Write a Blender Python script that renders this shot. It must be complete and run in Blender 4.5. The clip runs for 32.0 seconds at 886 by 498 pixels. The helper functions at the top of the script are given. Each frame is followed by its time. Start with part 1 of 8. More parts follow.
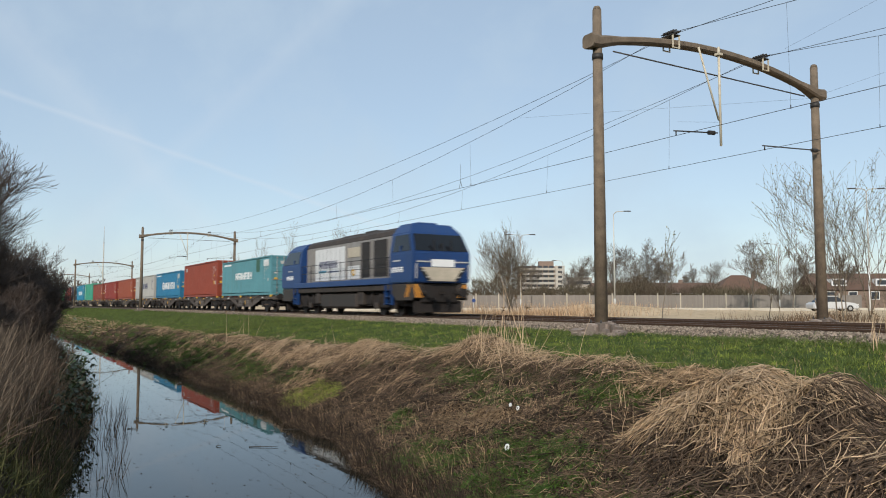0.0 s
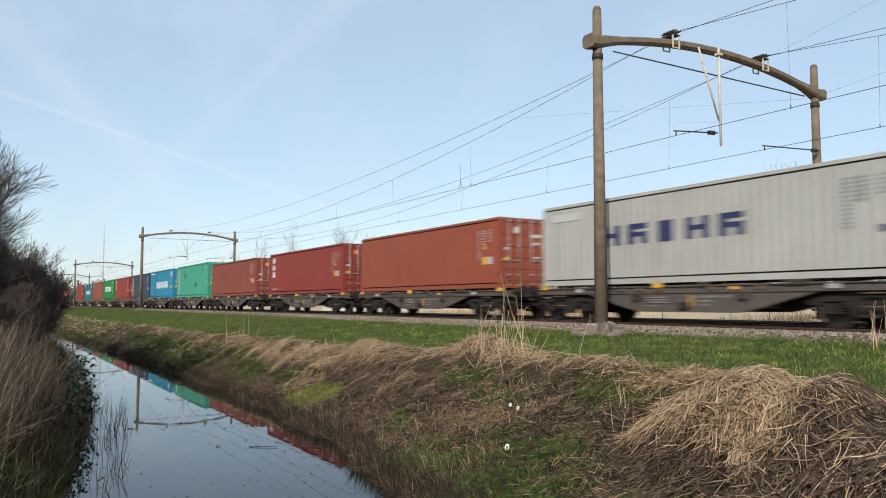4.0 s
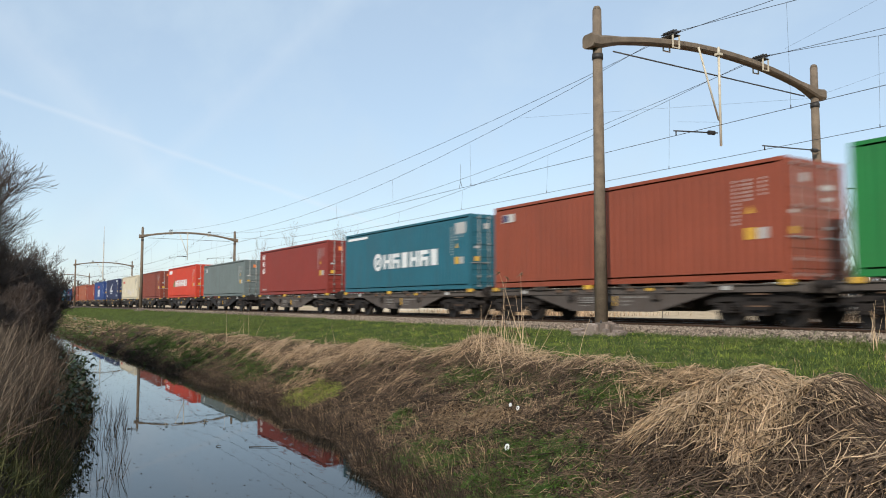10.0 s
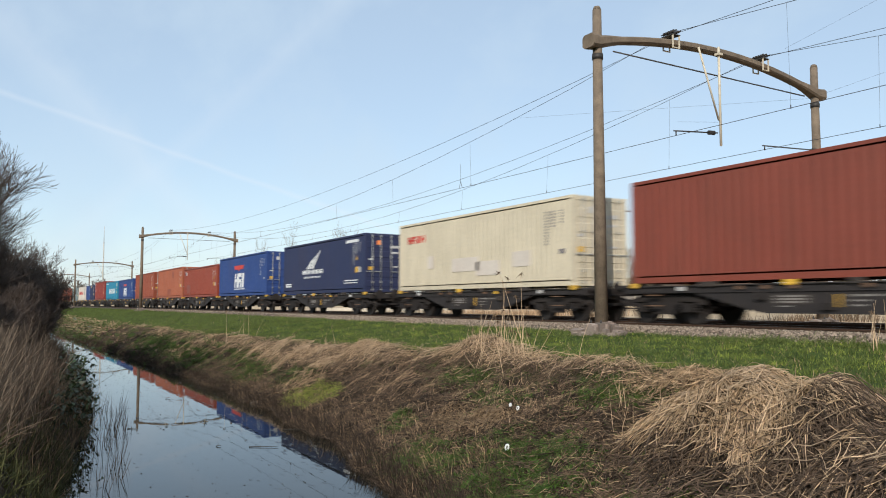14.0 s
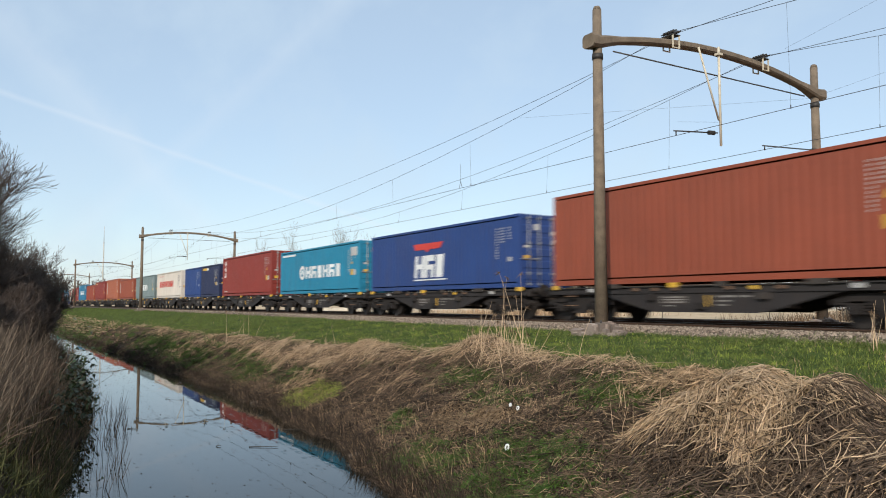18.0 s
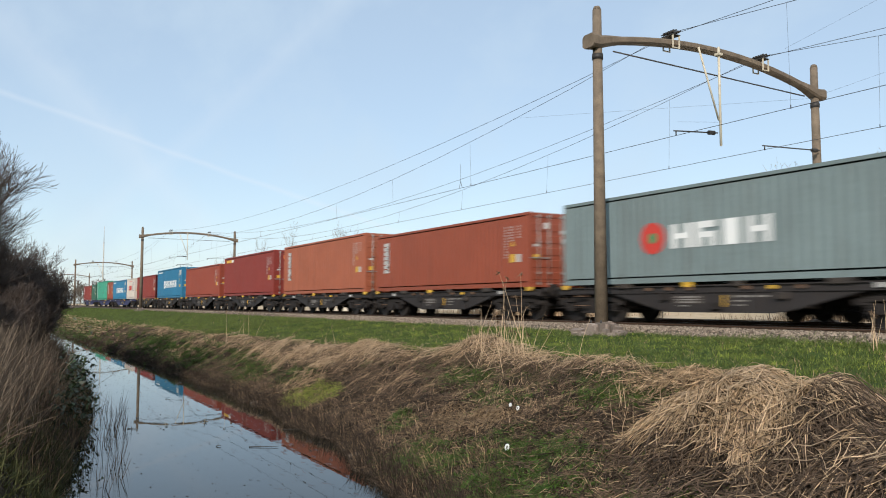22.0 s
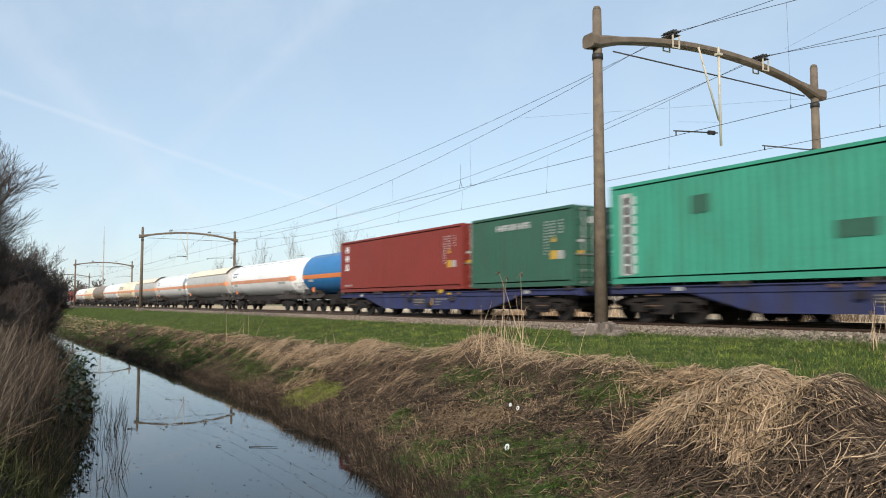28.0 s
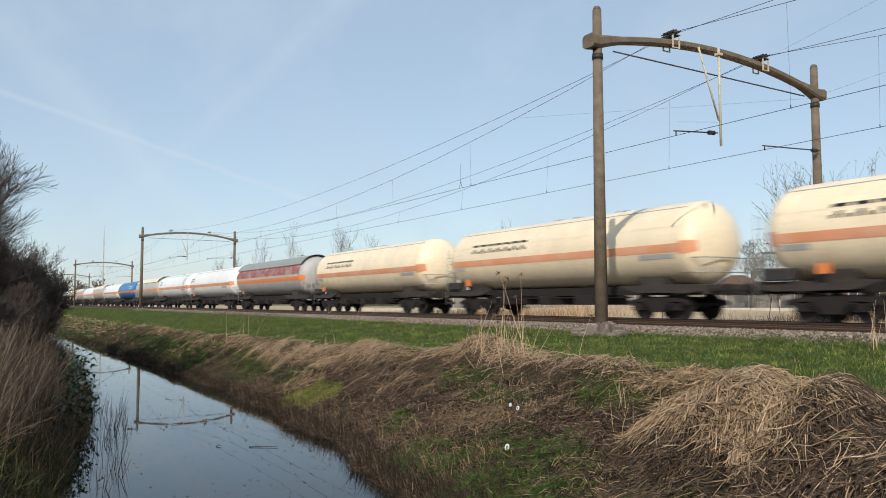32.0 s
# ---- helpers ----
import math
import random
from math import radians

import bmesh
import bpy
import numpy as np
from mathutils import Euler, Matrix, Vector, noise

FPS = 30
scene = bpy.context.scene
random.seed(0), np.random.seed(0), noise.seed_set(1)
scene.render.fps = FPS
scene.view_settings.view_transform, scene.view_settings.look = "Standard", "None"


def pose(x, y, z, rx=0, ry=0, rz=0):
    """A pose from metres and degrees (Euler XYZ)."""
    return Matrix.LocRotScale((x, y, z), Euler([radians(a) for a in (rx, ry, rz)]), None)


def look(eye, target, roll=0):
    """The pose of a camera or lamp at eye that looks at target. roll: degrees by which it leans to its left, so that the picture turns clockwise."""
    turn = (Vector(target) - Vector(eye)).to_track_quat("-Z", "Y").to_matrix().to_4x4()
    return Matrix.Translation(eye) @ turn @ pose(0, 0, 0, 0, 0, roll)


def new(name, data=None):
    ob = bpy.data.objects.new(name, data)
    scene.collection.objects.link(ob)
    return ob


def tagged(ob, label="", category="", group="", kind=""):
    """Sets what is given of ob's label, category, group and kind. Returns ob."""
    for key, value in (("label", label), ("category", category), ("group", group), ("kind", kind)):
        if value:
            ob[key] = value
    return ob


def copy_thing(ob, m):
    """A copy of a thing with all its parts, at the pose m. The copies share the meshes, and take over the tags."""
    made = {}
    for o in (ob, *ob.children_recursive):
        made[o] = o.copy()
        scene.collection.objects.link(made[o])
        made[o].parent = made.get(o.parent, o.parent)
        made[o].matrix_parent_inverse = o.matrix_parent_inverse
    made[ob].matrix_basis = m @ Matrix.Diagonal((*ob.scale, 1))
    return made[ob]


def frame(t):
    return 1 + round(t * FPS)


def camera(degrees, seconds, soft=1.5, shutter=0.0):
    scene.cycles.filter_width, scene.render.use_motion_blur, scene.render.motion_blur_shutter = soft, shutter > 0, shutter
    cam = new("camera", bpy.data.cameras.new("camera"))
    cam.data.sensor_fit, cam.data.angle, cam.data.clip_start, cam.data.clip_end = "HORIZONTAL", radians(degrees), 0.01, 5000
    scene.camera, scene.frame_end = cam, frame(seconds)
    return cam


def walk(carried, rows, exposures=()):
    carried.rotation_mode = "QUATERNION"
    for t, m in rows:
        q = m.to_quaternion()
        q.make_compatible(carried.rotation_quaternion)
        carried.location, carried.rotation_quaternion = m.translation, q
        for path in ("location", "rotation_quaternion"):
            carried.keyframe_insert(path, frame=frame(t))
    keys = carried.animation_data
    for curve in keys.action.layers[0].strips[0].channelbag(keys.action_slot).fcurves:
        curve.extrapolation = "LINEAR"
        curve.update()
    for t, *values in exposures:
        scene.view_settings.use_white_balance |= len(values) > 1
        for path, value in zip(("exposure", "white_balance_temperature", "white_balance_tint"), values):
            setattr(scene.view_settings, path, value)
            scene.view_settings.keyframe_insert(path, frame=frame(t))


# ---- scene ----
# A still camera on the bank of a ditch looks across to a two-track railway.
# x runs along the track, y away from the camera, z up; the near rail head is at z = 0.
EYE = Vector((0.0, 0.0, 0.587))
cam = camera(60.67, 32.0, soft=1.0, shutter=0.5)
AIM = look(EYE, EYE + Vector((-0.85422, 0.51497, 0.07146)))
walk(cam, [(0.0, AIM), (32.0, AIM)], exposures=[(0.0, 0.05), (1.0, 0.0), (2.2, 0.25), (16.0, 0.26), (28.6, 0.26), (30.0, 0.06), (32.0, 0.06)])

TRACK_A = 17.64            # centre line of the near track
TRACK_B = 21.74            # centre line of the far track
SPEED_A = 20.914           # container train, towards +x
SPEED_B = -22.99           # tank train, towards -x
WATER = -2.15
SUN_AZ, SUN_EL = radians(46), radians(31)   # the sun stands towards +x, -y

# ---- light ----
world = bpy.data.worlds.new("sky")
scene.world = world
world.use_nodes = True
wn, wl = world.node_tree.nodes, world.node_tree.links
wn.clear()
w_out = wn.new("ShaderNodeOutputWorld")
w_bg = wn.new("ShaderNodeBackground")
w_sky = wn.new("ShaderNodeTexSky")
w_sky.sky_type, w_sky.sun_disc = "NISHITA", False
w_sky.sun_elevation, w_sky.sun_rotation = SUN_EL, radians(90) + SUN_AZ
w_sky.air_density, w_sky.dust_density, w_sky.ozone_density = 1.0, 0.7, 1.2
w_bg.inputs["Strength"].default_value = 0.13
# thin cirrus streaks
w_co = wn.new("ShaderNodeTexCoord")
w_map = wn.new("ShaderNodeMapping")
w_map.inputs["Rotation"].default_value = (0.35, 0.5, 0.9)
w_map.inputs["Scale"].default_value = (0.9, 5.0, 5.0)
w_noise = wn.new("ShaderNodeTexNoise")
w_noise.inputs["Scale"].default_value, w_noise.inputs["Detail"].default_value = 1.6, 7
w_noise.inputs["Roughness"].default_value = 0.55
w_ramp = wn.new("ShaderNodeMapRange")
w_ramp.inputs["From Min"].default_value, w_ramp.inputs["From Max"].default_value = 0.46, 0.80
w_ramp.inputs["To Min"].default_value, w_ramp.inputs["To Max"].default_value = 0.55, 0.82
w_mix = wn.new("ShaderNodeMix")
w_mix.data_type = "RGBA"
w_mix.inputs["B"].default_value = (3.9, 4.85, 5.75, 1)
wl.new(w_co.outputs["Generated"], w_map.inputs["Vector"])
wl.new(w_map.outputs["Vector"], w_noise.inputs["Vector"])
wl.new(w_noise.outputs["Fac"], w_ramp.inputs["Value"])
wl.new(w_ramp.outputs["Result"], w_mix.inputs["Factor"])
wl.new(w_sky.outputs["Color"], w_mix.inputs["A"])
# old contrails: bands round great circles, frayed by noise
w_last = w_mix.outputs["Result"]
for normal, width, amount in (((-0.2308, -0.2495, -0.9405), 0.005, 0.22), ((0.0107, 0.7235, -0.6902), 0.02, 0.10), ((-0.2310, -0.6700, -0.7055), 0.03, 0.14)):
    dot = wn.new("ShaderNodeVectorMath")
    dot.operation = "DOT_PRODUCT"
    dot.inputs[1].default_value = normal
    wl.new(w_co.outputs["Generated"], dot.inputs[0])
    fray = wn.new("ShaderNodeMath")
    fray.operation = "MULTIPLY_ADD"
    wl.new(w_noise.outputs["Fac"], fray.inputs[0])
    fray.inputs[1].default_value = width * 1.6
    wl.new(dot.outputs["Value"], fray.inputs[2])
    off = wn.new("ShaderNodeMath")
    off.operation = "SUBTRACT"
    wl.new(fray.outputs[0], off.inputs[0])
    off.inputs[1].default_value = width * 0.8
    ab = wn.new("ShaderNodeMath")
    ab.operation = "ABSOLUTE"
    wl.new(off.outputs[0], ab.inputs[0])
    band = wn.new("ShaderNodeMapRange")
    band.inputs["From Max"].default_value = width
    band.inputs["To Min"].default_value, band.inputs["To Max"].default_value = amount, 0.0
    wl.new(ab.outputs[0], band.inputs["Value"])
    trail = wn.new("ShaderNodeMix")
    trail.data_type = "RGBA"
    trail.inputs["B"].default_value = (5.4, 5.8, 6.3, 1)
    wl.new(band.outputs["Result"], trail.inputs["Factor"])
    wl.new(w_last, trail.inputs["A"])
    w_last = trail.outputs["Result"]
wl.new(w_last, w_bg.inputs["Color"])
wl.new(w_bg.outputs["Background"], w_out.inputs["Surface"])

sun = new("sun", bpy.data.lights.new("sun", "SUN"))
sun.data.energy, sun.data.angle, sun.data.color = 2.95, radians(0.55), (1.0, 0.94, 0.86)
SUN_WAY = Vector((math.cos(SUN_EL) * math.cos(SUN_AZ), -math.cos(SUN_EL) * math.sin(SUN_AZ), math.sin(SUN_EL)))
sun.matrix_world = look(SUN_WAY * 60, (0, 0, 0))


# ---- materials ----
def mat(name, base, rough=0.7, metal=0.0, var=0.14, scale=1.5, bump=0.1, fine=40.0, dirt=None, dirt_amount=0.3,
        streak=False, rand=0.08, island=0.0, spec=0.4, stretch=(1, 1, 1), dirt_scale=None):
    """A surface with patches, fine grain and, where dirt is given, stains of that colour."""
    m = bpy.data.materials.new(name)
    m.use_nodes = True
    n, l = m.node_tree.nodes, m.node_tree.links
    b = n["Principled BSDF"]
    b.inputs["Roughness"].default_value, b.inputs["Metallic"].default_value = rough, metal
    b.inputs["Specular IOR Level"].default_value = spec
    co = n.new("ShaderNodeTexCoord")
    mp = n.new("ShaderNodeMapping")
    mp.inputs["Scale"].default_value = stretch
    l.new(co.outputs["Object"], mp.inputs["Vector"])
    big = n.new("ShaderNodeTexNoise")
    big.inputs["Scale"].default_value, big.inputs["Detail"].default_value = scale, 6
    l.new(mp.outputs["Vector"], big.inputs["Vector"])
    grain = n.new("ShaderNodeTexNoise")
    grain.inputs["Scale"].default_value, grain.inputs["Detail"].default_value = fine, 3
    l.new(mp.outputs["Vector"], grain.inputs["Vector"])
    add = n.new("ShaderNodeMath")
    add.operation = "ADD"
    l.new(big.outputs["Fac"], add.inputs[0])
    l.new(grain.outputs["Fac"], add.inputs[1])
    rng = n.new("ShaderNodeMapRange")
    rng.inputs["From Min"].default_value, rng.inputs["From Max"].default_value = 0.6, 1.4
    rng.inputs["To Min"].default_value, rng.inputs["To Max"].default_value = 1 - var, 1 + var
    l.new(add.outputs[0], rng.inputs["Value"])
    fac = rng.outputs["Result"]
    for socket, amount in (("object", rand), ("island", island)):
        if amount:
            if socket == "object":
                src = n.new("ShaderNodeObjectInfo").outputs["Random"]
            else:
                src = n.new("ShaderNodeNewGeometry").outputs["Random Per Island"]
            r2 = n.new("ShaderNodeMapRange")
            r2.inputs["To Min"].default_value, r2.inputs["To Max"].default_value = 1 - amount, 1 + amount
            l.new(src, r2.inputs["Value"])
            mu = n.new("ShaderNodeMath")
            mu.operation = "MULTIPLY"
            l.new(fac, mu.inputs[0])
            l.new(r2.outputs["Result"], mu.inputs[1])
            fac = mu.outputs[0]
    col = n.new("ShaderNodeMix")
    col.data_type, col.blend_type = "RGBA", "MULTIPLY"
    col.inputs["Factor"].default_value = 1
    col.inputs["A"].default_value = (*base, 1)
    comb = n.new("ShaderNodeCombineColor")
    for k in range(3):
        l.new(fac, comb.inputs[k])
    l.new(comb.outputs[0], col.inputs["B"])
    out = col.outputs["Result"]
    if dirt:
        dn = n.new("ShaderNodeTexNoise")
        dn.inputs["Scale"].default_value, dn.inputs["Detail"].default_value = dirt_scale or scale * 1.7, 8
        dn.inputs["Roughness"].default_value = 0.62
        dm = n.new("ShaderNodeMapping")
        dm.inputs["Location"].default_value = (7.3, 2.1, 4.4)
        dm.inputs["Scale"].default_value = (3.0, 3.0, 0.5) if streak else (1, 1, 1)
        l.new(co.outputs["Object"], dm.inputs["Vector"])
        l.new(dm.outputs["Vector"], dn.inputs["Vector"])
        dr = n.new("ShaderNodeMapRange")
        dr.inputs["From Min"].default_value, dr.inputs["From Max"].default_value = 0.45, 0.75
        dr.inputs["To Max"].default_value = dirt_amount
        l.new(dn.outputs["Fac"], dr.inputs["Value"])
        dx = n.new("ShaderNodeMix")
        dx.data_type = "RGBA"
        dx.inputs["B"].default_value = (*dirt, 1)
        l.new(dr.outputs["Result"], dx.inputs["Factor"])
        l.new(out, dx.inputs["A"])
        out = dx.outputs["Result"]
    l.new(out, b.inputs["Base Color"])
    if bump:
        bp = n.new("ShaderNodeBump")
        bp.inputs["Strength"].default_value, bp.inputs["Distance"].default_value = bump, 0.02
        l.new(grain.outputs["Fac"], bp.inputs["Height"])
        l.new(bp.outputs["Normal"], b.inputs["Normal"])
    return m


def paint(name, base, dirt=(0.075, 0.04, 0.025), amount=0.26, rough=0.55):
    base = tuple(0.91 * c for c in base)
    return mat(name, base, rough=rough, var=0.14, scale=0.6, bump=0.05, fine=9, dirt=dirt, dirt_amount=amount,
               streak=True, rand=0.05, dirt_scale=0.8, spec=0.35)


M_CONCRETE = mat("weathered_concrete", (0.190, 0.142, 0.098), 0.85, var=0.38, scale=2.5, bump=0.5, fine=34, dirt=(0.07, 0.055, 0.04), dirt_amount=0.5, dirt_scale=5)
M_RUBBLE = mat("grey_concrete_rubble", (0.25, 0.20, 0.165), 0.9, var=0.25, scale=4, bump=0.5, fine=50, island=0.4, dirt=(0.12, 0.09, 0.07), dirt_amount=0.5)
M_PALE_CONCRETE = mat("pale_concrete", (0.46, 0.40, 0.31), 0.9, var=0.15, scale=0.6, dirt=(0.30, 0.26, 0.2), dirt_amount=0.4)
M_FENCE = mat("grey_concrete_panel", (0.24, 0.21, 0.18), 0.9, var=0.15, scale=0.4, dirt=(0.2, 0.19, 0.17), dirt_amount=0.4)
M_STEEL = mat("galvanised_steel", (0.42, 0.41, 0.38), 0.55, 0.6, var=0.12)
M_CREAM_STEEL = mat("cream_painted_steel", (0.62, 0.55, 0.42), 0.6, var=0.15, dirt=(0.35, 0.22, 0.1), dirt_amount=0.4)
M_DARK_STEEL = mat("dark_steel", (0.06, 0.055, 0.05), 0.6, 0.4, var=0.2)
M_WIRE = mat("copper_wire_dark", (0.075, 0.07, 0.07), 0.6, 0.5, var=0.1, bump=0)
M_RAIL = mat("rusty_rail", (0.085, 0.05, 0.032), 0.65, 0.3, var=0.2, scale=4, dirt=(0.14, 0.07, 0.035), dirt_amount=0.5)
M_RAILTOP = mat("worn_rail_head", (0.24, 0.21, 0.19), 0.4, 0.9, var=0.12)
M_SLEEPER = mat("concrete_sleeper", (0.26, 0.22, 0.18), 0.9, var=0.2, dirt=(0.14, 0.09, 0.06), dirt_amount=0.5)
M_STONE = mat("ballast_stone", (0.225, 0.178, 0.134), 0.9, var=0.2, scale=3, fine=60, bump=0.5, island=0.75, dirt=(0.20, 0.13, 0.09), dirt_amount=0.5)
M_BALLAST = mat("ballast_bed", (0.07, 0.053, 0.042), 0.95, var=0.45, scale=9, bump=1.0, fine=28, dirt=(0.11, 0.08, 0.06), dirt_amount=0.7, dirt_scale=18)
M_UNDER = mat("grimy_underframe", (0.042, 0.034, 0.029), 0.8, var=0.3, scale=2, dirt=(0.11, 0.078, 0.055), dirt_amount=0.5)
M_BOGIE = mat("brake_dusted_bogie", (0.019, 0.015, 0.013), 0.85, var=0.3, scale=3, dirt=(0.05, 0.035, 0.025), dirt_amount=0.4)
M_WHEEL = mat("wheel_steel", (0.05, 0.042, 0.037), 0.6, 0.5, var=0.2)
M_WAGON_GREY = mat("wagon_weathered_grey", (0.10, 0.082, 0.070), 0.8, var=0.25, scale=1.2, dirt=(0.06, 0.037, 0.026), dirt_amount=0.6, streak=True, dirt_scale=1.5)
M_WAGON_DARK = mat("wagon_dark_grey", (0.026, 0.022, 0.021), 0.75, var=0.3, scale=1.2, dirt=(0.055, 0.040, 0.030), dirt_amount=0.6, streak=True)
M_WAGON_BLUE = mat("wagon_blue", (0.035, 0.042, 0.12), 0.75, var=0.3, scale=1.6, dirt=(0.045, 0.036, 0.030), dirt_amount=0.95, streak=True, dirt_scale=1.4)
M_YELLOW = mat("yellow_paint", (0.72, 0.42, 0.05), 0.6, var=0.15, dirt=(0.25, 0.15, 0.06), dirt_amount=0.4)
M_ORANGE = mat("orange_paint", (0.80, 0.24, 0.07), 0.5, var=0.06, scale=0.5, bump=0.02)
M_WHITE = mat("white_paint", (0.78, 0.77, 0.74), 0.5, var=0.06, bump=0.02)
M_GREYMARK = mat("grey_marking", (0.5, 0.48, 0.45), 0.6, var=0.1)
M_SILLMARK = mat("dusty_sill_marking", (0.22, 0.20, 0.18), 0.7, var=0.2)
M_RUSTYBAR = mat("rusty_bar", (0.15, 0.085, 0.05), 0.8, var=0.3, scale=4)
M_BLACK = mat("black_paint", (0.02, 0.02, 0.022), 0.55, var=0.1, bump=0.02)
M_NAVY = mat("navy_marking", (0.03, 0.035, 0.10), 0.6, var=0.1, bump=0.02)
M_REDMARK = mat("red_marking", (0.55, 0.05, 0.035), 0.55, var=0.1, bump=0.02)
M_GREENMARK = mat("green_marking", (0.04, 0.25, 0.10), 0.55, var=0.1, bump=0.02)
M_GLASS = mat("dark_cab_glass", (0.006, 0.007, 0.009), 0.04, 0.0, var=0.05, bump=0, spec=0.5)
M_RUBBER = mat("black_rubber", (0.015, 0.015, 0.015), 0.8, var=0.1)


# ---- building helpers ----
def box(bm, x0, x1, y0, y1, z0, z1):
    v = [bm.verts.new(c) for c in ((x0, y0, z0), (x1, y0, z0), (x1, y1, z0), (x0, y1, z0), (x0, y0, z1), (x1, y0, z1), (x1, y1, z1), (x0, y1, z1))]
    for f in ((3, 2, 1, 0), (4, 5, 6, 7), (0, 1, 5, 4), (1, 2, 6, 5), (2, 3, 7, 6), (3, 0, 4, 7)):
        bm.faces.new([v[i] for i in f])
    return v


def tube(bm, p0, p1, r0, r1=None, sides=8, caps=True):
    p0, p1 = Vector(p0), Vector(p1)
    r1 = r0 if r1 is None else r1
    q = (p1 - p0).to_track_quat("Z", "Y")
    rings = []
    for p, r in ((p0, r0), (p1, r1)):
        rings.append([bm.verts.new(p + q @ Vector((r * math.cos(a), r * math.sin(a), 0))) for a in [2 * math.pi * k / sides for k in range(sides)]])
    for k in range(sides):
        bm.faces.new((rings[0][k], rings[0][(k + 1) % sides], rings[1][(k + 1) % sides], rings[1][k])).smooth = sides > 5
    if caps:
        bm.faces.new(rings[0][::-1])
        bm.faces.new(rings[1])


def slab(bm, outline, y0, y1):
    """An outline in x and z, extruded from y0 to y1."""
    a = [bm.verts.new((x, y0, z)) for x, z in outline]
    b = [bm.verts.new((x, y1, z)) for x, z in outline]
    bm.faces.new(a)
    bm.faces.new(b[::-1])
    k = len(a)
    for i in range(k):
        bm.faces.new((a[(i + 1) % k], a[i], b[i], b[(i + 1) % k]))


def lathe_x(bm, profile, sides=32, cy=0.0, cz=0.0):
    """A profile of (x, radius) turned round the x axis."""
    rings = []
    for x, r in profile:
        if r < 1e-4:
            rings.append([bm.verts.new((x, cy, cz))])
        else:
            rings.append([bm.verts.new((x, cy + r * math.sin(a), cz + r * math.cos(a))) for a in [2 * math.pi * k / sides for k in range(sides)]])
    for a, b in zip(rings, rings[1:]):
        for k in range(sides):
            j = (k + 1) % sides
            loop = ([a[0]] if len(a) == 1 else [a[k], a[j]]) + ([b[0]] if len(b) == 1 else [b[j], b[k]])
            bm.faces.new(loop[::-1]).smooth = True


def bevel(bm, width=0.01, segments=1):
    bmesh.ops.bevel(bm, geom=bm.edges[:], offset=width, segments=segments, affect="EDGES", clamp_overlap=True)


def mesh_of(name, bm, material=None):
    bmesh.ops.recalc_face_normals(bm, faces=bm.faces[:])
    me = bpy.data.meshes.new(name)
    bm.to_mesh(me)
    bm.free()
    if material:
        me.materials.append(material)
    return me


def part(name, bm, material, parent, label=""):
    """One mesh object under a thing or a part. bm: a bmesh or a finished mesh, which is then shared."""
    me = bm if isinstance(bm, bpy.types.Mesh) else mesh_of(name, bm, material)
    if not me.materials and material:
        me.materials.append(material)
    ob = new(name, me)
    ob.parent = parent
    if isinstance(bm, bpy.types.Mesh) and material and me.materials[0] != material:
        ob.material_slots[0].link = "OBJECT"
        ob.material_slots[0].material = material
    if label:
        ob["label"] = label
    return ob


def thing(name, label, category, group="", kind="", m=None):
    ob = new(name)
    ob.empty_display_size = 0.2
    if m is not None:
        ob.matrix_basis = m
    return tagged(ob, label, category, group, kind)


def boxes(*rows, soft=0.0):
    bm = bmesh.new()
    for r in rows:
        box(bm, *r)
    if soft:
        bevel(bm, soft)
    return bm


def np_mesh(name, verts, faces, material, smooth=False):
    """A mesh from arrays of vertices and of faces with equally many corners."""
    me = bpy.data.meshes.new(name)
    k = faces.shape[1]
    me.vertices.add(len(verts))
    me.vertices.foreach_set("co", np.asarray(verts, np.float32).ravel())
    me.loops.add(faces.size)
    me.loops.foreach_set("vertex_index", faces.astype(np.int32).ravel())
    me.polygons.add(len(faces))
    me.polygons.foreach_set("loop_start", np.arange(0, faces.size, k, dtype=np.int32))
    me.polygons.foreach_set("use_smooth", np.full(len(faces), smooth))
    me.update(calc_edges=True)
    me.materials.append(material)
    return me


def blades(name, base, way, length, width, droop, segs, material, rng, twist=None):
    """Many narrow leaves or stalks: flat ribbons that taper, with their bases, directions and lengths in arrays."""
    n = len(base)
    way = way / np.linalg.norm(way, axis=1)[:, None]
    ang = rng.uniform(0, 2 * np.pi, n)
    side = np.stack([np.cos(ang), np.sin(ang), np.zeros(n)], 1)
    side = side - way * np.sum(side * way, 1)[:, None]
    side /= np.linalg.norm(side, axis=1)[:, None] + 1e-6
    out = np.stack([way[:, 0], way[:, 1], np.zeros(n)], 1)
    rows = []
    for k in range(segs + 1):
        t = k / segs
        mid = base + way * (length * t)[:, None]
        mid = mid + np.array([0, 0, -1.0]) * (droop * length * t * t)[:, None] + out * (droop * 0.4 * length * t * t)[:, None]
        w = (width * (1 - 0.85 * t ** 1.5) / 2)[:, None]
        rows += [mid - side * w, mid + side * w]
    verts = np.stack(rows, 1).reshape(-1, 3)
    start = np.arange(n)[:, None] * (2 * (segs + 1))
    quads = [start + np.array([[2 * k, 2 * k + 1, 2 * k + 3, 2 * k + 2]]) for k in range(segs)]
    faces = np.stack(quads, 1).reshape(-1, 4)
    return np_mesh(name, verts, faces, material)


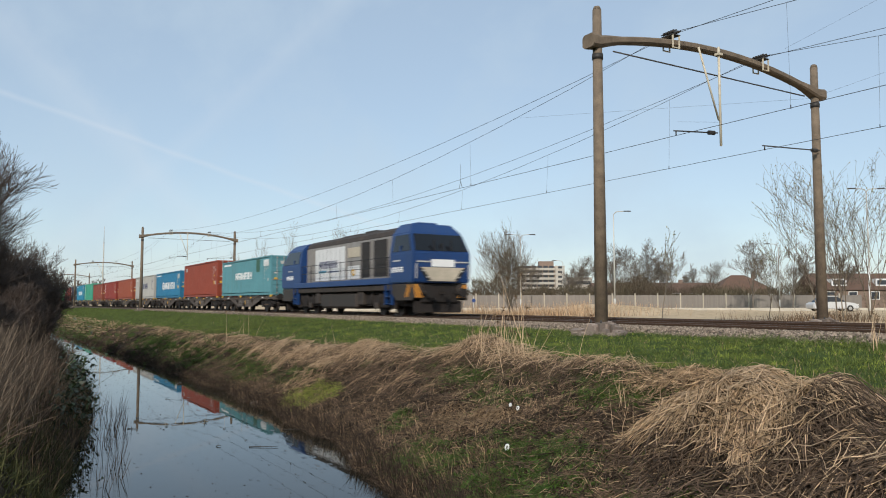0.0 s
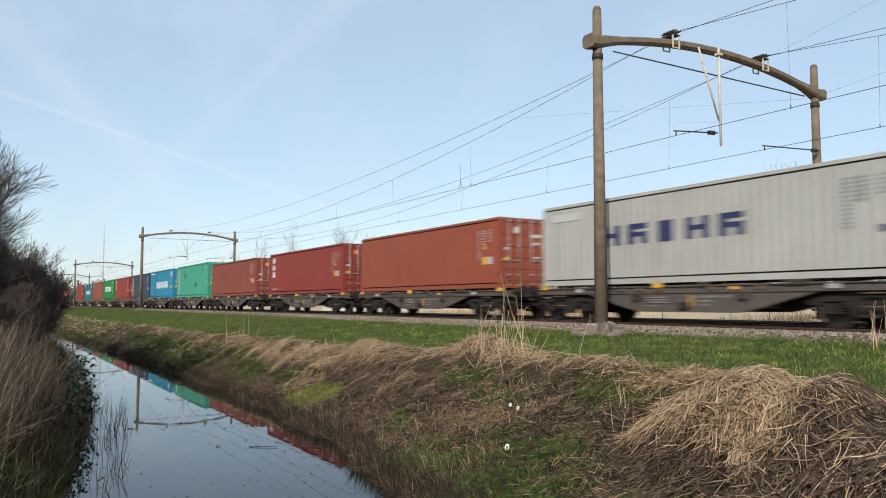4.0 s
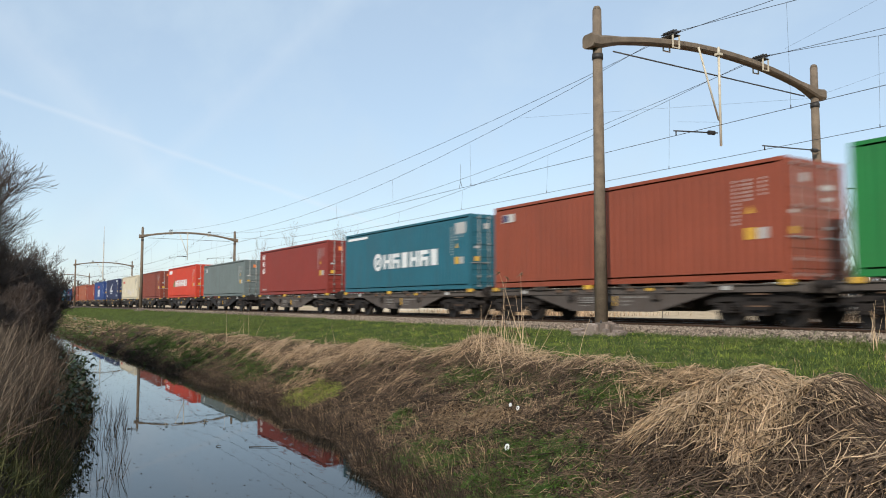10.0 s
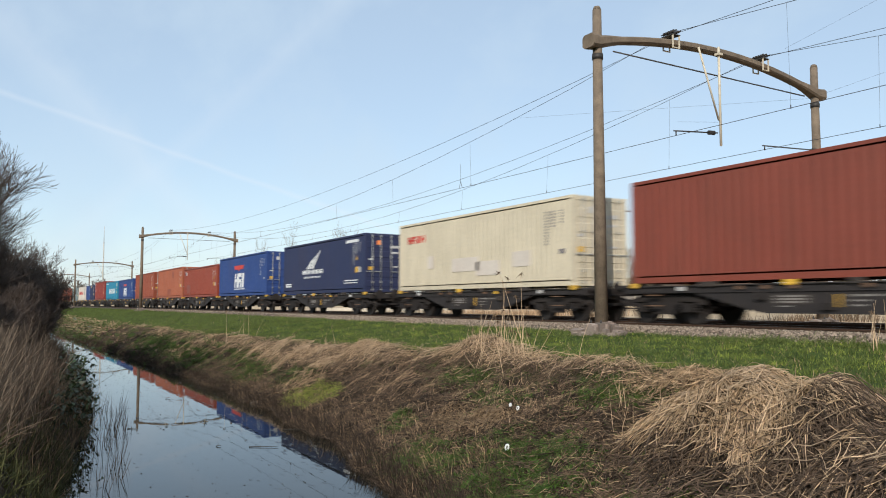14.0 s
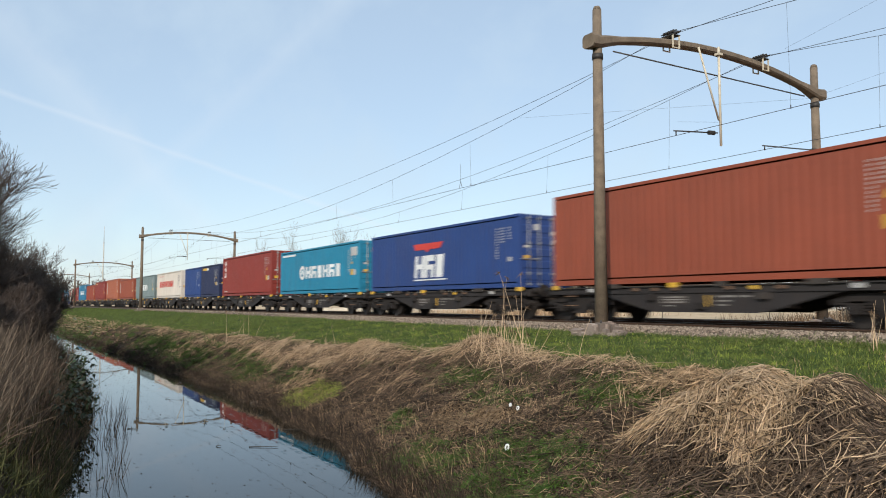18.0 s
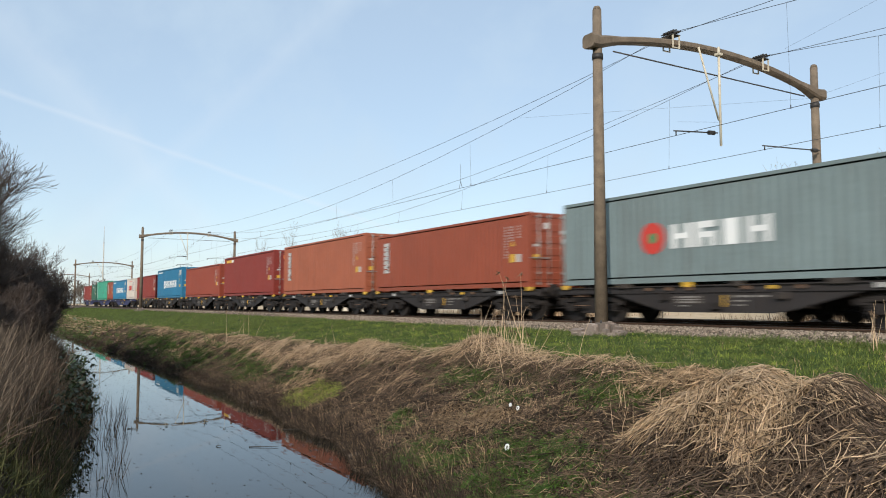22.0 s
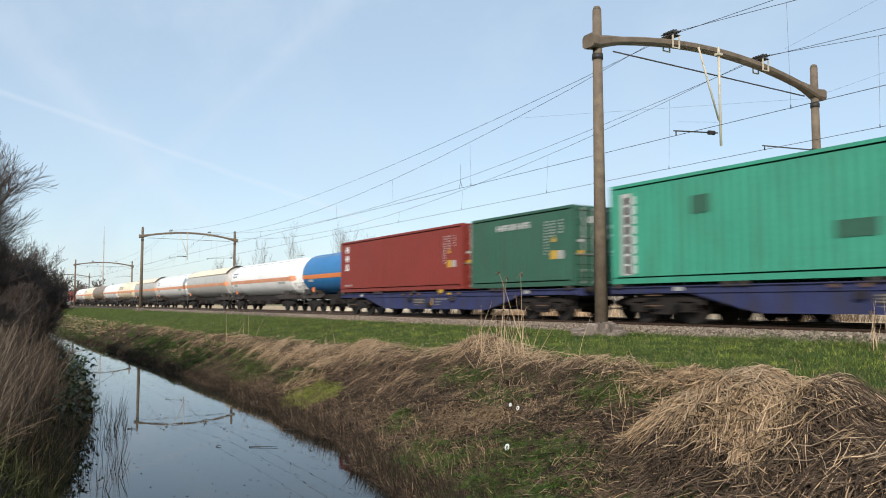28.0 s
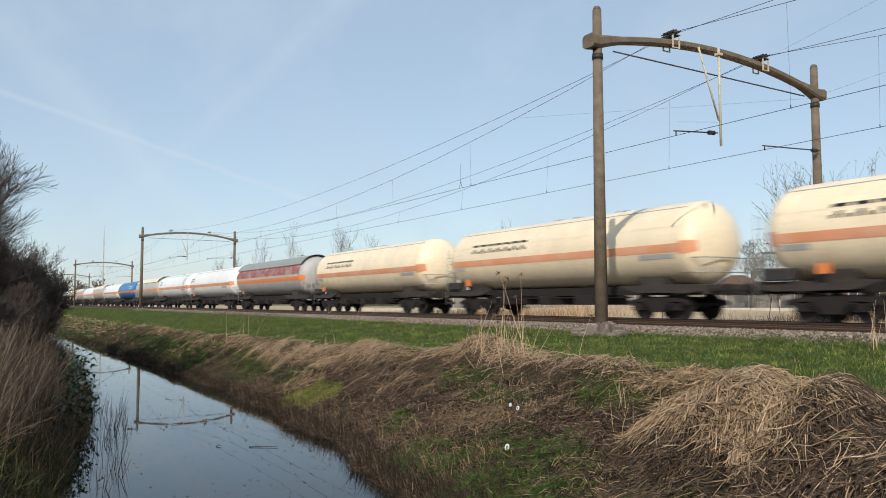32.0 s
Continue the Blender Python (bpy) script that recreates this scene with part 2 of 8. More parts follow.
def sticks(name, segs, material, sides=3):
    """Twigs: rows of (x0, y0, z0, x1, y1, z1, r0, r1) as tapered prisms."""
    s = np.asarray(segs, float)
    a, b = s[:, :3], s[:, 3:6]
    d = b - a
    d /= np.linalg.norm(d, axis=1)[:, None] + 1e-9
    ref = np.where(np.abs(d[:, 2:3]) > 0.9, np.array([[1.0, 0, 0]]), np.array([[0, 0, 1.0]]))
    u = np.cross(d, ref)
    u /= np.linalg.norm(u, axis=1)[:, None] + 1e-9
    v = np.cross(d, u)
    rows = []
    for end, r in ((a, s[:, 6]), (b, s[:, 7])):
        for k in range(sides):
            t = 2 * math.pi * k / sides
            rows.append(end + (u * math.cos(t) + v * math.sin(t)) * r[:, None])
    verts = np.stack(rows, 1).reshape(-1, 3)
    start = np.arange(len(s))[:, None] * (2 * sides)
    quads = [start + np.array([[k, (k + 1) % sides, sides + (k + 1) % sides, sides + k]]) for k in range(sides)]
    return np_mesh(name, verts, np.stack(quads, 1).reshape(-1, 4), material, smooth=True)


def ramp(x, xs, ys):
    return np.interp(x, xs, ys)


MOVING = []                # (thing, x at the clip's start, speed, y, z)


# ---- ground ----
def soft_noise(x, y, size, seed=0):
    """Smooth noise on arrays, about -1 to 1."""
    out = np.zeros(np.broadcast(x, y).shape)
    rng = np.random.default_rng(seed)
    for k in range(7):
        a, ph, f = rng.uniform(0, 2 * np.pi), rng.uniform(0, 6.28), rng.uniform(0.6, 1.8) / size
        out = out + np.sin((x * np.cos(a) + y * np.sin(a)) * f * 2 * np.pi + ph)
    return out / 3.7


def shore_near(x):
    return ramp(x, [-64, -34, -24, -18, -14, -11, -6], [3.6, 3.3, 2.65, 1.85, 1.15, 0.85, 0.9]) + 0.12 * np.sin(x * 1.7)


def shore_far(x):
    return ramp(x, [-110, -64, -38, -24, -18, -13, -9.5, -5], [5.8, 6.0, 6.3, 6.5, 6.2, 5.8, 5.0, 4.7]) + 0.10 * np.sin(x * 1.3 + 1) + 0.06 * np.sin(x * 3.9)


def crest(x):
    return (ramp(x, [-75, -34, -20, -12], [8.3, 8.6, 9.3, 9.5]), ramp(x, [-75, -34, -20, -12, -4], [-1.02, -0.92, -0.72, -0.57, -0.54]))


def ground_height(x, y):
    x, y = np.broadcast_arrays(np.asarray(x, float), np.asarray(y, float))
    yn, yf = shore_near(x), shore_far(x)
    yc, zc = crest(x)
    z = np.full(x.shape, -0.95)
    z = np.where(y > yn - 1.5, -0.95 + (WATER + 0.95) * np.clip((y - yn + 1.5) / 1.5, 0, 1) ** 1.6, z)
    z = np.where((y > yn) & (y < yf), WATER - 0.5 * np.clip(np.minimum(y - yn, yf - y) / 0.5, 0, 1), z)
    t = np.clip((y - yf) / (yc - yf), 0, 1)
    bank = WATER + (zc - WATER) * (0.85 * t + 0.15 * np.sin(t * np.pi / 2))
    bank = bank + 0.11 * soft_noise(x, y, 1.7, 3) * np.sin(np.pi * t) + 0.05 * soft_noise(x, y, 0.6, 5) * np.sin(np.pi * t) ** 0.5
    z = np.where(y >= yf, bank, z)
    top = zc + (-0.25 - zc) * np.clip((y - yc) / (14.9 - yc), 0, 1)
    z = np.where(y > yc, top + 0.03 * soft_noise(x, y, 1.5, 9) * np.clip((y - yc), 0, 1), z)
    z = np.where(y > 14.9, -0.25, z)
    z = np.where(y > 15.5, -0.36, z)
    z = np.where(y > 24.5, -0.36 + 0.12 * np.clip((y - 24.5) / 8, 0, 1) + 0.10 * soft_noise(x, y, 9, 11) * np.clip((y - 25) / 6, 0, 1), z)
    # the swells under the cut reeds: a brow with a steep face, a dip, and a second heap
    for cx, cy, hh, wx, face, rear in ((-6.05, 7.8, 0.62, 0.85, 0.62, 0.7), (-4.9, 7.95, 0.45, 0.6, 0.75, 0.6), (-2.9, 7.5, 0.74, 1.2, 1.1, 0.9)):
        z = z + hh * np.exp(-((x - cx) / wx) ** 2 - ((y - cy - 0.18 * (x - cx)) / np.where(y < cy + 0.18 * (x - cx), face, rear)) ** 2) * (y > yf)
    # low mats of old reed along the bank top
    for cx, cy, hh, w in ((-18.9, 8.95, 0.20, 0.9), (-14.6, 9.9, 0.30, 0.75), (-21.5, 8.5, 0.16, 1.1), (-24.5, 8.6, 0.10, 1.2), (-29.0, 8.5, 0.12, 1.5), (-10.0, 9.2, 0.12, 0.9), (-7.6, 8.9, 0.14, 0.5)):
        z = z + hh * np.exp(-((x - cx) / w) ** 2 - ((y - cy) / 0.5) ** 2)
    # sandy heaps beyond the tracks
    z = z + 0.75 * np.exp(-((x + 43) / 5.5) ** 2 - ((y - 40) / 4) ** 2) + 0.3 * np.exp(-((x + 34) / 9) ** 2 - ((y - 44) / 3) ** 2)
    return z


def ground_material():
    m = bpy.data.materials.new("ground_soil_grass_sand")
    m.use_nodes = True
    n, l = m.node_tree.nodes, m.node_tree.links
    b = n["Principled BSDF"]
    b.inputs["Roughness"].default_value = 0.95
    b.inputs["Specular IOR Level"].default_value = 0.15
    co = n.new("ShaderNodeTexCoord")
    sep = n.new("ShaderNodeSeparateXYZ")
    l.new(co.outputs["Object"], sep.inputs[0])

    def noise_tex(scale, detail=6):
        t = n.new("ShaderNodeTexNoise")
        t.inputs["Scale"].default_value, t.inputs["Detail"].default_value = scale, detail
        l.new(co.outputs["Object"], t.inputs["Vector"])
        return t.outputs["Fac"]

    def span(v, a, c):
        r = n.new("ShaderNodeMapRange")
        r.inputs["From Min"].default_value, r.inputs["From Max"].default_value = a, c
        l.new(v, r.inputs["Value"])
        return r.outputs["Result"]

    def blend(f, a, c):
        x = n.new("ShaderNodeMix")
        x.data_type = "RGBA"
        l.new(f, x.inputs["Factor"])
        for key, v in (("A", a), ("B", c)):
            if isinstance(v, tuple):
                x.inputs[key].default_value = (*v, 1)
            else:
                l.new(v, x.inputs[key])
        return x.outputs["Result"]

    def wobble(v, f, amount):
        a = n.new("ShaderNodeMath")
        a.operation = "MULTIPLY_ADD"
        l.new(f, a.inputs[0])
        a.inputs[1].default_value = amount
        l.new(v, a.inputs[2])
        return a.outputs[0]

    soil = blend(span(noise_tex(1.3), 0.4, 0.65), (0.013, 0.009, 0.006), (0.045, 0.030, 0.018))
    soil = blend(span(noise_tex(0.8), 0.60, 0.72), soil, (0.105, 0.072, 0.045))
    soil = blend(span(noise_tex(16), 0.48, 0.72), soil, (0.075, 0.054, 0.034))
    green = blend(span(noise_tex(2.2), 0.35, 0.65), (0.03, 0.05, 0.012), (0.06, 0.085, 0.02))
    sand = blend(span(noise_tex(0.25), 0.35, 0.65), (0.60, 0.45, 0.29), (0.48, 0.36, 0.225))
    sand = blend(span(noise_tex(2.5), 0.5, 0.75), sand, (0.33, 0.25, 0.15))
    field = blend(span(noise_tex(0.02), 0.4, 0.6), (0.09, 0.11, 0.04), (0.2, 0.17, 0.1))
    y = wobble(sep.outputs["Y"], noise_tex(0.7), 2.2)
    soil = blend(span(y, -1.5, 0.8), green, soil)
    out = blend(span(y, 9.9, 11.0), soil, green)
    out = blend(span(sep.outputs["Y"], 15.0, 15.6), out, (0.16, 0.13, 0.10))
    out = blend(span(sep.outputs["Y"], 23.5, 25.0), out, sand)
    out = blend(span(sep.outputs["Y"], 85, 100), out, field)
    l.new(out, b.inputs["Base Color"])
    bp = n.new("ShaderNodeBump")
    bp.inputs["Strength"].default_value, bp.inputs["Distance"].default_value = 0.8, 0.05
    l.new(noise_tex(14, 8), bp.inputs["Height"])
    l.new(bp.outputs["Normal"], b.inputs["Normal"])
    return m


gx = np.concatenate([-np.geomspace(3000, 64, 40), np.arange(-62, -24, 0.3), np.arange(-24, 3, 0.16), np.geomspace(4, 1500, 22)])
gy = np.concatenate([-np.geomspace(1500, 4, 18), np.arange(-3, 4.5, 0.22), np.arange(4.5, 10.5, 0.11), np.arange(10.6, 17, 0.22), np.arange(17.5, 60, 1.5), np.geomspace(62, 3000, 30)])
GX, GY = np.meshgrid(gx, gy, indexing="ij")
gv = np.stack([GX, GY, ground_height(GX, GY)], -1).reshape(-1, 3)
gi = np.arange(len(gx) * len(gy)).reshape(len(gx), len(gy))
gf = np.stack([gi[:-1, :-1], gi[1:, :-1], gi[1:, 1:], gi[:-1, 1:]], -1).reshape(-1, 4)
ground = tagged(new("ground", np_mesh("ground", gv, gf, ground_material(), smooth=True)), "grassy and sandy ground with a ditch along a railway", "ground", kind="structure")


def water_material():
    m = bpy.data.materials.new("dark_ditch_water")
    m.use_nodes = True
    n, l = m.node_tree.nodes, m.node_tree.links
    b = n["Principled BSDF"]
    b.inputs["Base Color"].default_value = (0.010, 0.011, 0.008, 1)
    b.inputs["Roughness"].default_value = 0.03
    b.inputs["IOR"].default_value = 1.33
    b.inputs["Specular IOR Level"].default_value = 0.5
    co = n.new("ShaderNodeTexCoord")
    t = n.new("ShaderNodeTexNoise")
    t.inputs["Scale"].default_value, t.inputs["Detail"].default_value = 2.2, 3
    mp = n.new("ShaderNodeMapping")
    mp.inputs["Scale"].default_value = (0.7, 1.6, 1)
    l.new(co.outputs["Object"], mp.inputs[0])
    l.new(mp.outputs[0], t.inputs["Vector"])
    bp = n.new("ShaderNodeBump")
    bp.inputs["Strength"].default_value, bp.inputs["Distance"].default_value = 0.025, 0.02
    l.new(t.outputs["Fac"], bp.inputs["Height"])
    l.new(bp.outputs["Normal"], b.inputs["Normal"])
    # thin duckweed film
    d = n.new("ShaderNodeTexNoise")
    d.inputs["Scale"].default_value, d.inputs["Detail"].default_value = 5.5, 7
    dm = n.new("ShaderNodeMapping")
    dm.inputs["Scale"].default_value = (0.55, 1.5, 1)
    l.new(co.outputs["Object"], dm.inputs[0])
    l.new(dm.outputs[0], d.inputs["Vector"])
    r = n.new("ShaderNodeMapRange")
    r.inputs["From Min"].default_value, r.inputs["From Max"].default_value, r.inputs["To Max"].default_value = 0.56, 0.72, 0.16
    l.new(d.outputs["Fac"], r.inputs["Value"])
    a = n.new("ShaderNodeMath")
    a.operation = "ADD"
    a.inputs[1].default_value = 0.012
    l.new(r.outputs["Result"], a.inputs[0])
    l.new(a.outputs[0], b.inputs["Roughness"])
    return m


wx = np.linspace(-140, 60, 145)
wv = np.concatenate([np.stack([wx, np.full(145, 0.2), np.full(145, WATER)], 1), np.stack([wx, np.full(145, 7.6), np.full(145, WATER)], 1)])
wf = np.stack([np.arange(144), np.arange(1, 145), np.arange(146, 290), np.arange(145, 289)], 1)
tagged(new("water", np_mesh("water", wv, wf, water_material())), "still dark ditch water mirroring sky and train", "water", kind="structure")


# ---- railway track ----
def track(name, yc, pieces):
    root = thing(name, "ballasted railway track with rusty brown rails", "railway track", kind="structure")
    for side in (-1, 1):
        y = yc + side * 0.7535
        rail = part("rail", boxes((-420, 60, y - 0.075, y + 0.075, -0.172, -0.15), (-420, 60, y - 0.010, y + 0.010, -0.15, -0.04), (-420, 60, y - 0.036, y + 0.036, -0.042, 0.0)), M_RAIL, root)
        part("rail_head", boxes((-420, 60, y - 0.028, y + 0.028, -0.001, 0.004)), M_RAILTOP, rail, "worn bright rail head")
    sl = mesh_of("sleeper", boxes((-0.13, 0.13, -1.3, 1.3, -0.36, -0.178), soft=0.02), M_SLEEPER)
    for k in range(pieces):
        s = part("sleeper", sl, None, root)
        s.location = (4 - 0.6 * k, yc, 0)
    return root


track("railway_track", TRACK_A, 150)
track("railway_track", TRACK_B, 90)

bm = bmesh.new()
prof = [(14.75, -0.45), (15.1, -0.25), (15.6, -0.12), (16.35, -0.09), (16.80, -0.10), (16.95, -0.14), (18.33, -0.14), (18.48, -0.10), (20.90, -0.10), (21.05, -0.14), (22.43, -0.14), (22.58, -0.10), (23.0, -0.10), (23.5, -0.15), (24.3, -0.40)]
bx = list(np.concatenate([np.linspace(-420, -80, 30), np.arange(-79, 10, 0.5), np.linspace(11, 60, 10)]))
rows = []
for i, x in enumerate(bx):
    rows.append([bm.verts.new((x, y + 0.06 * math.sin(x * 2.1 + z * 40) + 0.04 * math.sin(x * 5.3), z)) for y, z in prof])
for a, b in zip(rows, rows[1:]):
    for k in range(len(prof) - 1):
        bm.faces.new((a[k], b[k], b[k + 1], a[k + 1])).smooth = True
tagged(new("ballast", mesh_of("ballast", bm, M_BALLAST)), "grey-brown crushed stone ballast under the tracks", "ballast", kind="structure")

rng = np.random.default_rng(4)


def scatter_stones(name, count, x0, x1, label):
    x = x0 + (x1 - x0) * rng.random(count)
    y = rng.uniform(15.05, 16.75, count)
    z = np.interp(y, [p[0] for p in prof], [p[1] for p in prof]) + rng.uniform(0.0, 0.02, count)
    r = rng.uniform(0.016, 0.05, count)
    octa = np.array([[1, 0, 0], [-1, 0, 0], [0, 1, 0], [0, -1, 0], [0, 0, 0.8], [0, 0, -0.8]], float)
    tri = np.array([[0, 2, 4], [2, 1, 4], [1, 3, 4], [3, 0, 4], [2, 0, 5], [1, 2, 5], [3, 1, 5], [0, 3, 5]])
    v = octa[None] * r[:, None, None] * rng.uniform(0.6, 1.3, (count, 6, 1))
    a = rng.uniform(0, 6.28, count)
    c, s = np.cos(a)[:, None], np.sin(a)[:, None]
    v = np.stack([v[..., 0] * c - v[..., 1] * s, v[..., 0] * s + v[..., 1] * c, v[..., 2]], -1) + np.stack([x, y, z], 1)[:, None]
    f = tri[None] + (np.arange(count) * 6)[:, None, None]
    tagged(new(name, np_mesh(name, v.reshape(-1, 3), f.reshape(-1, 3), M_STONE)), label, "gravel", kind="stuff")


scatter_stones("ballast_stones", 26000, -45, -4, "loose grey and brown ballast stones beside the rail")
scatter_stones("ballast_stones", 9000, -100, -45, "loose grey and brown ballast stones beside the rail")

# leaves and bits afloat on the ditch
M_FLOAT = mat("wet_dead_leaf", (0.03, 0.024, 0.016), 0.6, var=0.3, bump=0, island=0.4)
fr = np.random.default_rng(17)
for name, cnt, lo, hi, lab in (("floating_leaves", 420, 0.02, 0.07, "small dark leaves and bits afloat on the water"),):
    fx = -9.5 - 26 * fr.random(cnt) ** 1.3
    fy = shore_near(fx) + 0.3 + (shore_far(fx) - shore_near(fx) - 0.5) * fr.random(cnt)
    fb = np.stack([fx, fy, np.full(cnt, WATER + 0.004)], 1)
    fw = np.stack([fr.normal(0, 1, cnt), fr.normal(0, 1, cnt), np.full(cnt, 0.02)], 1)
    tagged(new(name, blades(name, fb, fw, fr.uniform(lo, hi, cnt), fr.uniform(0.012, 0.03, cnt), np.zeros(cnt), 2, M_FLOAT, fr)), lab, "leaf litter", kind="stuff")
for x, y, ln in ((-14.86, 3.88, 0.10), (-14.45, 4.4, 0.55), (-17.9, 2.75, 0.22), (-16.0, 5.6, 0.4)):
    bm = bmesh.new()
    tube(bm, (x, y, WATER + 0.01), (x + ln * 0.5, y + ln * 0.85, WATER + 0.02), 0.009, 0.004, 6)
    tube(bm, (x + ln * 0.2, y + ln * 0.34, WATER + 0.01), (x + ln * 0.1, y + ln * 0.4, WATER + 0.06), 0.006, 0.003, 5)
    tagged(new("floating_twig", mesh_of("floating_twig", bm, M_FLOAT)), "dark twig afloat on the ditch water", "twig", "floating twigs")


# ---- overhead line ----
PORTAL_X, SPAN = -15.72, 72.74
POST_A, POST_B = 14.585, 24.79


def beam_z(t):
    return 7.95 + 0.62 * math.sin(math.pi * t) ** 0.8 - 0.02 * t


def portal():
    root = thing("catenary_portal", "weathered brown concrete catenary portal with arched beam over two tracks", "catenary portal", "catenary portals along the line")
    for y in (POST_A, POST_B):
        bm = bmesh.new()
        tube(bm, (0, y, -0.3), (0, y, 8.90), 0.185, 0.125, 16)
        tube(bm, (0, y, 8.90), (0, y, 9.00), 0.125, 0.085, 16)
        post = part("post", bm, M_CONCRETE, root)
        bm = bmesh.new()
        tube(bm, (0, y, 7.46), (0, y, 7.62), 0.155, 0.155, 14)
        part("clamp_ring", bm, M_DARK_STEEL, post, "dark steel ring under the beam")
        rr = random.Random(5)
        bm = bmesh.new()
        for q in range(46):
            an, rad, size = rr.uniform(0, 6.28), rr.uniform(0.12, 0.85), rr.uniform(0.05, 0.17)
            cx, cy = math.cos(an) * rad * 1.1, y + math.sin(an) * rad * 0.8
            v = box(bm, cx - size, cx + size, cy - size * 0.8, cy + size * 0.8, -0.5, 0.10 - 0.42 * rad + rr.uniform(-0.05, 0.05))
            for c in v:
                c.co += Vector((rr.uniform(-0.4, 0.4), rr.uniform(-0.4, 0.4), rr.uniform(-0.25, 0.25))) * size
        part("foundation", bm, M_RUBBLE, root, "broken concrete rubble round the foot")
        for k in (-1, 1):
            bm = bmesh.new()
            tube(bm, (k * 0.2, y - 0.2, 0.0), (k * 0.2, y - 0.2, 0.12), 0.03, sides=6)
            part("bolt", bm, M_DARK_STEEL, post)
    # arched beam, thicker where it grips the posts
    bm = bmesh.new()
    rings = []
    n = 36
    for i in range(n + 1):
        t = i / n
        y = POST_A - 0.34 + (POST_B - POST_A + 0.68) * t
        end = min(t, 1 - t) * (POST_B - POST_A)
        h = 0.20 + 0.19 * max(0, 1 - end / 1.1)
        w = 0.15 + 0.09 * max(0, 1 - end / 1.1)
        z = beam_z(min(max((y - POST_A) / (POST_B - POST_A), 0), 1))
        rings.append([bm.verts.new((sx * w, y, z + sz * h / 2)) for sx, sz in ((-1, -0.6), (-0.7, -1), (0.7, -1), (1, -0.6), (1, 0.6), (0.7, 1), (-0.7, 1), (-1, 0.6))])
    for a, b in zip(rings, rings[1:]):
        for k in range(8):
            bm.faces.new((a[k], a[(k + 1) % 8], b[(k + 1) % 8], b[k]))
    bm.faces.new(rings[0][::-1])
    bm.faces.new(rings[-1])
    part("beam", bm, M_CONCRETE, root)
    bm = bmesh.new()
    tube(bm, (0, POST_A + 0.6, beam_z(0.05) - 0.28), (0, POST_B - 0.6, beam_z(0.95) - 0.28), 0.022, sides=6)
    part("tie_rod", bm, M_DARK_STEEL, root, "thin dark tie rod")
    for y in (TRACK_A - 0.05, TRACK_B + 0.1):
        z = beam_z((y - POST_A) / (POST_B - POST_A))
        br = part("insulator_bracket", boxes((-0.22, 0.22, y - 0.17, y + 0.17, z + 0.215, z + 0.235)), M_DARK_STEEL, root, "dark steel plate over the beam")
        for dx in (-0.19, 0.19):
            bm = bmesh.new()
            u_shape = [(-0.15, 0.215), (-0.15, -0.19), (0.15, -0.19), (0.15, 0.215), (0.125, 0.215), (0.125, -0.165), (-0.125, -0.165), (-0.125, 0.215)]
            va = [bm.verts.new((dx - 0.022, y + py, z + pz)) for py, pz in u_shape]
            vb = [bm.verts.new((dx + 0.022, y + py, z + pz)) for py, pz in u_shape]
            bm.faces.new(va)
            bm.faces.new(vb[::-1])
            for q in range(8):
                bm.faces.new((va[q], vb[q], vb[(q + 1) % 8], va[(q + 1) % 8]))
            part("clamp_strap", bm, M_CREAM_STEEL, br)
        bm = bmesh.new()
        for dy in (-0.09, 0.09):
            for k in range(5):
                tube(bm, (-0.20 + k * 0.09, y + dy, z + 0.33), (-0.165 + k * 0.09, y + dy, z + 0.33), 0.05, sides=10)
            tube(bm, (-0.30, y + dy, z + 0.33), (0.30, y + dy, z + 0.33), 0.022, sides=6)
        part("insulator", bm, M_DARK_STEEL, br, "dark ribbed insulator")
    # hanging mast between the tracks with the steady arm of the near track
    zm = beam_z(0.51)
    bm = bmesh.new()
    tube(bm, (0.32, 19.35, zm + 0.02), (0.32, 19.35, 5.45), 0.038, sides=8)
    box(bm, 0.24, 0.40, 19.25, 19.45, zm - 0.25, zm - 0.18)
    hang = part("hanging_mast", bm, M_CREAM_STEEL, root, "cream painted hanging tube")
    bm = bmesh.new()
    tube(bm, (0.30, 18.45, beam_z(0.38) - 0.10), (0.30, 19.30, 6.25), 0.03, sides=8)
    part("brace", bm, M_CREAM_STEEL, hang, "cream slanted brace")
    for y0, y1 in ((19.35, TRACK_A - 0.25), (POST_B - 0.15, TRACK_B - 0.2)):
        bm = bmesh.new()
        tube(bm, (0.2, y0, 5.88), (0.2, y1, 5.72), 0.022, sides=6)
        tube(bm, (0.2, y1 + 0.1, 5.73), (0.2, y1 + 0.1, 5.58), 0.02, sides=6)
        arm = part("steady_arm", bm, M_DARK_STEEL, root, "dark steady arm with insulator")
        bm = bmesh.new()
        for k in range(4):
            tube(bm, (0.2, y0 - 0.16 - k * 0.07, 5.865 - k * 0.005), (0.2, y0 - 0.20 - k * 0.07, 5.86 - k * 0.005), 0.07, sides=10)
        part("arm_insulator", bm, M_DARK_STEEL, arm)
    return root


first = portal()
first.matrix_basis = pose(PORTAL_X, 0, 0)
for k in (1, -1, -2, -3, -4, -5):
    copy_thing(first, pose(PORTAL_X + SPAN * k, 0, 0))


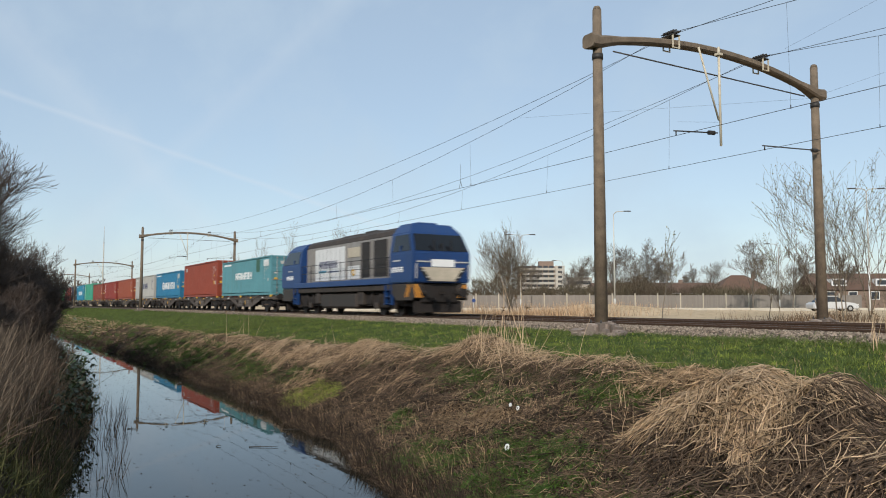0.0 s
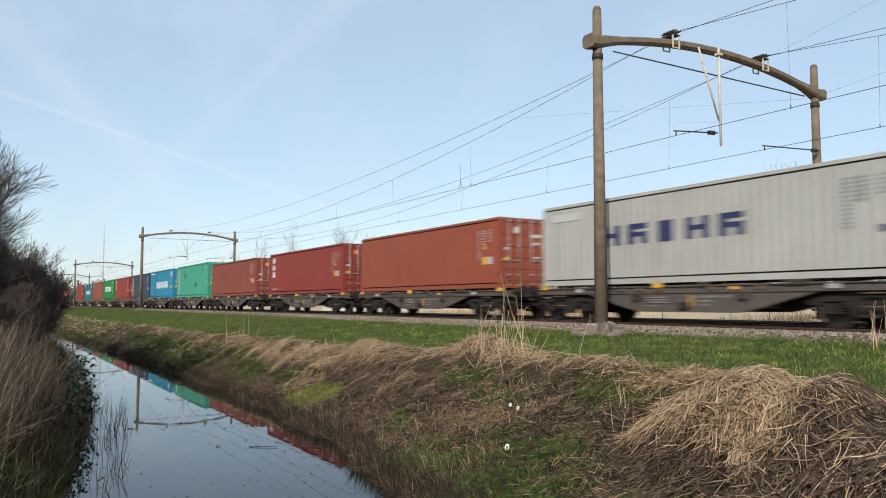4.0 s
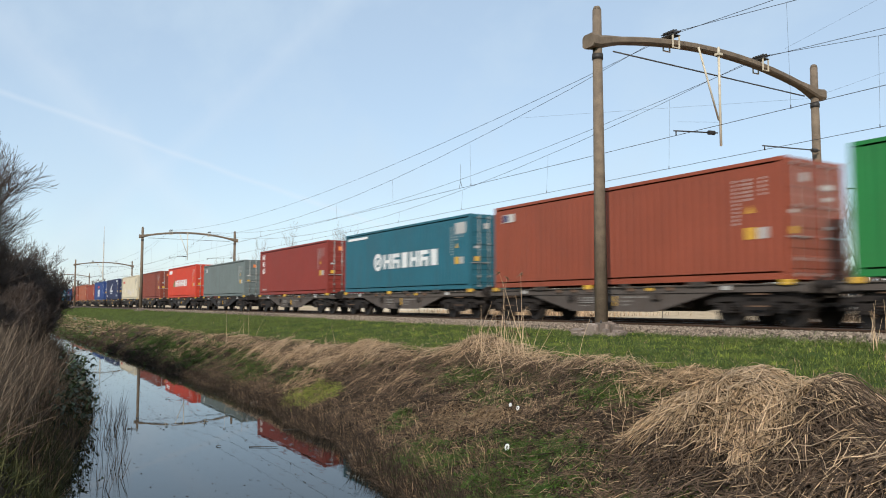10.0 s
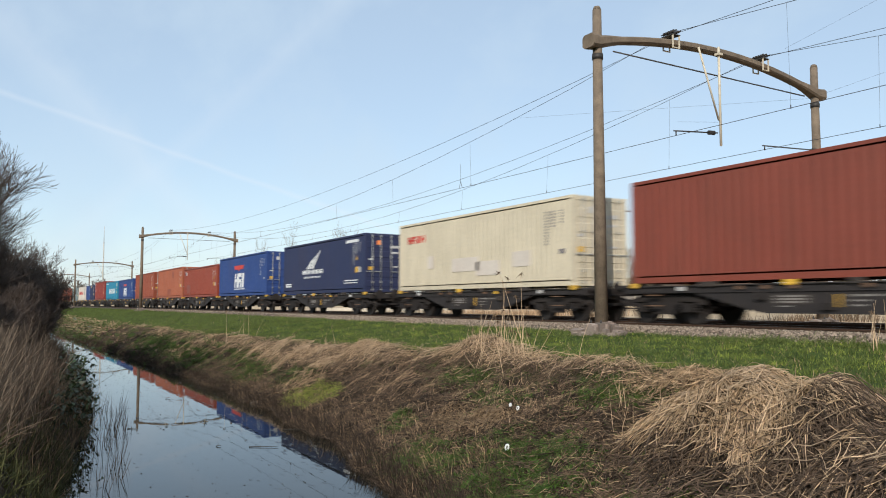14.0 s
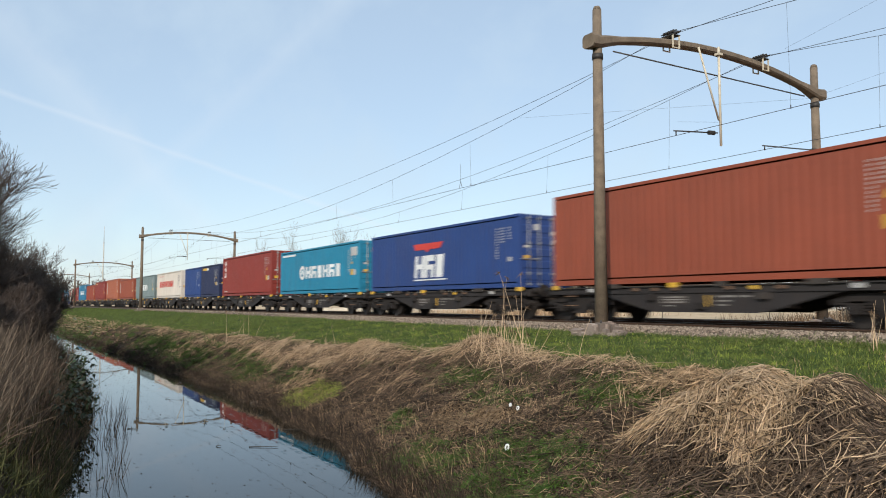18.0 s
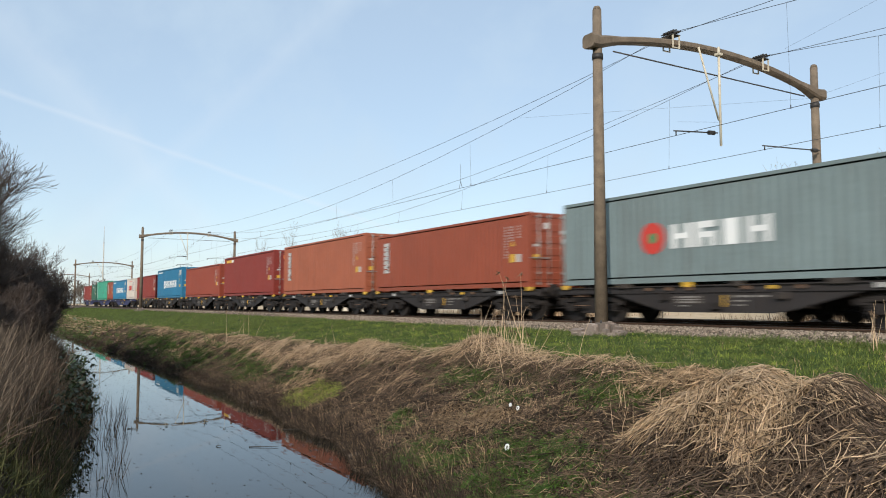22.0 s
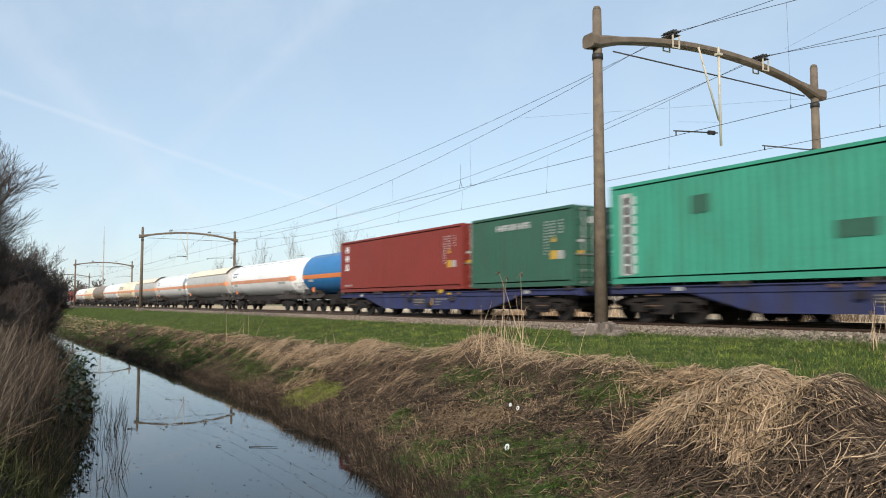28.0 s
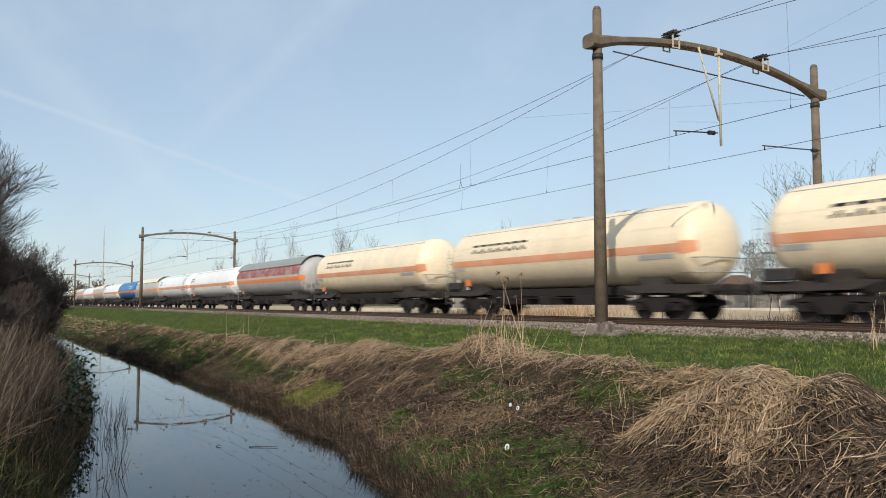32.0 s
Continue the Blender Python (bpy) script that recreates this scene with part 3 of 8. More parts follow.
def wire_run(name, yc, z_end, sag, label, dy=0.0, sag_next=None):
    """A wire along the line, hung at each portal; sag_next: its sag in the span beyond the first portal."""
    r, pts = 0.0085, []
    for k in range(2, -5, -1):
        x0 = PORTAL_X + SPAN * (k - 1)
        low = sag_next if sag_next and k == 1 else sag
        pts += [(x0 + SPAN * (1 - i / 16), yc + dy, z_end - 4 * low * (i / 16) * (1 - i / 16)) for i in range(16)]
    p = np.array(pts)
    ring = np.array([(0, r, 0), (0, 0, r), (0, -r, 0), (0, 0, -r)])
    verts = (p[:, None] + ring[None]).reshape(-1, 3)
    i = np.arange(len(p) - 1)[:, None] * 4
    faces = np.concatenate([i + np.array([[k, (k + 1) % 4, 4 + (k + 1) % 4, 4 + k]]) for k in range(4)])
    return tagged(new(name, np_mesh(name, verts, faces, M_WIRE)), label, "overhead wire", "overhead wires")


for yc in (TRACK_A, TRACK_B):
    yy = yc - 0.05 if yc == TRACK_A else yc + 0.1
    low, high = (2.55, 1.42) if yc == TRACK_A else (2.8, 1.9)
    low_next, high_next = (2.0, 0.7) if yc == TRACK_A else (2.45, 1.25)
    carrier = wire_run("messenger_wire", yy, 8.77, low, "dark sagging carrier wire above the track", -0.09, low_next)
    wire_run("feeder_wire", yy, 8.77, high, "dark upper wire above the track", 0.09, high_next)
    contact = wire_run("contact_wire", yc, 5.60, 0.03, "dark contact wire above the track", -0.10)
    if yc == TRACK_A:
        near_contact = contact
    rows = []
    for k in range(1, -4, -1):
        x0 = PORTAL_X + SPAN * (k - 1)
        for i in range(1 if yc == TRACK_A else 0, 10):
            t = 0.947 - 0.0992 * i
            rows.append((x0 + SPAN * t, yc - 0.1, 5.60, x0 + SPAN * t, yy - 0.09, 8.77 - 4 * (low_next if k == 1 else low) * t * (1 - t), 0.004, 0.004))
            rows.append((x0 + SPAN * t, yc - 0.1, 5.57, x0 + SPAN * t, yc - 0.1, 5.68, 0.016, 0.016))
    for k in range(0, len(rows), 2):
        part("dropper", sticks("dropper", rows[k:k + 2], M_WIRE, 3), None, contact)
# a forked hanger on the near contact wire
bm = bmesh.new()
tube(bm, (-27.6, TRACK_A - 0.1, 6.65), (-27.6, TRACK_A - 0.1, 5.9), 0.007, sides=5)
tube(bm, (-27.6, TRACK_A - 0.1, 5.9), (-27.72, TRACK_A - 0.1, 5.58), 0.009, sides=5)
tube(bm, (-27.6, TRACK_A - 0.1, 5.9), (-27.48, TRACK_A - 0.1, 5.58), 0.009, sides=5)
part("forked_hanger", bm, M_DARK_STEEL, near_contact, "dark forked hanger")
# thin cross wires between the carrier wires and the portal
for a, b in (((PORTAL_X + 0.9, TRACK_B + 0.1, 8.80), (-8.0, TRACK_B + 0.1, 10.1)), ((PORTAL_X, POST_B, 7.85), (-9.0, POST_B, 8.5)), ((-23.66, TRACK_A - 0.14, 7.83), (PORTAL_X, POST_B - 0.3, 7.75)), ((-19.2, TRACK_B, 7.3), (PORTAL_X + 0.3, 19.35, 6.2))):
    tagged(new("cross_wire", sticks("cross_wire", [(*a, *b, 0.003, 0.003)], M_WIRE, 4)), "thin dark wire beside the portal", "overhead wire", "overhead wires")


# ---- container train ----
PAINT = {
    "teal": paint("teal_container_paint", (0.115, 0.30, 0.33)),
    "rust": paint("rust_red_container_paint", (0.31, 0.062, 0.034)),
    "orange": paint("orange_brown_container_paint", (0.31, 0.074, 0.038)),
    "light_orange": paint("faded_orange_container_paint", (0.40, 0.118, 0.06)),
    "brown": paint("red_brown_container_paint", (0.25, 0.06, 0.037)),
    "maroon": paint("dark_red_container_paint", (0.27, 0.042, 0.03)),
    "blue": paint("sea_blue_container_paint", (0.03, 0.19, 0.33)),
    "petrol": paint("petrol_blue_container_paint", (0.025, 0.135, 0.18)),
    "turquoise": paint("turquoise_container_paint", (0.022, 0.235, 0.37)),
    "royal": paint("royal_blue_container_paint", (0.027, 0.064, 0.215)),
    "navy": paint("navy_container_paint", (0.026, 0.034, 0.085)),
    "slate": paint("slate_blue_container_paint", (0.045, 0.062, 0.096)),
    "grey": paint("warm_light_grey_container_paint", (0.46, 0.44, 0.40), dirt=(0.25, 0.17, 0.1)),
    "mid_grey": paint("greenish_grey_container_paint", (0.165, 0.195, 0.185)),
    "pale_grey": paint("pale_grey_green_container_paint", (0.20, 0.25, 0.245)),
    "mint": paint("sea_green_container_paint", (0.06, 0.36, 0.23)),
    "green": paint("bright_green_container_paint", (0.02, 0.21, 0.05)),
    "forest": paint("faded_dark_green_container_paint", (0.045, 0.13, 0.085)),
    "red": paint("bright_red_container_paint", (0.60, 0.06, 0.03)),
    "cream": paint("cream_reefer_paint", (0.68, 0.59, 0.43), dirt=(0.3, 0.25, 0.17)),
    "white": paint("white_container_paint", (0.70, 0.62, 0.53), dirt=(0.36, 0.20, 0.11)),
}
CACHE = {}
HALF_W = 1.219
SKIN = HALF_W - 0.022     # outer face of the corrugated sheet


def corrugated(length, height, depth=0.024, pitch=0.278):
    """A corrugated wall sheet in x and z with ribs towards -y."""
    bm = bmesh.new()
    n = max(3, int(round(length / pitch)))
    p = length / n
    xs = []
    for i in range(n):
        x = -length / 2 + i * p
        xs += [(x, 0.0), (x + p * 0.26, 0.0), (x + p * 0.5, depth), (x + p * 0.76, depth)]
    xs.append((length / 2, 0.0))
    lo = [bm.verts.new((x, y, 0)) for x, y in xs]
    hi = [bm.verts.new((x, y, height)) for x, y in xs]
    for k in range(len(xs) - 1):
        bm.faces.new((lo[k], lo[k + 1], hi[k + 1], hi[k]))
    back = [bm.verts.new(c) for c in ((-length / 2, 0.05, 0), (length / 2, 0.05, 0), (length / 2, 0.05, height), (-length / 2, 0.05, height))]
    bm.faces.new(back[::-1])
    bm.faces.new((lo[0], hi[0], back[3], back[0]))
    bm.faces.new((hi[-1], lo[-1], back[1], back[2]))
    bm.faces.new([*hi, back[2], back[3]])
    bm.faces.new([back[0], back[1], *lo[::-1]])
    return bm


def container_meshes(length, h):
    key = (length, h)
    if key in CACHE:
        return CACHE[key]
    c, hl = {}, length / 2
    c["side_wall"] = mesh_of("side_wall", corrugated(length - 0.30, h - 0.345))
    c["end_wall"] = mesh_of("end_wall", corrugated(2 * HALF_W - 0.30, h - 0.34, 0.045, 0.25))
    bm = bmesh.new()
    n = int(length / 0.5)
    step = (length - 0.4) / n
    fold = [(-hl + 0.1, h - 0.06), (-hl + 0.1, h - 0.03)]
    for k in range(n):
        x = -hl + 0.2 + step * k
        fold += [(x, h - 0.03), (x + 0.03, h - 0.012), (x + step * 0.55, h - 0.012), (x + step * 0.55 + 0.03, h - 0.03)]
    fold += [(hl - 0.1, h - 0.03), (hl - 0.1, h - 0.06)]
    slab(bm, fold, -HALF_W + 0.055, HALF_W - 0.055)
    c["roof"] = mesh_of("roof", bm)
    c["top_rail"] = mesh_of("top_rail", boxes((-hl + 0.16, hl - 0.16, -0.03, 0.03, h - 0.10, h - 0.01)))
    c["bottom_rail"] = mesh_of("bottom_rail", boxes((-hl + 0.16, hl - 0.16, -0.024, 0.024, 0.01, 0.16), (-hl + 0.16, hl - 0.16, -0.024, 0.05, 0.0, 0.02)))
    c["corner_post"] = mesh_of("corner_post", boxes((-0.075, 0.075, -0.075, 0.075, 0.118, h - 0.118), soft=0.01))
    c["corner_casting"] = mesh_of("corner_casting", boxes((-0.089, 0.089, -0.081, 0.081, 0, 0.118), soft=0.012))
    c["header"] = mesh_of("header", boxes((-0.05, 0.05, -HALF_W + 0.16, HALF_W - 0.16, h - 0.16, h - 0.01)))
    c["sill"] = mesh_of("sill", boxes((-0.05, 0.05, -HALF_W + 0.16, HALF_W - 0.16, 0.0, 0.16)))
    # door leaf: flat pressed ribs across it, one folded sheet
    w = HALF_W - 0.155
    rib = (h - 0.5) / 5
    edge = [(-0.025, 0.17), (0.02, 0.17)]
    for k in range(5):
        z = 0.25 + k * rib
        edge += [(0.02, z), (0.036, z + 0.03), (0.036, z + rib * 0.62), (0.02, z + rib * 0.62 + 0.03)]
    edge += [(0.02, h - 0.17), (-0.025, h - 0.17)]
    bm = bmesh.new()
    slab(bm, edge, 0.0, w)
    c["door"] = mesh_of("door", bm)
    bm = bmesh.new()
    tube(bm, (0, 0, 0.06), (0, 0, h - 0.06), 0.021, sides=6)
    for z in (0.12, 0.5, h * 0.6, h - 0.14):
        box(bm, -0.035, 0.03, -0.05, 0.05, z - 0.04, z + 0.04)
    box(bm, 0.01, 0.03, -0.02, 0.36, 1.02, 1.06)
    c["lock_rod"] = mesh_of("lock_rod", bm)
    CACHE[key] = c
    return c


def mark(parent, name, x0, x1, z0, z1, material, label="", y=-SKIN, thick=0.006):
    return part(name, boxes((x0, x1, y - thick, y + 0.004, z0, z1)), material, parent, label)


def mark_row(parent, name, x0, x1, z0, z1, count, material, label="", gap=0.22, y=-SKIN, lean=0.0, vertical=False, holes=True):
    """A row of plain block shapes where a word stands: large ones each by itself, a column of small ones as one."""
    def done(bm):
        if lean:
            for v in bm.verts:
                v.co.x += (v.co.z - z0) * lean
        return part(name, bm, material, parent, label)

    if vertical:
        bm = bmesh.new()
        step = (z1 - z0) / count
        for k in range(count):
            box(bm, x0, x1, y - 0.006, y + 0.004, z0 + k * step, z0 + k * step + step * (1 - gap))
        column = done(bm)
        column["kind"] = "stuff"
        return column
    step = (x1 - x0) / count
    for k in range(count):
        bm = bmesh.new()
        a, b = x0 + k * step, x0 + k * step + step * (1 - gap)
        w, hgt = (b - a), (z1 - z0)
        if holes and k % 3 == 0:
            box(bm, a, a + w * 0.3, y - 0.006, y + 0.004, z0, z1)
            box(bm, b - w * 0.3, b, y - 0.006, y + 0.004, z0, z1)
            box(bm, a + w * 0.3, b - w * 0.3, y - 0.006, y + 0.004, z0 + hgt * 0.4, z0 + hgt * 0.62)
        elif holes and k % 3 == 1:
            box(bm, a, a + w * 0.34, y - 0.006, y + 0.004, z0, z1)
            box(bm, a + w * 0.34, b, y - 0.006, y + 0.004, z1 - hgt * 0.26, z1)
            box(bm, a + w * 0.34, b, y - 0.006, y + 0.004, z0 + hgt * 0.36, z0 + hgt * 0.58)
            box(bm, b - w * 0.3, b, y - 0.006, y + 0.004, z0, z0 + hgt * 0.36)
        else:
            box(bm, a + w * 0.15, b - w * 0.15, y - 0.006, y + 0.004, z0, z1)
        done(bm)


def disc(parent, name, x, z, r, material, label="", y=-SKIN, inner=0.0):
    bm = bmesh.new()
    n = 28
    for k in range(n):
        a, b = 2 * math.pi * k / n, 2 * math.pi * (k + 1) / n
        pts = [(math.cos(a) * inner, math.sin(a) * inner), (math.cos(a) * r, math.sin(a) * r), (math.cos(b) * r, math.sin(b) * r), (math.cos(b) * inner, math.sin(b) * inner)]
        if inner == 0:
            pts = pts[:3]
        lo = [bm.verts.new((x + p, y - 0.006, z + q)) for p, q in pts]
        bm.faces.new(lo)
    bmesh.ops.remove_doubles(bm, verts=bm.verts[:], dist=0.0005)
    up = bmesh.ops.extrude_face_region(bm, geom=bm.faces[:])["geom"]
    for v in up:
        if isinstance(v, bmesh.types.BMVert):
            v.co.y = y + 0.004
    return part(name, bm, material, parent, label)


def logo(root, kind, L, h):
    """Plain shapes in the colours of what is painted on the side that faces -y."""
    hl = L / 2
    if kind == "ring_word":          # white ring and six white blocks, white bar near the rear top
        disc(root, "logo_ring", -hl + 3.9, h * 0.47, 0.43, M_WHITE, "white ring emblem", inner=0.24)
        disc(root, "logo_ring_core", -hl + 3.9, h * 0.47, 0.13, M_WHITE)
        mark_row(root, "logo_block", -hl + 4.5, -hl + 9.85, h * 0.47 - 0.36, h * 0.47 + 0.34, 6, M_WHITE, "white block shape", 0.14)
        mark(root, "top_stripe", -hl + 0.35, -hl + 2.7, h - 0.34, h - 0.22, M_WHITE, "white stripe of small writing")
        mark(root, "front_patch", hl - 1.15, hl - 0.35, h - 0.75, h - 0.30, M_GREYMARK, "pale patch of writing")
        disc(root, "door_emblem", 0, 0, 0.2, M_WHITE, inner=0.1).matrix_basis = pose(hl + HALF_W + 0.07, -0.62, h - 0.55, 0, 0, 90)
    elif kind == "word_lean":        # white leaning word of seven blocks
        mark_row(root, "logo_block", -hl + 3.7, -hl + 7.9, h * 0.44, h * 0.44 + 0.52, 7, M_WHITE, "white block shape", 0.12, lean=0.08)
        mark(root, "top_stripe", -hl + 0.5, -hl + 2.5, h - 0.36, h - 0.22, M_WHITE, "white stripe of small writing")
        mark(root, "dark_patch", hl - 3.3, hl - 2.5, h - 1.05, h - 0.15, PAINT["forest"], "dark repainted patch")
        mark(root, "front_patch", hl - 1.6, hl - 0.5, h - 0.7, h - 0.25, M_WHITE, "white patch of writing")
    elif kind == "five_navy":        # five dark blocks
        mark_row(root, "logo_block", -hl + 2.9, -hl + 8.4, h * 0.44, h * 0.44 + 0.60, 5, M_NAVY, "dark blue block shape", 0.3)
        mark(root, "top_patch", -hl + 0.5, -hl + 1.9, h - 0.55, h - 0.30, M_GREYMARK, "faded patch of writing")
    elif kind == "stack_white":      # three white blocks stacked near the rear
        for k in range(3):
            z = h - 0.62 - k * 0.46
            for q in range(2):
                mark(root, "stacked_mark", -hl + 0.60 + q * 0.27, -hl + 0.73 + q * 0.27, z, z + 0.34, M_WHITE)
                mark(root, "stacked_mark", -hl + 0.55 + q * 0.27, -hl + 0.78 + q * 0.27, z + (0.0 if k == 2 else 0.13), z + (0.07 if k == 2 else 0.20), M_WHITE, y=-SKIN - 0.007)
        mark_row(root, "base_mark", -hl + 0.6, -hl + 1.5, 0.30, 0.40, 3, M_GREYMARK, "", 0.4)
    elif kind == "white_panel":      # white board of nine green cut-outs
        mark(root, "logo_board", -hl + 3.0, -hl + 9.0, h * 0.42, h * 0.42 + 0.72, M_WHITE, "white board")
        mark_row(root, "logo_block", -hl + 3.2, -hl + 8.6, h * 0.42 + 0.10, h * 0.42 + 0.62, 9, PAINT["green"], "green block shape", 0.5, y=-SKIN - 0.007, holes=False)
        mark(root, "top_stripe", hl - 2.6, hl - 0.5, h - 0.52, h - 0.40, M_GREYMARK, "pale stripe of small writing")
    elif kind == "triangle_word":    # green wedge and seven white blocks
        bm = bmesh.new()
        slab(bm, [(-hl + 2.5, h * 0.37), (-hl + 3.2, h * 0.37), (-hl + 3.05, h * 0.37 + 0.62)], -SKIN - 0.006, -SKIN + 0.004)
        part("logo_wedge", bm, M_GREENMARK, root, "green wedge")
        mark_row(root, "logo_block", -hl + 3.5, -hl + 8.7, h * 0.36, h * 0.36 + 0.62, 7, M_WHITE, "white block shape", 0.12)
        mark(root, "top_patch", -hl + 0.5, -hl + 1.9, h - 0.62, h - 0.28, M_WHITE, "white patch of writing")
    elif kind == "red_small":        # four small red letters' shapes near the rear top
        mark_row(root, "logo_block", -hl + 0.8, -hl + 2.4, h - 0.92, h - 0.60, 4, M_REDMARK, "red block shape", 0.12)
        for x, z, w in ((4.6, 0.7, 2.0), (6.4, 0.5, 1.6), (2.6, 0.9, 0.5), (8.8, 0.75, 1.1)):
            mark(root, "repaired_patch", -hl + x, -hl + x + w, z, z + 0.55, PAINT["white"], "paler repainted patch")
    elif kind == "wing":             # white slanted wing above a word
        for k in range(4):
            bm = bmesh.new()
            x = -hl + 3.9 + 0.32 * k
            slab(bm, [(x, h * 0.48), (x + 0.25, h * 0.48), (x + 1.05 + 0.1 * k, h * 0.48 + 0.55 + 0.16 * k), (x + 0.95 + 0.1 * k, h * 0.48 + 0.55 + 0.16 * k)], -SKIN - 0.006, -SKIN + 0.004)
            part("logo_feather", bm, M_WHITE, root)
        mark_row(root, "logo_block", -hl + 3.3, -hl + 6.6, h * 0.38, h * 0.38 + 0.24, 8, M_WHITE, "white block shape", 0.15)
        mark_row(root, "small_block", -hl + 3.6, -hl + 6.2, h * 0.30, h * 0.30 + 0.10, 11, M_WHITE, "", 0.2, holes=False)
        mark(root, "top_stripe", hl - 2.4, hl - 0.8, h - 0.40, h - 0.25, M_WHITE, "white stripe of small writing")
        for z in (0.42, 0.55):
            mark(root, "small_bar", -hl + 0.4, -hl + 1.4, z, z + 0.08, M_WHITE)
            mark(root, "small_bar", hl - 2.6, hl - 0.9, z + 0.05, z + 0.10, M_WHITE)
    elif kind == "three_white":      # red bird shape over three white blocks
        c = -hl + 5.6
        bm = bmesh.new()
        slab(bm, [(c - 1.35, h * 0.76), (c - 1.15, h * 0.66), (c - 0.3, h * 0.66), (c - 0.1, h * 0.61), (c + 0.1, h * 0.66), (c + 0.95, h * 0.66), (c + 1.25, h * 0.76)], -SKIN - 0.006, -SKIN + 0.004)
        part("logo_bird", bm, M_REDMARK, root, "red wing shape")
        mark_row(root, "logo_block", c - 1.25, c + 1.35, h * 0.20, h * 0.56, 3, M_WHITE, "tall white block shape", 0.06, lean=0.12)
        mark(root, "small_bar", c - 1.3, c + 1.5, h * 0.155, h * 0.175, M_WHITE)
    elif kind == "red_word":         # red square and long red word
        mark(root, "logo_square", -hl + 1.6, -hl + 2.25, h * 0.42, h * 0.42 + 0.62, M_REDMARK, "red square emblem")
        mark_row(root, "logo_block", -hl + 2.45, -hl + 2.45 + (L - 4.2) * 0.78, h * 0.42, h * 0.42 + 0.62, 9, M_REDMARK, "red block shape", 0.14)
        mark(root, "thin_line", -hl + 1.5, -hl + 4.0, h - 0.42, h - 0.38, M_REDMARK)
    elif kind == "disc_word":              # grey emblem and three white blocks
        disc(root, "logo_disc", -hl + 3.9, h * 0.48, 0.46, M_REDMARK, "red and green round emblem", inner=0.16)
        disc(root, "logo_core", -hl + 3.9, h * 0.48, 0.15, M_GREENMARK)
        mark_row(root, "logo_block", -hl + 4.6, -hl + 7.9, h * 0.48 - 0.34, h * 0.48 + 0.34, 4, M_WHITE, "white block shape", 0.16)
    elif kind == "column":           # white vertical word near the rear
        mark_row(root, "logo_column", -hl + 0.75, -hl + 1.30, 0.85, h - 0.35, 7, M_GREYMARK, "column of pale block shapes", 0.22, vertical=True)
        mark_row(root, "logo_column", -hl + 1.05, -hl + 1.30, 0.95, h - 0.45, 9, M_WHITE, "", 0.4, vertical=True)
    elif kind == "white_column":     # pale vertical board near the rear
        for x, z, w, q in ((3.1, h - 1.15, 0.6, 0.5), (7.2, 0.9, 1.0, 0.4)):
            mark(root, "dark_patch", -hl + x, -hl + x + w, z, z + q, PAINT["forest"], "darker repainted patch")
        mark(root, "pale_board", -hl + 0.45, -hl + 0.85, 0.25, h - 0.3, M_GREYMARK, "pale upright strip")
        mark_row(root, "logo_column", -hl + 0.6, -hl + 1.0, 0.3, h - 0.35, 8, M_WHITE, "column of white block shapes", 0.2, vertical=True)
    elif kind == "orange_column":
        mark_row(root, "pale_column", -hl + 0.9, -hl + 1.15, 0.35, h - 0.3, 12, M_GREYMARK, "column of pale block shapes", 0.3, vertical=True)
        mark_row(root, "logo_column", -hl + 0.5, -hl + 0.85, 0.35, h - 0.3, 8, M_ORANGE, "column of orange block shapes", 0.15, vertical=True)
    elif kind == "small_white":
        mark_row(root, "logo_block", -hl + L * 0.28, -hl + L * 0.62, h * 0.78, h * 0.78 + 0.22, 5, M_GREYMARK, "faded pale block shape", 0.15)
    elif kind == "small_yellow":
        mark(root, "logo_bar", -hl + 0.6, -hl + 2.0, h - 0.42, h - 0.22, M_YELLOW, "yellow and white bar")
        mark(root, "logo_bar", -hl + 2.02, -hl + 2.5, h - 0.42, h - 0.22, M_WHITE)
    elif kind in ("blue_square", "blue_square_patch"):
        if kind == "blue_square_patch":
            mark(root, "dark_patch", -hl + 1.2, -hl + 2.6, 0.35, 1.15, PAINT["brown"], "darker repainted patch")
        mark(root, "logo_square", -hl + 0.5, -hl + 1.22, h - 0.62, h - 0.32, M_GREYMARK, "pale square emblem")
        mark(root, "logo_core", -hl + 0.54, -hl + 0.84, h - 0.59, h - 0.35, M_NAVY, "dark blue square", y=-SKIN - 0.007)
    elif kind == "patches":
        for x, z, w, t in ((5.2, 0.3, 1.6, 0.6), (7.3, h - 0.95, 0.9, 0.6)):
            mark(root, "dark_patch", -hl + x, -hl + x + w, z, z + t, PAINT["orange"], "darker repainted patch")


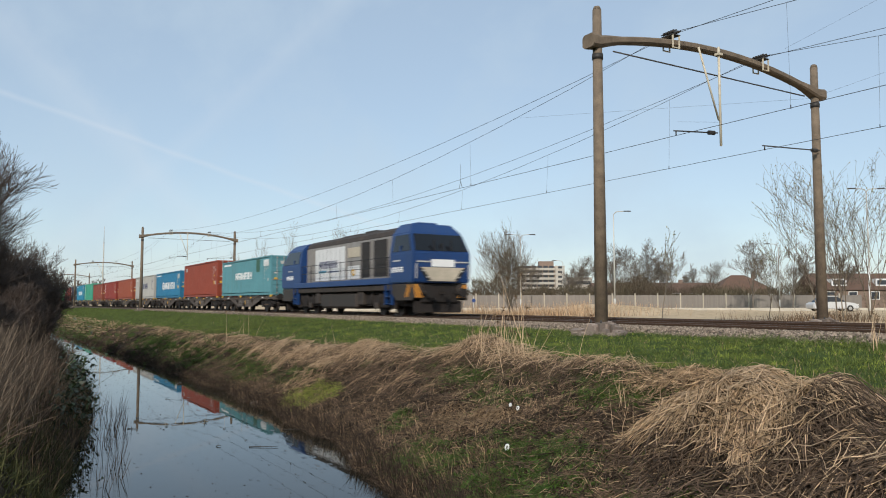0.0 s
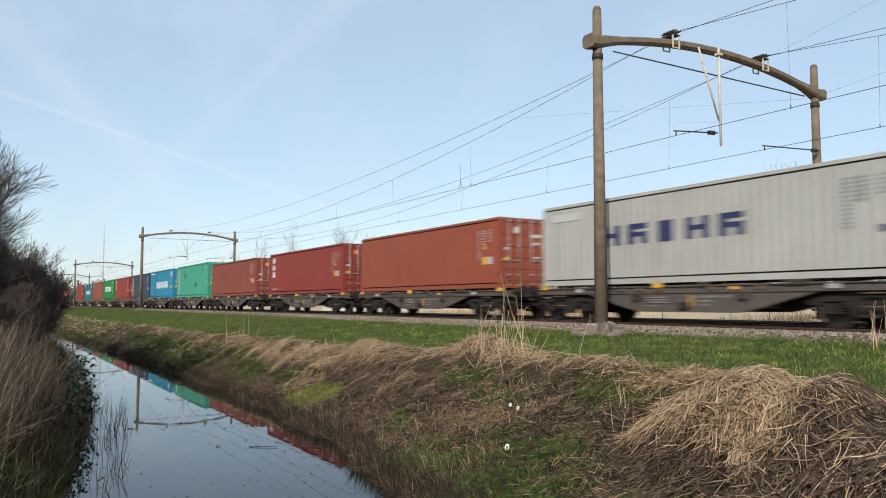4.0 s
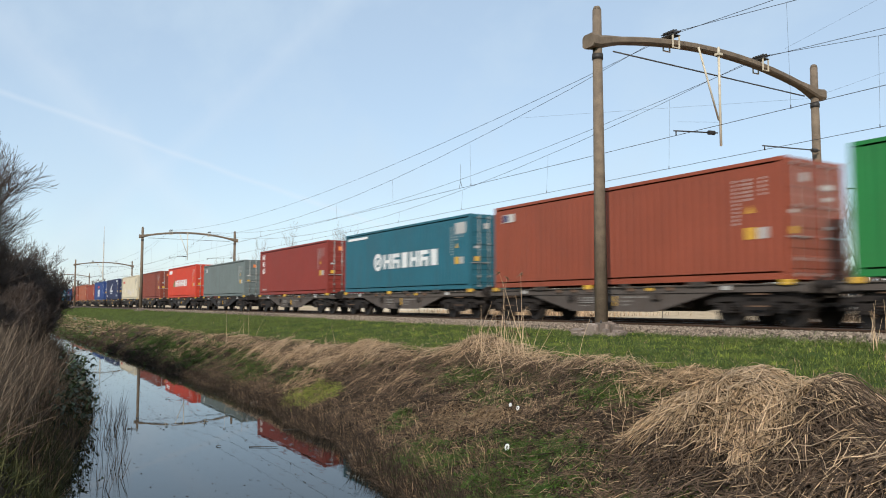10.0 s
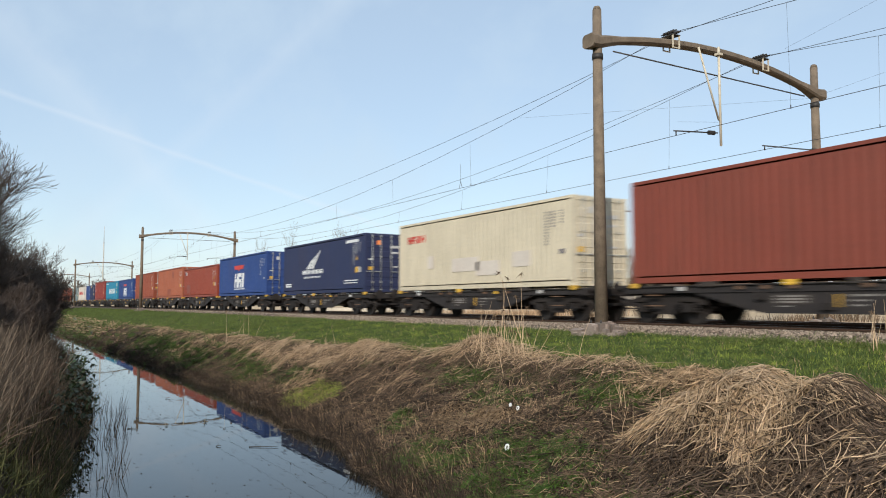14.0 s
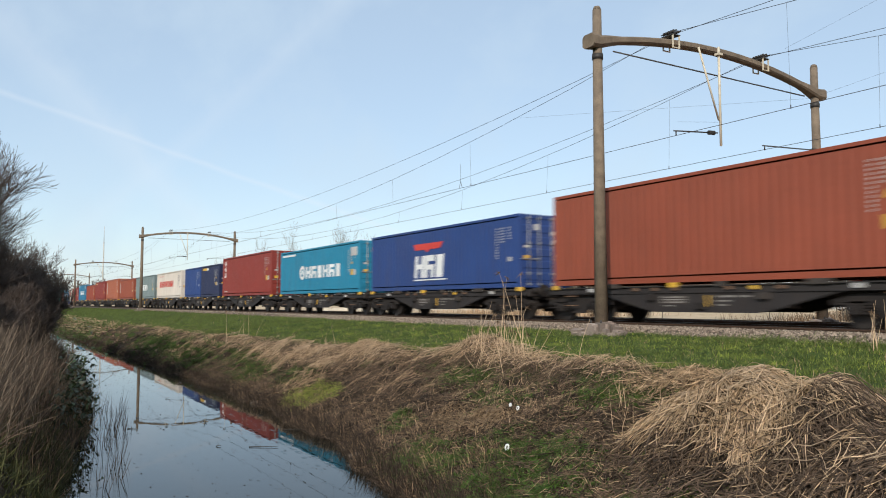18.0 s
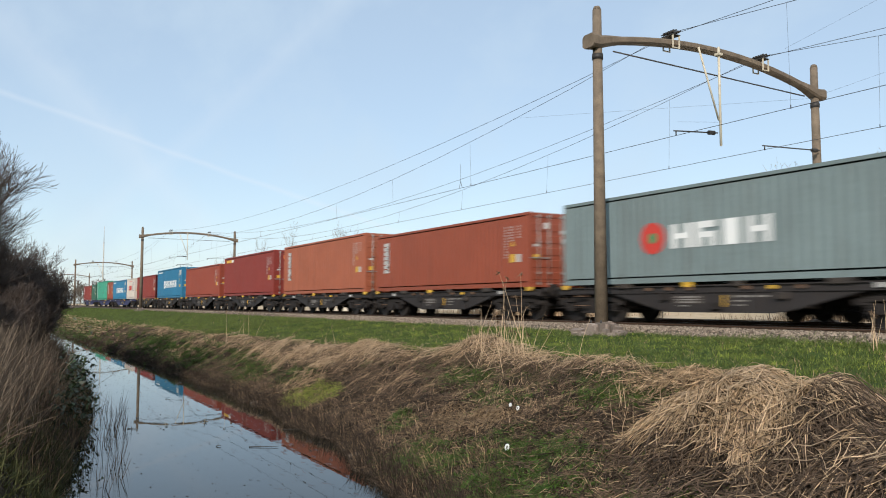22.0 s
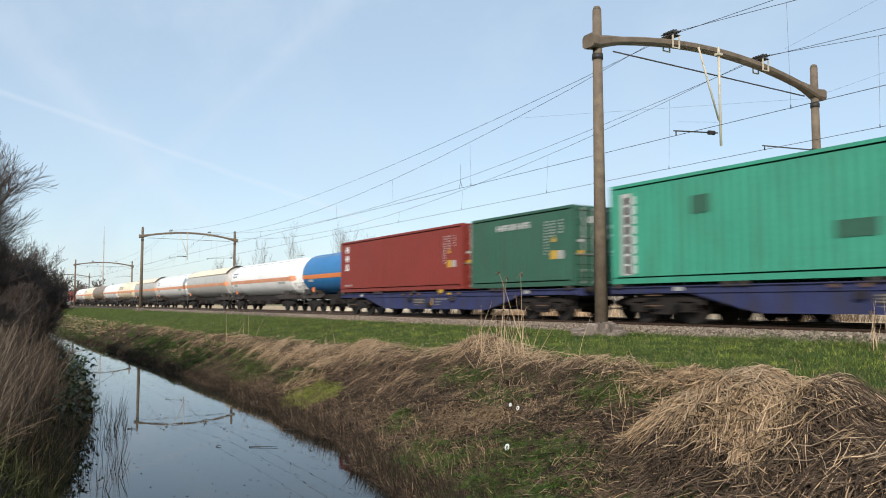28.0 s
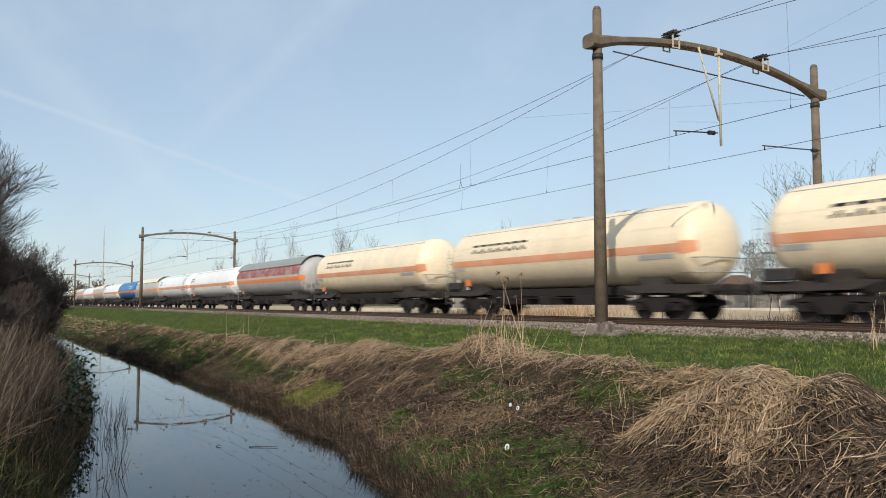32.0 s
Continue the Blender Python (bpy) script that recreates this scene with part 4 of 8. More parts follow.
def container(colour, L, h, kind, label, group="containers on the train"):
    c = container_meshes(L, h)
    p = PAINT[colour]
    hl = L / 2
    root = thing("shipping_container", label, "shipping container", group)
    for s in (-1, 1):
        w = part("side_wall", c["side_wall"], p, root)
        w.matrix_basis = pose(0, s * SKIN, 0.205, 0, 0, 0 if s < 0 else 180)
        part("top_rail", c["top_rail"], p, root).matrix_basis = pose(0, s * (HALF_W - 0.032), 0)
        part("bottom_rail", c["bottom_rail"], p, root).matrix_basis = pose(0, s * (HALF_W - 0.026), 0, 0, 0, 0 if s < 0 else 180)
        for e in (-1, 1):
            part("corner_post", c["corner_post"], p, root).matrix_basis = pose(e * (hl - 0.076), s * (HALF_W - 0.076), 0)
            for z in (0, h - 0.118):
                part("corner_casting", c["corner_casting"], p, root).matrix_basis = pose(e * (hl - 0.089), s * (HALF_W - 0.081), z)
        d = part("door", c["door"], p, root)
        d.matrix_basis = pose(hl - 0.06, 0, 0) @ Matrix.Diagonal((1, s, 1, 1))
        for k in (0.30, 0.78):
            part("lock_rod", c["lock_rod"], M_STEEL, d, "galvanised locking rod").matrix_basis = pose(0.06, k, 0)
    part("roof", c["roof"], p, root)
    part("end_wall", c["end_wall"], p, root).matrix_basis = pose(-hl + 0.03, 0, 0.17, 0, 0, -90)
    for e in (-1, 1):
        part("header", c["header"], p, root).matrix_basis = pose(e * (hl - 0.07), 0, 0)
        part("sill", c["sill"], p, root).matrix_basis = pose(e * (hl - 0.07), 0, 0)
    # code columns on the side and plates on side and door
    ink = M_GREYMARK if colour not in ("grey", "cream", "white") else M_NAVY
    for dx, w, n in ((1.45, 0.07, 12), (1.12, 0.11, 6), (0.66, 0.07, 5)):
        mark_row(root, "code_column", hl - dx, hl - dx + w, h - 0.40 - 0.10 * n, h - 0.40, n, ink, "", 0.42, vertical=True)
    if colour not in ("teal", "grey", "white", "cream", "royal", "mint"):
        mark(root, "yellow_plate", hl - 1.16, hl - 0.86, h * 0.34, h * 0.34 + 0.30, M_YELLOW, "yellow plate of small writing")
        mark(root, "pale_plate", hl - 0.78, hl - 0.52, h * 0.34, h * 0.34 + 0.28, M_GREYMARK, "pale plate of small writing")
        bm = bmesh.new()
        slab(bm, [(hl - 1.12, h * 0.56), (hl - 0.90, h * 0.56), (hl - 1.01, h * 0.56 + 0.20)], -SKIN - 0.006, -SKIN + 0.004)
        part("warning_triangle", bm, M_YELLOW, root, "yellow warning triangle")
    else:
        mark(root, "pale_plate", hl - 0.70, hl - 0.50, h * 0.36, h * 0.36 + 0.16, ink, "small plate of writing")
    for yy, z, ww, hh, mm in ((-0.98, h * 0.37, 0.26, 0.18, M_YELLOW), (-0.98, h * 0.54, 0.26, 0.09, M_GREYMARK), (0.25, h - 0.74, 0.50, 0.13, M_GREYMARK), (0.30, h - 1.02, 0.4, 0.09, M_GREYMARK), (0.4, h * 0.42, 0.3, 0.08, M_GREYMARK), (-0.52, h - 0.58, 0.26, 0.22, M_ORANGE if len(label) % 2 else M_GREYMARK)):
        part("door_plate", boxes((hl - 0.022, hl - 0.014, yy, yy + ww, z, z + hh)), mm, root)
    logo(root, kind, L, h)
    return root


# ---- container wagons ----
def bogie(parent, x, material=None):
    """A two-axle freight bogie, wheelbase 1.8 m."""
    if "bogie" not in CACHE:
        bm = bmesh.new()
        for s in (-1, 1):
            y = s * 1.0
            slab(bm, [(-1.45, 0.54), (-1.45, 0.66), (-1.05, 0.76), (-0.5, 0.81), (0.5, 0.81), (1.05, 0.76), (1.45, 0.66), (1.45, 0.54), (1.22, 0.54), (1.15, 0.62), (0.64, 0.64), (0.44, 0.46), (0.34, 0.27),
                      (-0.34, 0.27), (-0.44, 0.46), (-0.64, 0.64), (-1.15, 0.62), (-1.22, 0.54)], y - 0.05, y + 0.05)
            for k in (-0.9, 0.9):
                box(bm, k - 0.14, k + 0.14, y - 0.14, y + 0.14, 0.34, 0.58)
                for q in (-0.26, 0.26):
                    for zc in (0.36, 0.43, 0.50, 0.57):
                        tube(bm, (k + q, y, zc - 0.022), (k + q, y, zc + 0.022), 0.075, sides=8)
        box(bm, -0.25, 0.25, -1.0, 1.0, 0.40, 0.82)
        box(bm, -1.36, -1.28, -1.0, 1.0, 0.50, 0.60)
        box(bm, 1.28, 1.36, -1.0, 1.0, 0.50, 0.60)
        CACHE["bogie"] = mesh_of("bogie_frame", bm, M_BOGIE)
        bm = bmesh.new()
        for s in (-1, 1):
            y = s * 0.7535
            tube(bm, (0, y - 0.065, 0), (0, y + 0.065, 0), 0.455, 0.455, 28)
            tube(bm, (0, y + s * -0.066, 0), (0, y + s * -0.09, 0), 0.482, 0.482, 28)
            tube(bm, (0, y + s * 0.064, 0), (0, y + s * 0.12, 0), 0.16, 0.13, 14)
        tube(bm, (0, -1.08, 0), (0, 1.08, 0), 0.085, sides=10)
        CACHE["wheelset"] = mesh_of("wheelset", bm, M_WHEEL)
        bm = boxes((-0.05, 0.05, -0.12, 0.12, -0.16, 0.16), soft=0.02)
        CACHE["brake_block"] = mesh_of("brake_block", bm, M_BOGIE)
    b = part("bogie", CACHE["bogie"], None, parent)
    b.location = (x, 0, 0)
    for k in (-0.9, 0.9):
        part("wheelset", CACHE["wheelset"], None, b, "worn steel wheelset").location = (k, 0, 0.46)
    return b


def buffers(parent, x, e, z=1.03):
    if "buffer" not in CACHE:
        bm = bmesh.new()
        tube(bm, (0, 0, 0), (0.36, 0, 0), 0.10, 0.10, 12)
        tube(bm, (0.30, 0, 0), (0.56, 0, 0), 0.07, 0.07, 12)
        tube(bm, (0.56, 0, 0), (0.60, 0, 0), 0.20, 0.22, 16)
        CACHE["buffer"] = mesh_of("buffer", bm, M_BOGIE)
        bm = bmesh.new()
        box(bm, 0, 0.55, -0.05, 0.05, -0.06, 0.03)
        tube(bm, (0.3, 0, -0.05), (0.42, 0, -0.42), 0.035, sides=6)
        CACHE["hook"] = mesh_of("coupling_hook", bm, M_BOGIE)
    for s in (-1, 1):
        part("buffer", CACHE["buffer"], None, parent).matrix_basis = pose(x, s * 0.875, z, 0, 0, 0 if e > 0 else 180)
    part("coupling_hook", CACHE["hook"], None, parent).matrix_basis = pose(x, 0, z, 0, 0, 0 if e > 0 else 180)


def flat_wagon(material, length, bogie_x, belly, label):
    """A skeletal container wagon with a fish-bellied side sill."""
    root = thing("container_wagon", label, "freight wagon", "wagons of the container train")
    hl = length / 2
    b0, b1 = belly
    for s in (-1, 1):
        y = s * 1.14
        bm = bmesh.new()
        slab(bm, [(-hl, 0.90), (-hl, 1.07), (hl, 1.07), (hl, 0.90), (b1 + 0.9, 0.90), (b1 + 0.45, 0.85), (b1 - 1.3, 0.41), (b1 - 1.6, 0.36), (-b1 + 1.6, 0.36), (-b1 + 1.3, 0.41), (-b1 - 0.45, 0.85), (-b1 - 0.9, 0.90)], y - 0.02, y + 0.02)
        sill = part("side_sill", bm, material, root)
        bm = boxes((-hl, hl, y - 0.07, y + 0.07, 1.045, 1.075), (-b1 + 1.6, b1 - 1.6, y - 0.06, y + 0.06, 0.34, 0.37), (-hl, hl, y - 0.055, y + 0.055, 0.87, 0.895))
        part("sill_flange", bm, material, sill)
        for k in range(7):
            x = -b1 + 1.5 + k * (2 * b1 - 3.0) / 6
            part("stiffener", boxes((x - 0.015, x + 0.015, y - s * 0.0 - 0.05, y + 0.05, 0.40, 0.90)), material, sill)
        for x in (-hl + 0.4, -hl * 0.55, -hl * 0.5, -hl * 0.15, hl * 0.1, hl * 0.5, hl * 0.55, hl - 0.4):
            sp = part("container_spigot", boxes((x - 0.14, x + 0.14, y + s * 0.03 - 0.06, y + s * 0.03 + 0.06, 1.02, 1.165), soft=0.015), M_YELLOW if round(x * 7) % 7 == 0 else M_UNDER, root)
    part("centre_sill", boxes((-hl, hl, -0.18, 0.18, 0.72, 1.05), (-b1 + 1.4, b1 - 1.4, -0.16, 0.16, 0.45, 0.72)), M_UNDER, root)
    for k in range(7):
        x = -hl + 0.25 + k * (length - 0.5) / 6
        part("cross_member", boxes((x - 0.09, x + 0.09, -1.13, 1.13, 0.90, 1.05)), M_UNDER, root)
    for e in (-1, 1):
        part("headstock", boxes((e * hl - 0.08, e * hl + 0.08, -1.15, 1.15, 0.82, 1.07), soft=0.02), material, root)
        buffers(root, e * (hl + 0.08), e)
        bogie(root, e * bogie_x)
        part("step", boxes((e * (hl - 0.25) - 0.18, e * (hl - 0.25) + 0.18, -1.24, -1.0, 0.42, 0.45), (e * (hl - 0.25) - 0.17, e * (hl - 0.25) - 0.15, -1.24, -1.22, 0.44, 0.93), (e * (hl - 0.25) + 0.15, e * (hl - 0.25) + 0.17, -1.24, -1.22, 0.44, 0.93)), M_BOGIE, root)
    for e in (-1, 1):
        part("ladder_rung", boxes((e * (bogie_x + 0.2) - 0.25, e * (bogie_x + 0.2) + 0.25, -1.25, -1.18, 0.50, 0.53), (e * (bogie_x + 0.2) - 0.25, e * (bogie_x + 0.2) + 0.25, -1.25, -1.18, 0.80, 0.83)), M_RUSTYBAR, root, "rusty step bars")
        for k in range(3):
            x = e * (0.9 + 0.75 * k)
            part("lashing_ring", boxes((x - 0.09, x + 0.09, -1.235, -1.16, 0.93, 1.03), soft=0.02), M_YELLOW if k == 1 and e > 0 else M_RUSTYBAR, root, "lashing ring on the sill")
    part("brake_reservoir", boxes((-0.6, 0.6, -0.62, -0.3, 0.45, 0.76), soft=0.08), M_BOGIE, root)
    part("data_plate", boxes((-1.5, -0.45, -1.166, -1.158, 0.56, 0.80)), M_UNDER, root, "grey plate of small writing")
    for z in (0.60, 0.67, 0.74):
        part("data_bar", boxes((-1.42, -0.55, -1.172, -1.164, z, z + 0.035)), M_SILLMARK, root)
    for x0, x1, z0, z1, mm in ((-1.9, -1.65, 0.66, 0.86, M_BOGIE), (1.75, 2.05, 0.68, 0.86, M_UNDER), (-0.2, 0.15, 0.42, 0.62, M_BOGIE)):
        part("fitting_box", boxes((x0, x1, -1.26, -1.165, z0, z1), soft=0.02), mm, root, "grimy fitting on the sill")
    bm = bmesh.new()
    tube(bm, (-b1, -1.05, 0.78), (b1, -1.05, 0.78), 0.03, sides=6)
    part("brake_pipe", bm, M_BOGIE, root)
    for x in (-b1 - 0.9, b1 + 0.9):
        part("side_lamp_bracket", boxes((x - 0.1, x + 0.1, -1.22, -1.16, 0.93, 1.04)), M_GREYMARK, root, "pale bracket on the sill")
    for x0, x1, z0, z1 in ((0.45, 1.05, 0.74, 0.79), (1.15, 1.5, 0.74, 0.79), (0.45, 0.9, 0.63, 0.67), (0.5, 0.8, 0.52, 0.56), (-1.35, -1.0, 0.50, 0.53)):
        part("number_bar", boxes((x0, x1, -1.167, -1.158, z0, z1)), M_SILLMARK, root)
    part("brake_handwheel", boxes((0.2, 0.24, -1.2, -1.17, 0.5, 0.8)), M_YELLOW, root, "yellow brake lever")
    return root


STD, HIGH = 2.68, 3.01
# rear end of each container along x at the clip's start, colour, height, marking, words
RAKE_A = [
    (-62.28, "teal", STD, "word_lean", "teal container with white lettering shapes"),
    (-76.13, "rust", HIGH, "blue_square", "rust-red tall container with small pale emblem"),
    (-90.21, "blue", STD, "ring_word", "sea-blue container with white ring emblem"),
    (-103.87, "grey", STD, "five_navy", "light grey container with dark blue block letters"),
    (-118.67, "orange", STD, "", "orange-brown weathered steel container"),
    (-133.28, "maroon", STD, "stack_white", "dark red container with three stacked white marks"),
    (-148.61, "brown", STD, "", "red-brown weathered steel container"),
    (-162.27, "mint", HIGH, "white_column", "sea-green tall container with white upright strip"),
    (-176.71, "turquoise", HIGH, "ring_word", "turquoise-blue container with white ring emblem"),
    (-189.90, "slate", HIGH, "orange_column", "slate-blue container with orange column of marks"),
    (-204.63, "maroon", HIGH, "stack_white", "dark red container with three stacked white marks"),
    (-218.59, "green", HIGH, "white_panel", "bright green container with white board"),
    (-232.41, "orange", HIGH, "blue_square", "orange-brown tall container with pale emblem"),
    (-246.32, "petrol", HIGH, "ring_word", "petrol-blue container with white ring emblem"),
    (-261.07, "maroon", HIGH, "stack_white", "dark red container with three stacked white marks"),
]
RAKE_B = [
    (-277.11, "mid_grey", STD, "blue_square", "grey-green container with small pale emblem"),
    (-292.34, "red", HIGH, "triangle_word", "bright red container with white block letters"),
    (-308.88, "brown", HIGH, "", "red-brown tall container, doors showing"),
    (-323.70, "cream", HIGH, "red_small", "cream stained container with red marks"),
    (-339.67, "navy", HIGH, "wing", "navy container with white wing emblem"),
    (-355.41, "royal", HIGH, "three_white", "royal-blue container with red and white emblem"),
    (-368.40, "rust", STD, "blue_square_patch", "rust-red container with small emblem and dark patch"),
    (-381.39, "light_orange", HIGH, "patches", "faded orange container with darker repainted patches"),
    (-396.25, "orange", HIGH, "", "orange-brown tall steel container"),
    (-410.40, "royal", STD, "three_white", "royal-blue container with red and white emblem"),
    (-424.04, "turquoise", STD, "ring_word", "turquoise-blue container with white ring emblem"),
    (-438.16, "maroon", HIGH, "stack_white", "dark red container with three stacked white marks"),
]
RAKE_C = [
    (-465.70, "white", STD, "red_word", "white container with red block letters"),
    (-479.58, "pale_grey", STD, "disc_word", "pale grey-green container with white emblem"),
    (-493.67, "orange", STD, "column", "orange-brown container with pale upright word shapes"),
    (-507.24, "light_orange", HIGH, "column", "faded orange container with pale upright word shapes"),
    (-521.53, "maroon", HIGH, "small_yellow", "dark red tall container with yellow bar"),
    (-535.21, "rust", STD, "", "rust-red weathered steel container"),
    (-549.26, "blue", HIGH, "ring_word", "sea-blue container with white ring emblem"),
    (-562.63, "maroon", STD, "", "dark red weathered steel container"),
]
FORTY, TWENTY = 12.192, 6.058
DECK = 1.165
EXTRA = [  # pairs of a short and a long container on one wagon, and the two short ones
    (-445.38, TWENTY, "navy", STD, "small_yellow", "short navy container with yellow bar"),
    (-451.73, TWENTY, "royal", STD, "", "short royal-blue steel container"),
    (-570.83, TWENTY, "white", STD, "red_word", "short white container with red block letters"),
    (-583.78, FORTY, "blue", STD, "ring_word", "sea-blue container with white ring emblem"),
    (-590.08, TWENTY, "orange", STD, "column", "short orange-brown container with pale word shapes"),
    (-603.00, FORTY, "mint", HIGH, "white_column", "sea-green tall container with white upright strip"),
    (-610.80, TWENTY, "forest", STD, "small_white", "short faded dark green container"),
    (-623.70, FORTY, "maroon", STD, "stack_white", "dark red container with three stacked white marks"),
]
w_grey = flat_wagon(M_WAGON_GREY, 12.9, 5.05, (0, 3.4), "weathered grey-brown container wagon with fish-bellied sill")
w_dark = flat_wagon(M_WAGON_DARK, 12.9, 5.05, (0, 3.4), "dark grey container wagon with fish-bellied sill")
w_blue = flat_wagon(M_WAGON_BLUE, 19.2, 7.6, (0, 6.0), "blue sixty-foot container wagon with grimy sill")


def place_a(ob, x, z=0.0):
    ob.matrix_basis = pose(x, TRACK_A, z)
    MOVING.append((ob, x, SPEED_A, TRACK_A, z))


used = set()


def wagon_at(proto, x):
    if proto.name not in used:
        used.add(proto.name)
        w = proto
    else:
        w = copy_thing(proto, pose(x, TRACK_A, 0))
    place_a(w, x)


for rows, proto in ((RAKE_A, w_grey), (RAKE_B, w_dark), (RAKE_C, w_dark)):
    for rear, colour, h, kind, label in rows:
        place_a(container(colour, FORTY, h, kind, label), rear + FORTY / 2, DECK)
        wagon_at(proto, rear + FORTY / 2)
for rear, L, colour, h, kind, label in EXTRA:
    place_a(container(colour, L, h, kind, label), rear + L / 2, DECK)
wagon_at(w_dark, -451.73 + 6.2)
for mid in (-583.78 + 9.5, -603.00 + 9.5, -623.70 + 9.5):
    wagon_at(w_blue, mid)


# ---- blue diesel locomotive ----
P_BLUE = paint("locomotive_blue", (0.014, 0.052, 0.17), dirt=(0.05, 0.045, 0.045), amount=0.2, rough=0.4)
P_SILVER = paint("silver_hood_paint", (0.30, 0.28, 0.26), dirt=(0.12, 0.095, 0.07), amount=0.55, rough=0.5)
P_PALE = paint("pale_banner_panel", (0.76, 0.75, 0.73), dirt=(0.3, 0.27, 0.23), amount=0.25)
P_SKIRT = paint("grey_skirt_paint", (0.046, 0.038, 0.032), amount=0.4)
P_CREAM = paint("cream_nose_paint", (0.58, 0.50, 0.38), amount=0.2)
M_GRILLE = mat("dark_grille", (0.035, 0.03, 0.027), 0.7, var=0.3, scale=3)
M_STRIPE = mat("orange_warning_paint", (0.80, 0.33, 0.035), 0.6, var=0.15, dirt=(0.2, 0.11, 0.05), dirt_amount=0.4)
P_RED = paint("red_locomotive_paint", (0.50, 0.035, 0.025), amount=0.15, rough=0.4)


def slatted(x0, x1, y, z0, z1, n, s=-1):
    """Horizontal louvres on a side wall."""
    bm = bmesh.new()
    for k in range(n):
        z = z0 + (z1 - z0) * (k + 0.2) / n
        box(bm, x0, x1, y - 0.02, y + 0.02, z, z + (z1 - z0) / n * 0.55)
    return bm


def diesel():
    root = thing("diesel_locomotive", "blue and silver diesel freight locomotive with dark grilles", "locomotive")
    # underframe and skirts
    part("underframe", boxes((-8.45, 8.35, -1.42, 1.42, 1.18, 1.47), soft=0.03), M_UNDER, root, "grimy underframe")
    part("walkway_sill", boxes((-6.4, 6.4, -1.52, 1.52, 1.48, 1.78), soft=0.02), P_BLUE, root)
    for e, lab in ((1, "grey skirt with yellow and black stripes"), (-1, "grey skirt")):
        for s in (-1, 1):
            bm = bmesh.new()
            slab(bm, [(e * 5.9, 1.46), (e * 8.5, 1.46), (e * 8.5, 0.72), (e * 7.0, 0.72)], s * 1.44 - 0.02, s * 1.44 + 0.02)
            part("skirt", bm, P_SKIRT, root, lab)
        part("bumper_beam", boxes((e * 8.40 - 0.08, e * 8.40 + 0.08, -0.98, 0.98, 0.62, 1.44), soft=0.04), M_BOGIE, root, "dark grimy bumper beam")
        for s in (-1, 1):
            part("bumper_corner", boxes((e * 8.45 - 0.08, e * 8.45 + 0.08, min(s * 0.90, s * 1.42), max(s * 0.90, s * 1.42), 0.80, 1.48), soft=0.03), P_SKIRT, root, "grey bumper corner with orange stripes")
            for k in range(3):
                bm = bmesh.new()
                y = 0.86 + 0.17 * k
                pts = [(min(1.42, max(0.91, y + dy)), z) for dy, z in ((0, 0.84), (0.085, 0.84), (0.445, 1.44), (0.36, 1.44))]
                if pts[0][0] >= 1.40:
                    continue
                v = [bm.verts.new((e * 8.545, s * yy, z)) for yy, z in pts]
                u = [bm.verts.new((e * 8.51, c.co.y, c.co.z)) for c in v]
                bm.faces.new(v)
                bm.faces.new(u[::-1])
                for q in range(4):
                    bm.faces.new((v[q], u[q], u[(q + 1) % 4], v[(q + 1) % 4]))
                bmesh.ops.dissolve_degenerate(bm, dist=0.001, edges=bm.edges[:])
                part("warning_stripe", bm, M_STRIPE, root, "slanted orange stripe")
            hose = bmesh.new()
            p0 = Vector((e * 8.5, s * 0.42, 0.95))
            for k in range(5):
                q0 = Vector((e * (8.5 + 0.16 * math.sin(0.6 * (k + 1))), s * (0.42 - 0.02 * k), 0.95 - 0.11 * (k + 1)))
                tube(hose, p0, q0, 0.03, sides=6)
                p0 = q0
            part("brake_hose", hose, M_RUBBER, root, "black brake hose")
        buffers(root, e * 8.5, e, 1.05)
        part("snow_plough", boxes((e * 8.30 - 0.05, e * 8.30 + 0.05, -1.28, 1.28, 0.16, 0.70), soft=0.03), M_BOGIE, root)
    # side stripes on the near skirt end
    for k in range(2):
        bm = bmesh.new()
        x = 7.86 + 0.20 * k
        slab(bm, [(x, 0.86), (x + 0.08, 0.86), (x + 0.34, 1.42), (x + 0.26, 1.42)], -1.472, -1.462)
        part("warning_stripe", bm, M_STRIPE, root, "slanted orange stripe")
    # front cab with sloped windscreen
    def cab(e, x_in, height, nose):
        bm = bmesh.new()
        low = [(x_in, 1.50), (8.62, 1.50), (8.72, 2.0), (8.70, 2.88), (8.20 - nose, 3.78), (7.75 - nose, height - 0.04), (7.2 - nose, height), (x_in, height)]
        ys = [-1.50, -1.50, -1.50, -1.50, -1.36, -1.05, -0.95, -0.95]
        a = [bm.verts.new((e * x, y, z)) for (x, z), y in zip(low, ys)]
        b = [bm.verts.new((e * x, -y, z)) for (x, z), y in zip(low, ys)]
        side_top = [bm.verts.new((e * x_in, sgn * 1.36, 3.78)) for sgn in (-1, 1)]
        mid = [bm.verts.new((e * x_in, sgn * 1.50, 2.88)) for sgn in (-1, 1)]
        bm.faces.new((a[0], a[1], a[2], a[3], mid[0]))
        bm.faces.new((mid[0], a[3], a[4], side_top[0]))
        bm.faces.new((side_top[0], a[4], a[5], a[6], a[7]))
        bm.faces.new((b[0], mid[1], b[3], b[2], b[1]))
        bm.faces.new((mid[1], side_top[1], b[4], b[3]))
        bm.faces.new((side_top[1], b[7], b[6], b[5], b[4]))
        for q in range(1, 7):
            bm.faces.new((a[q], b[q], b[q + 1], a[q + 1]))
        bm.faces.new((a[0], b[0], b[1], a[1]))
        bm.faces.new((a[0], mid[0], side_top[0], a[7], b[7], side_top[1], mid[1], b[0]))
        bmesh.ops.recalc_face_normals(bm, faces=bm.faces[:])
        bevel(bm, 0.05, 2)
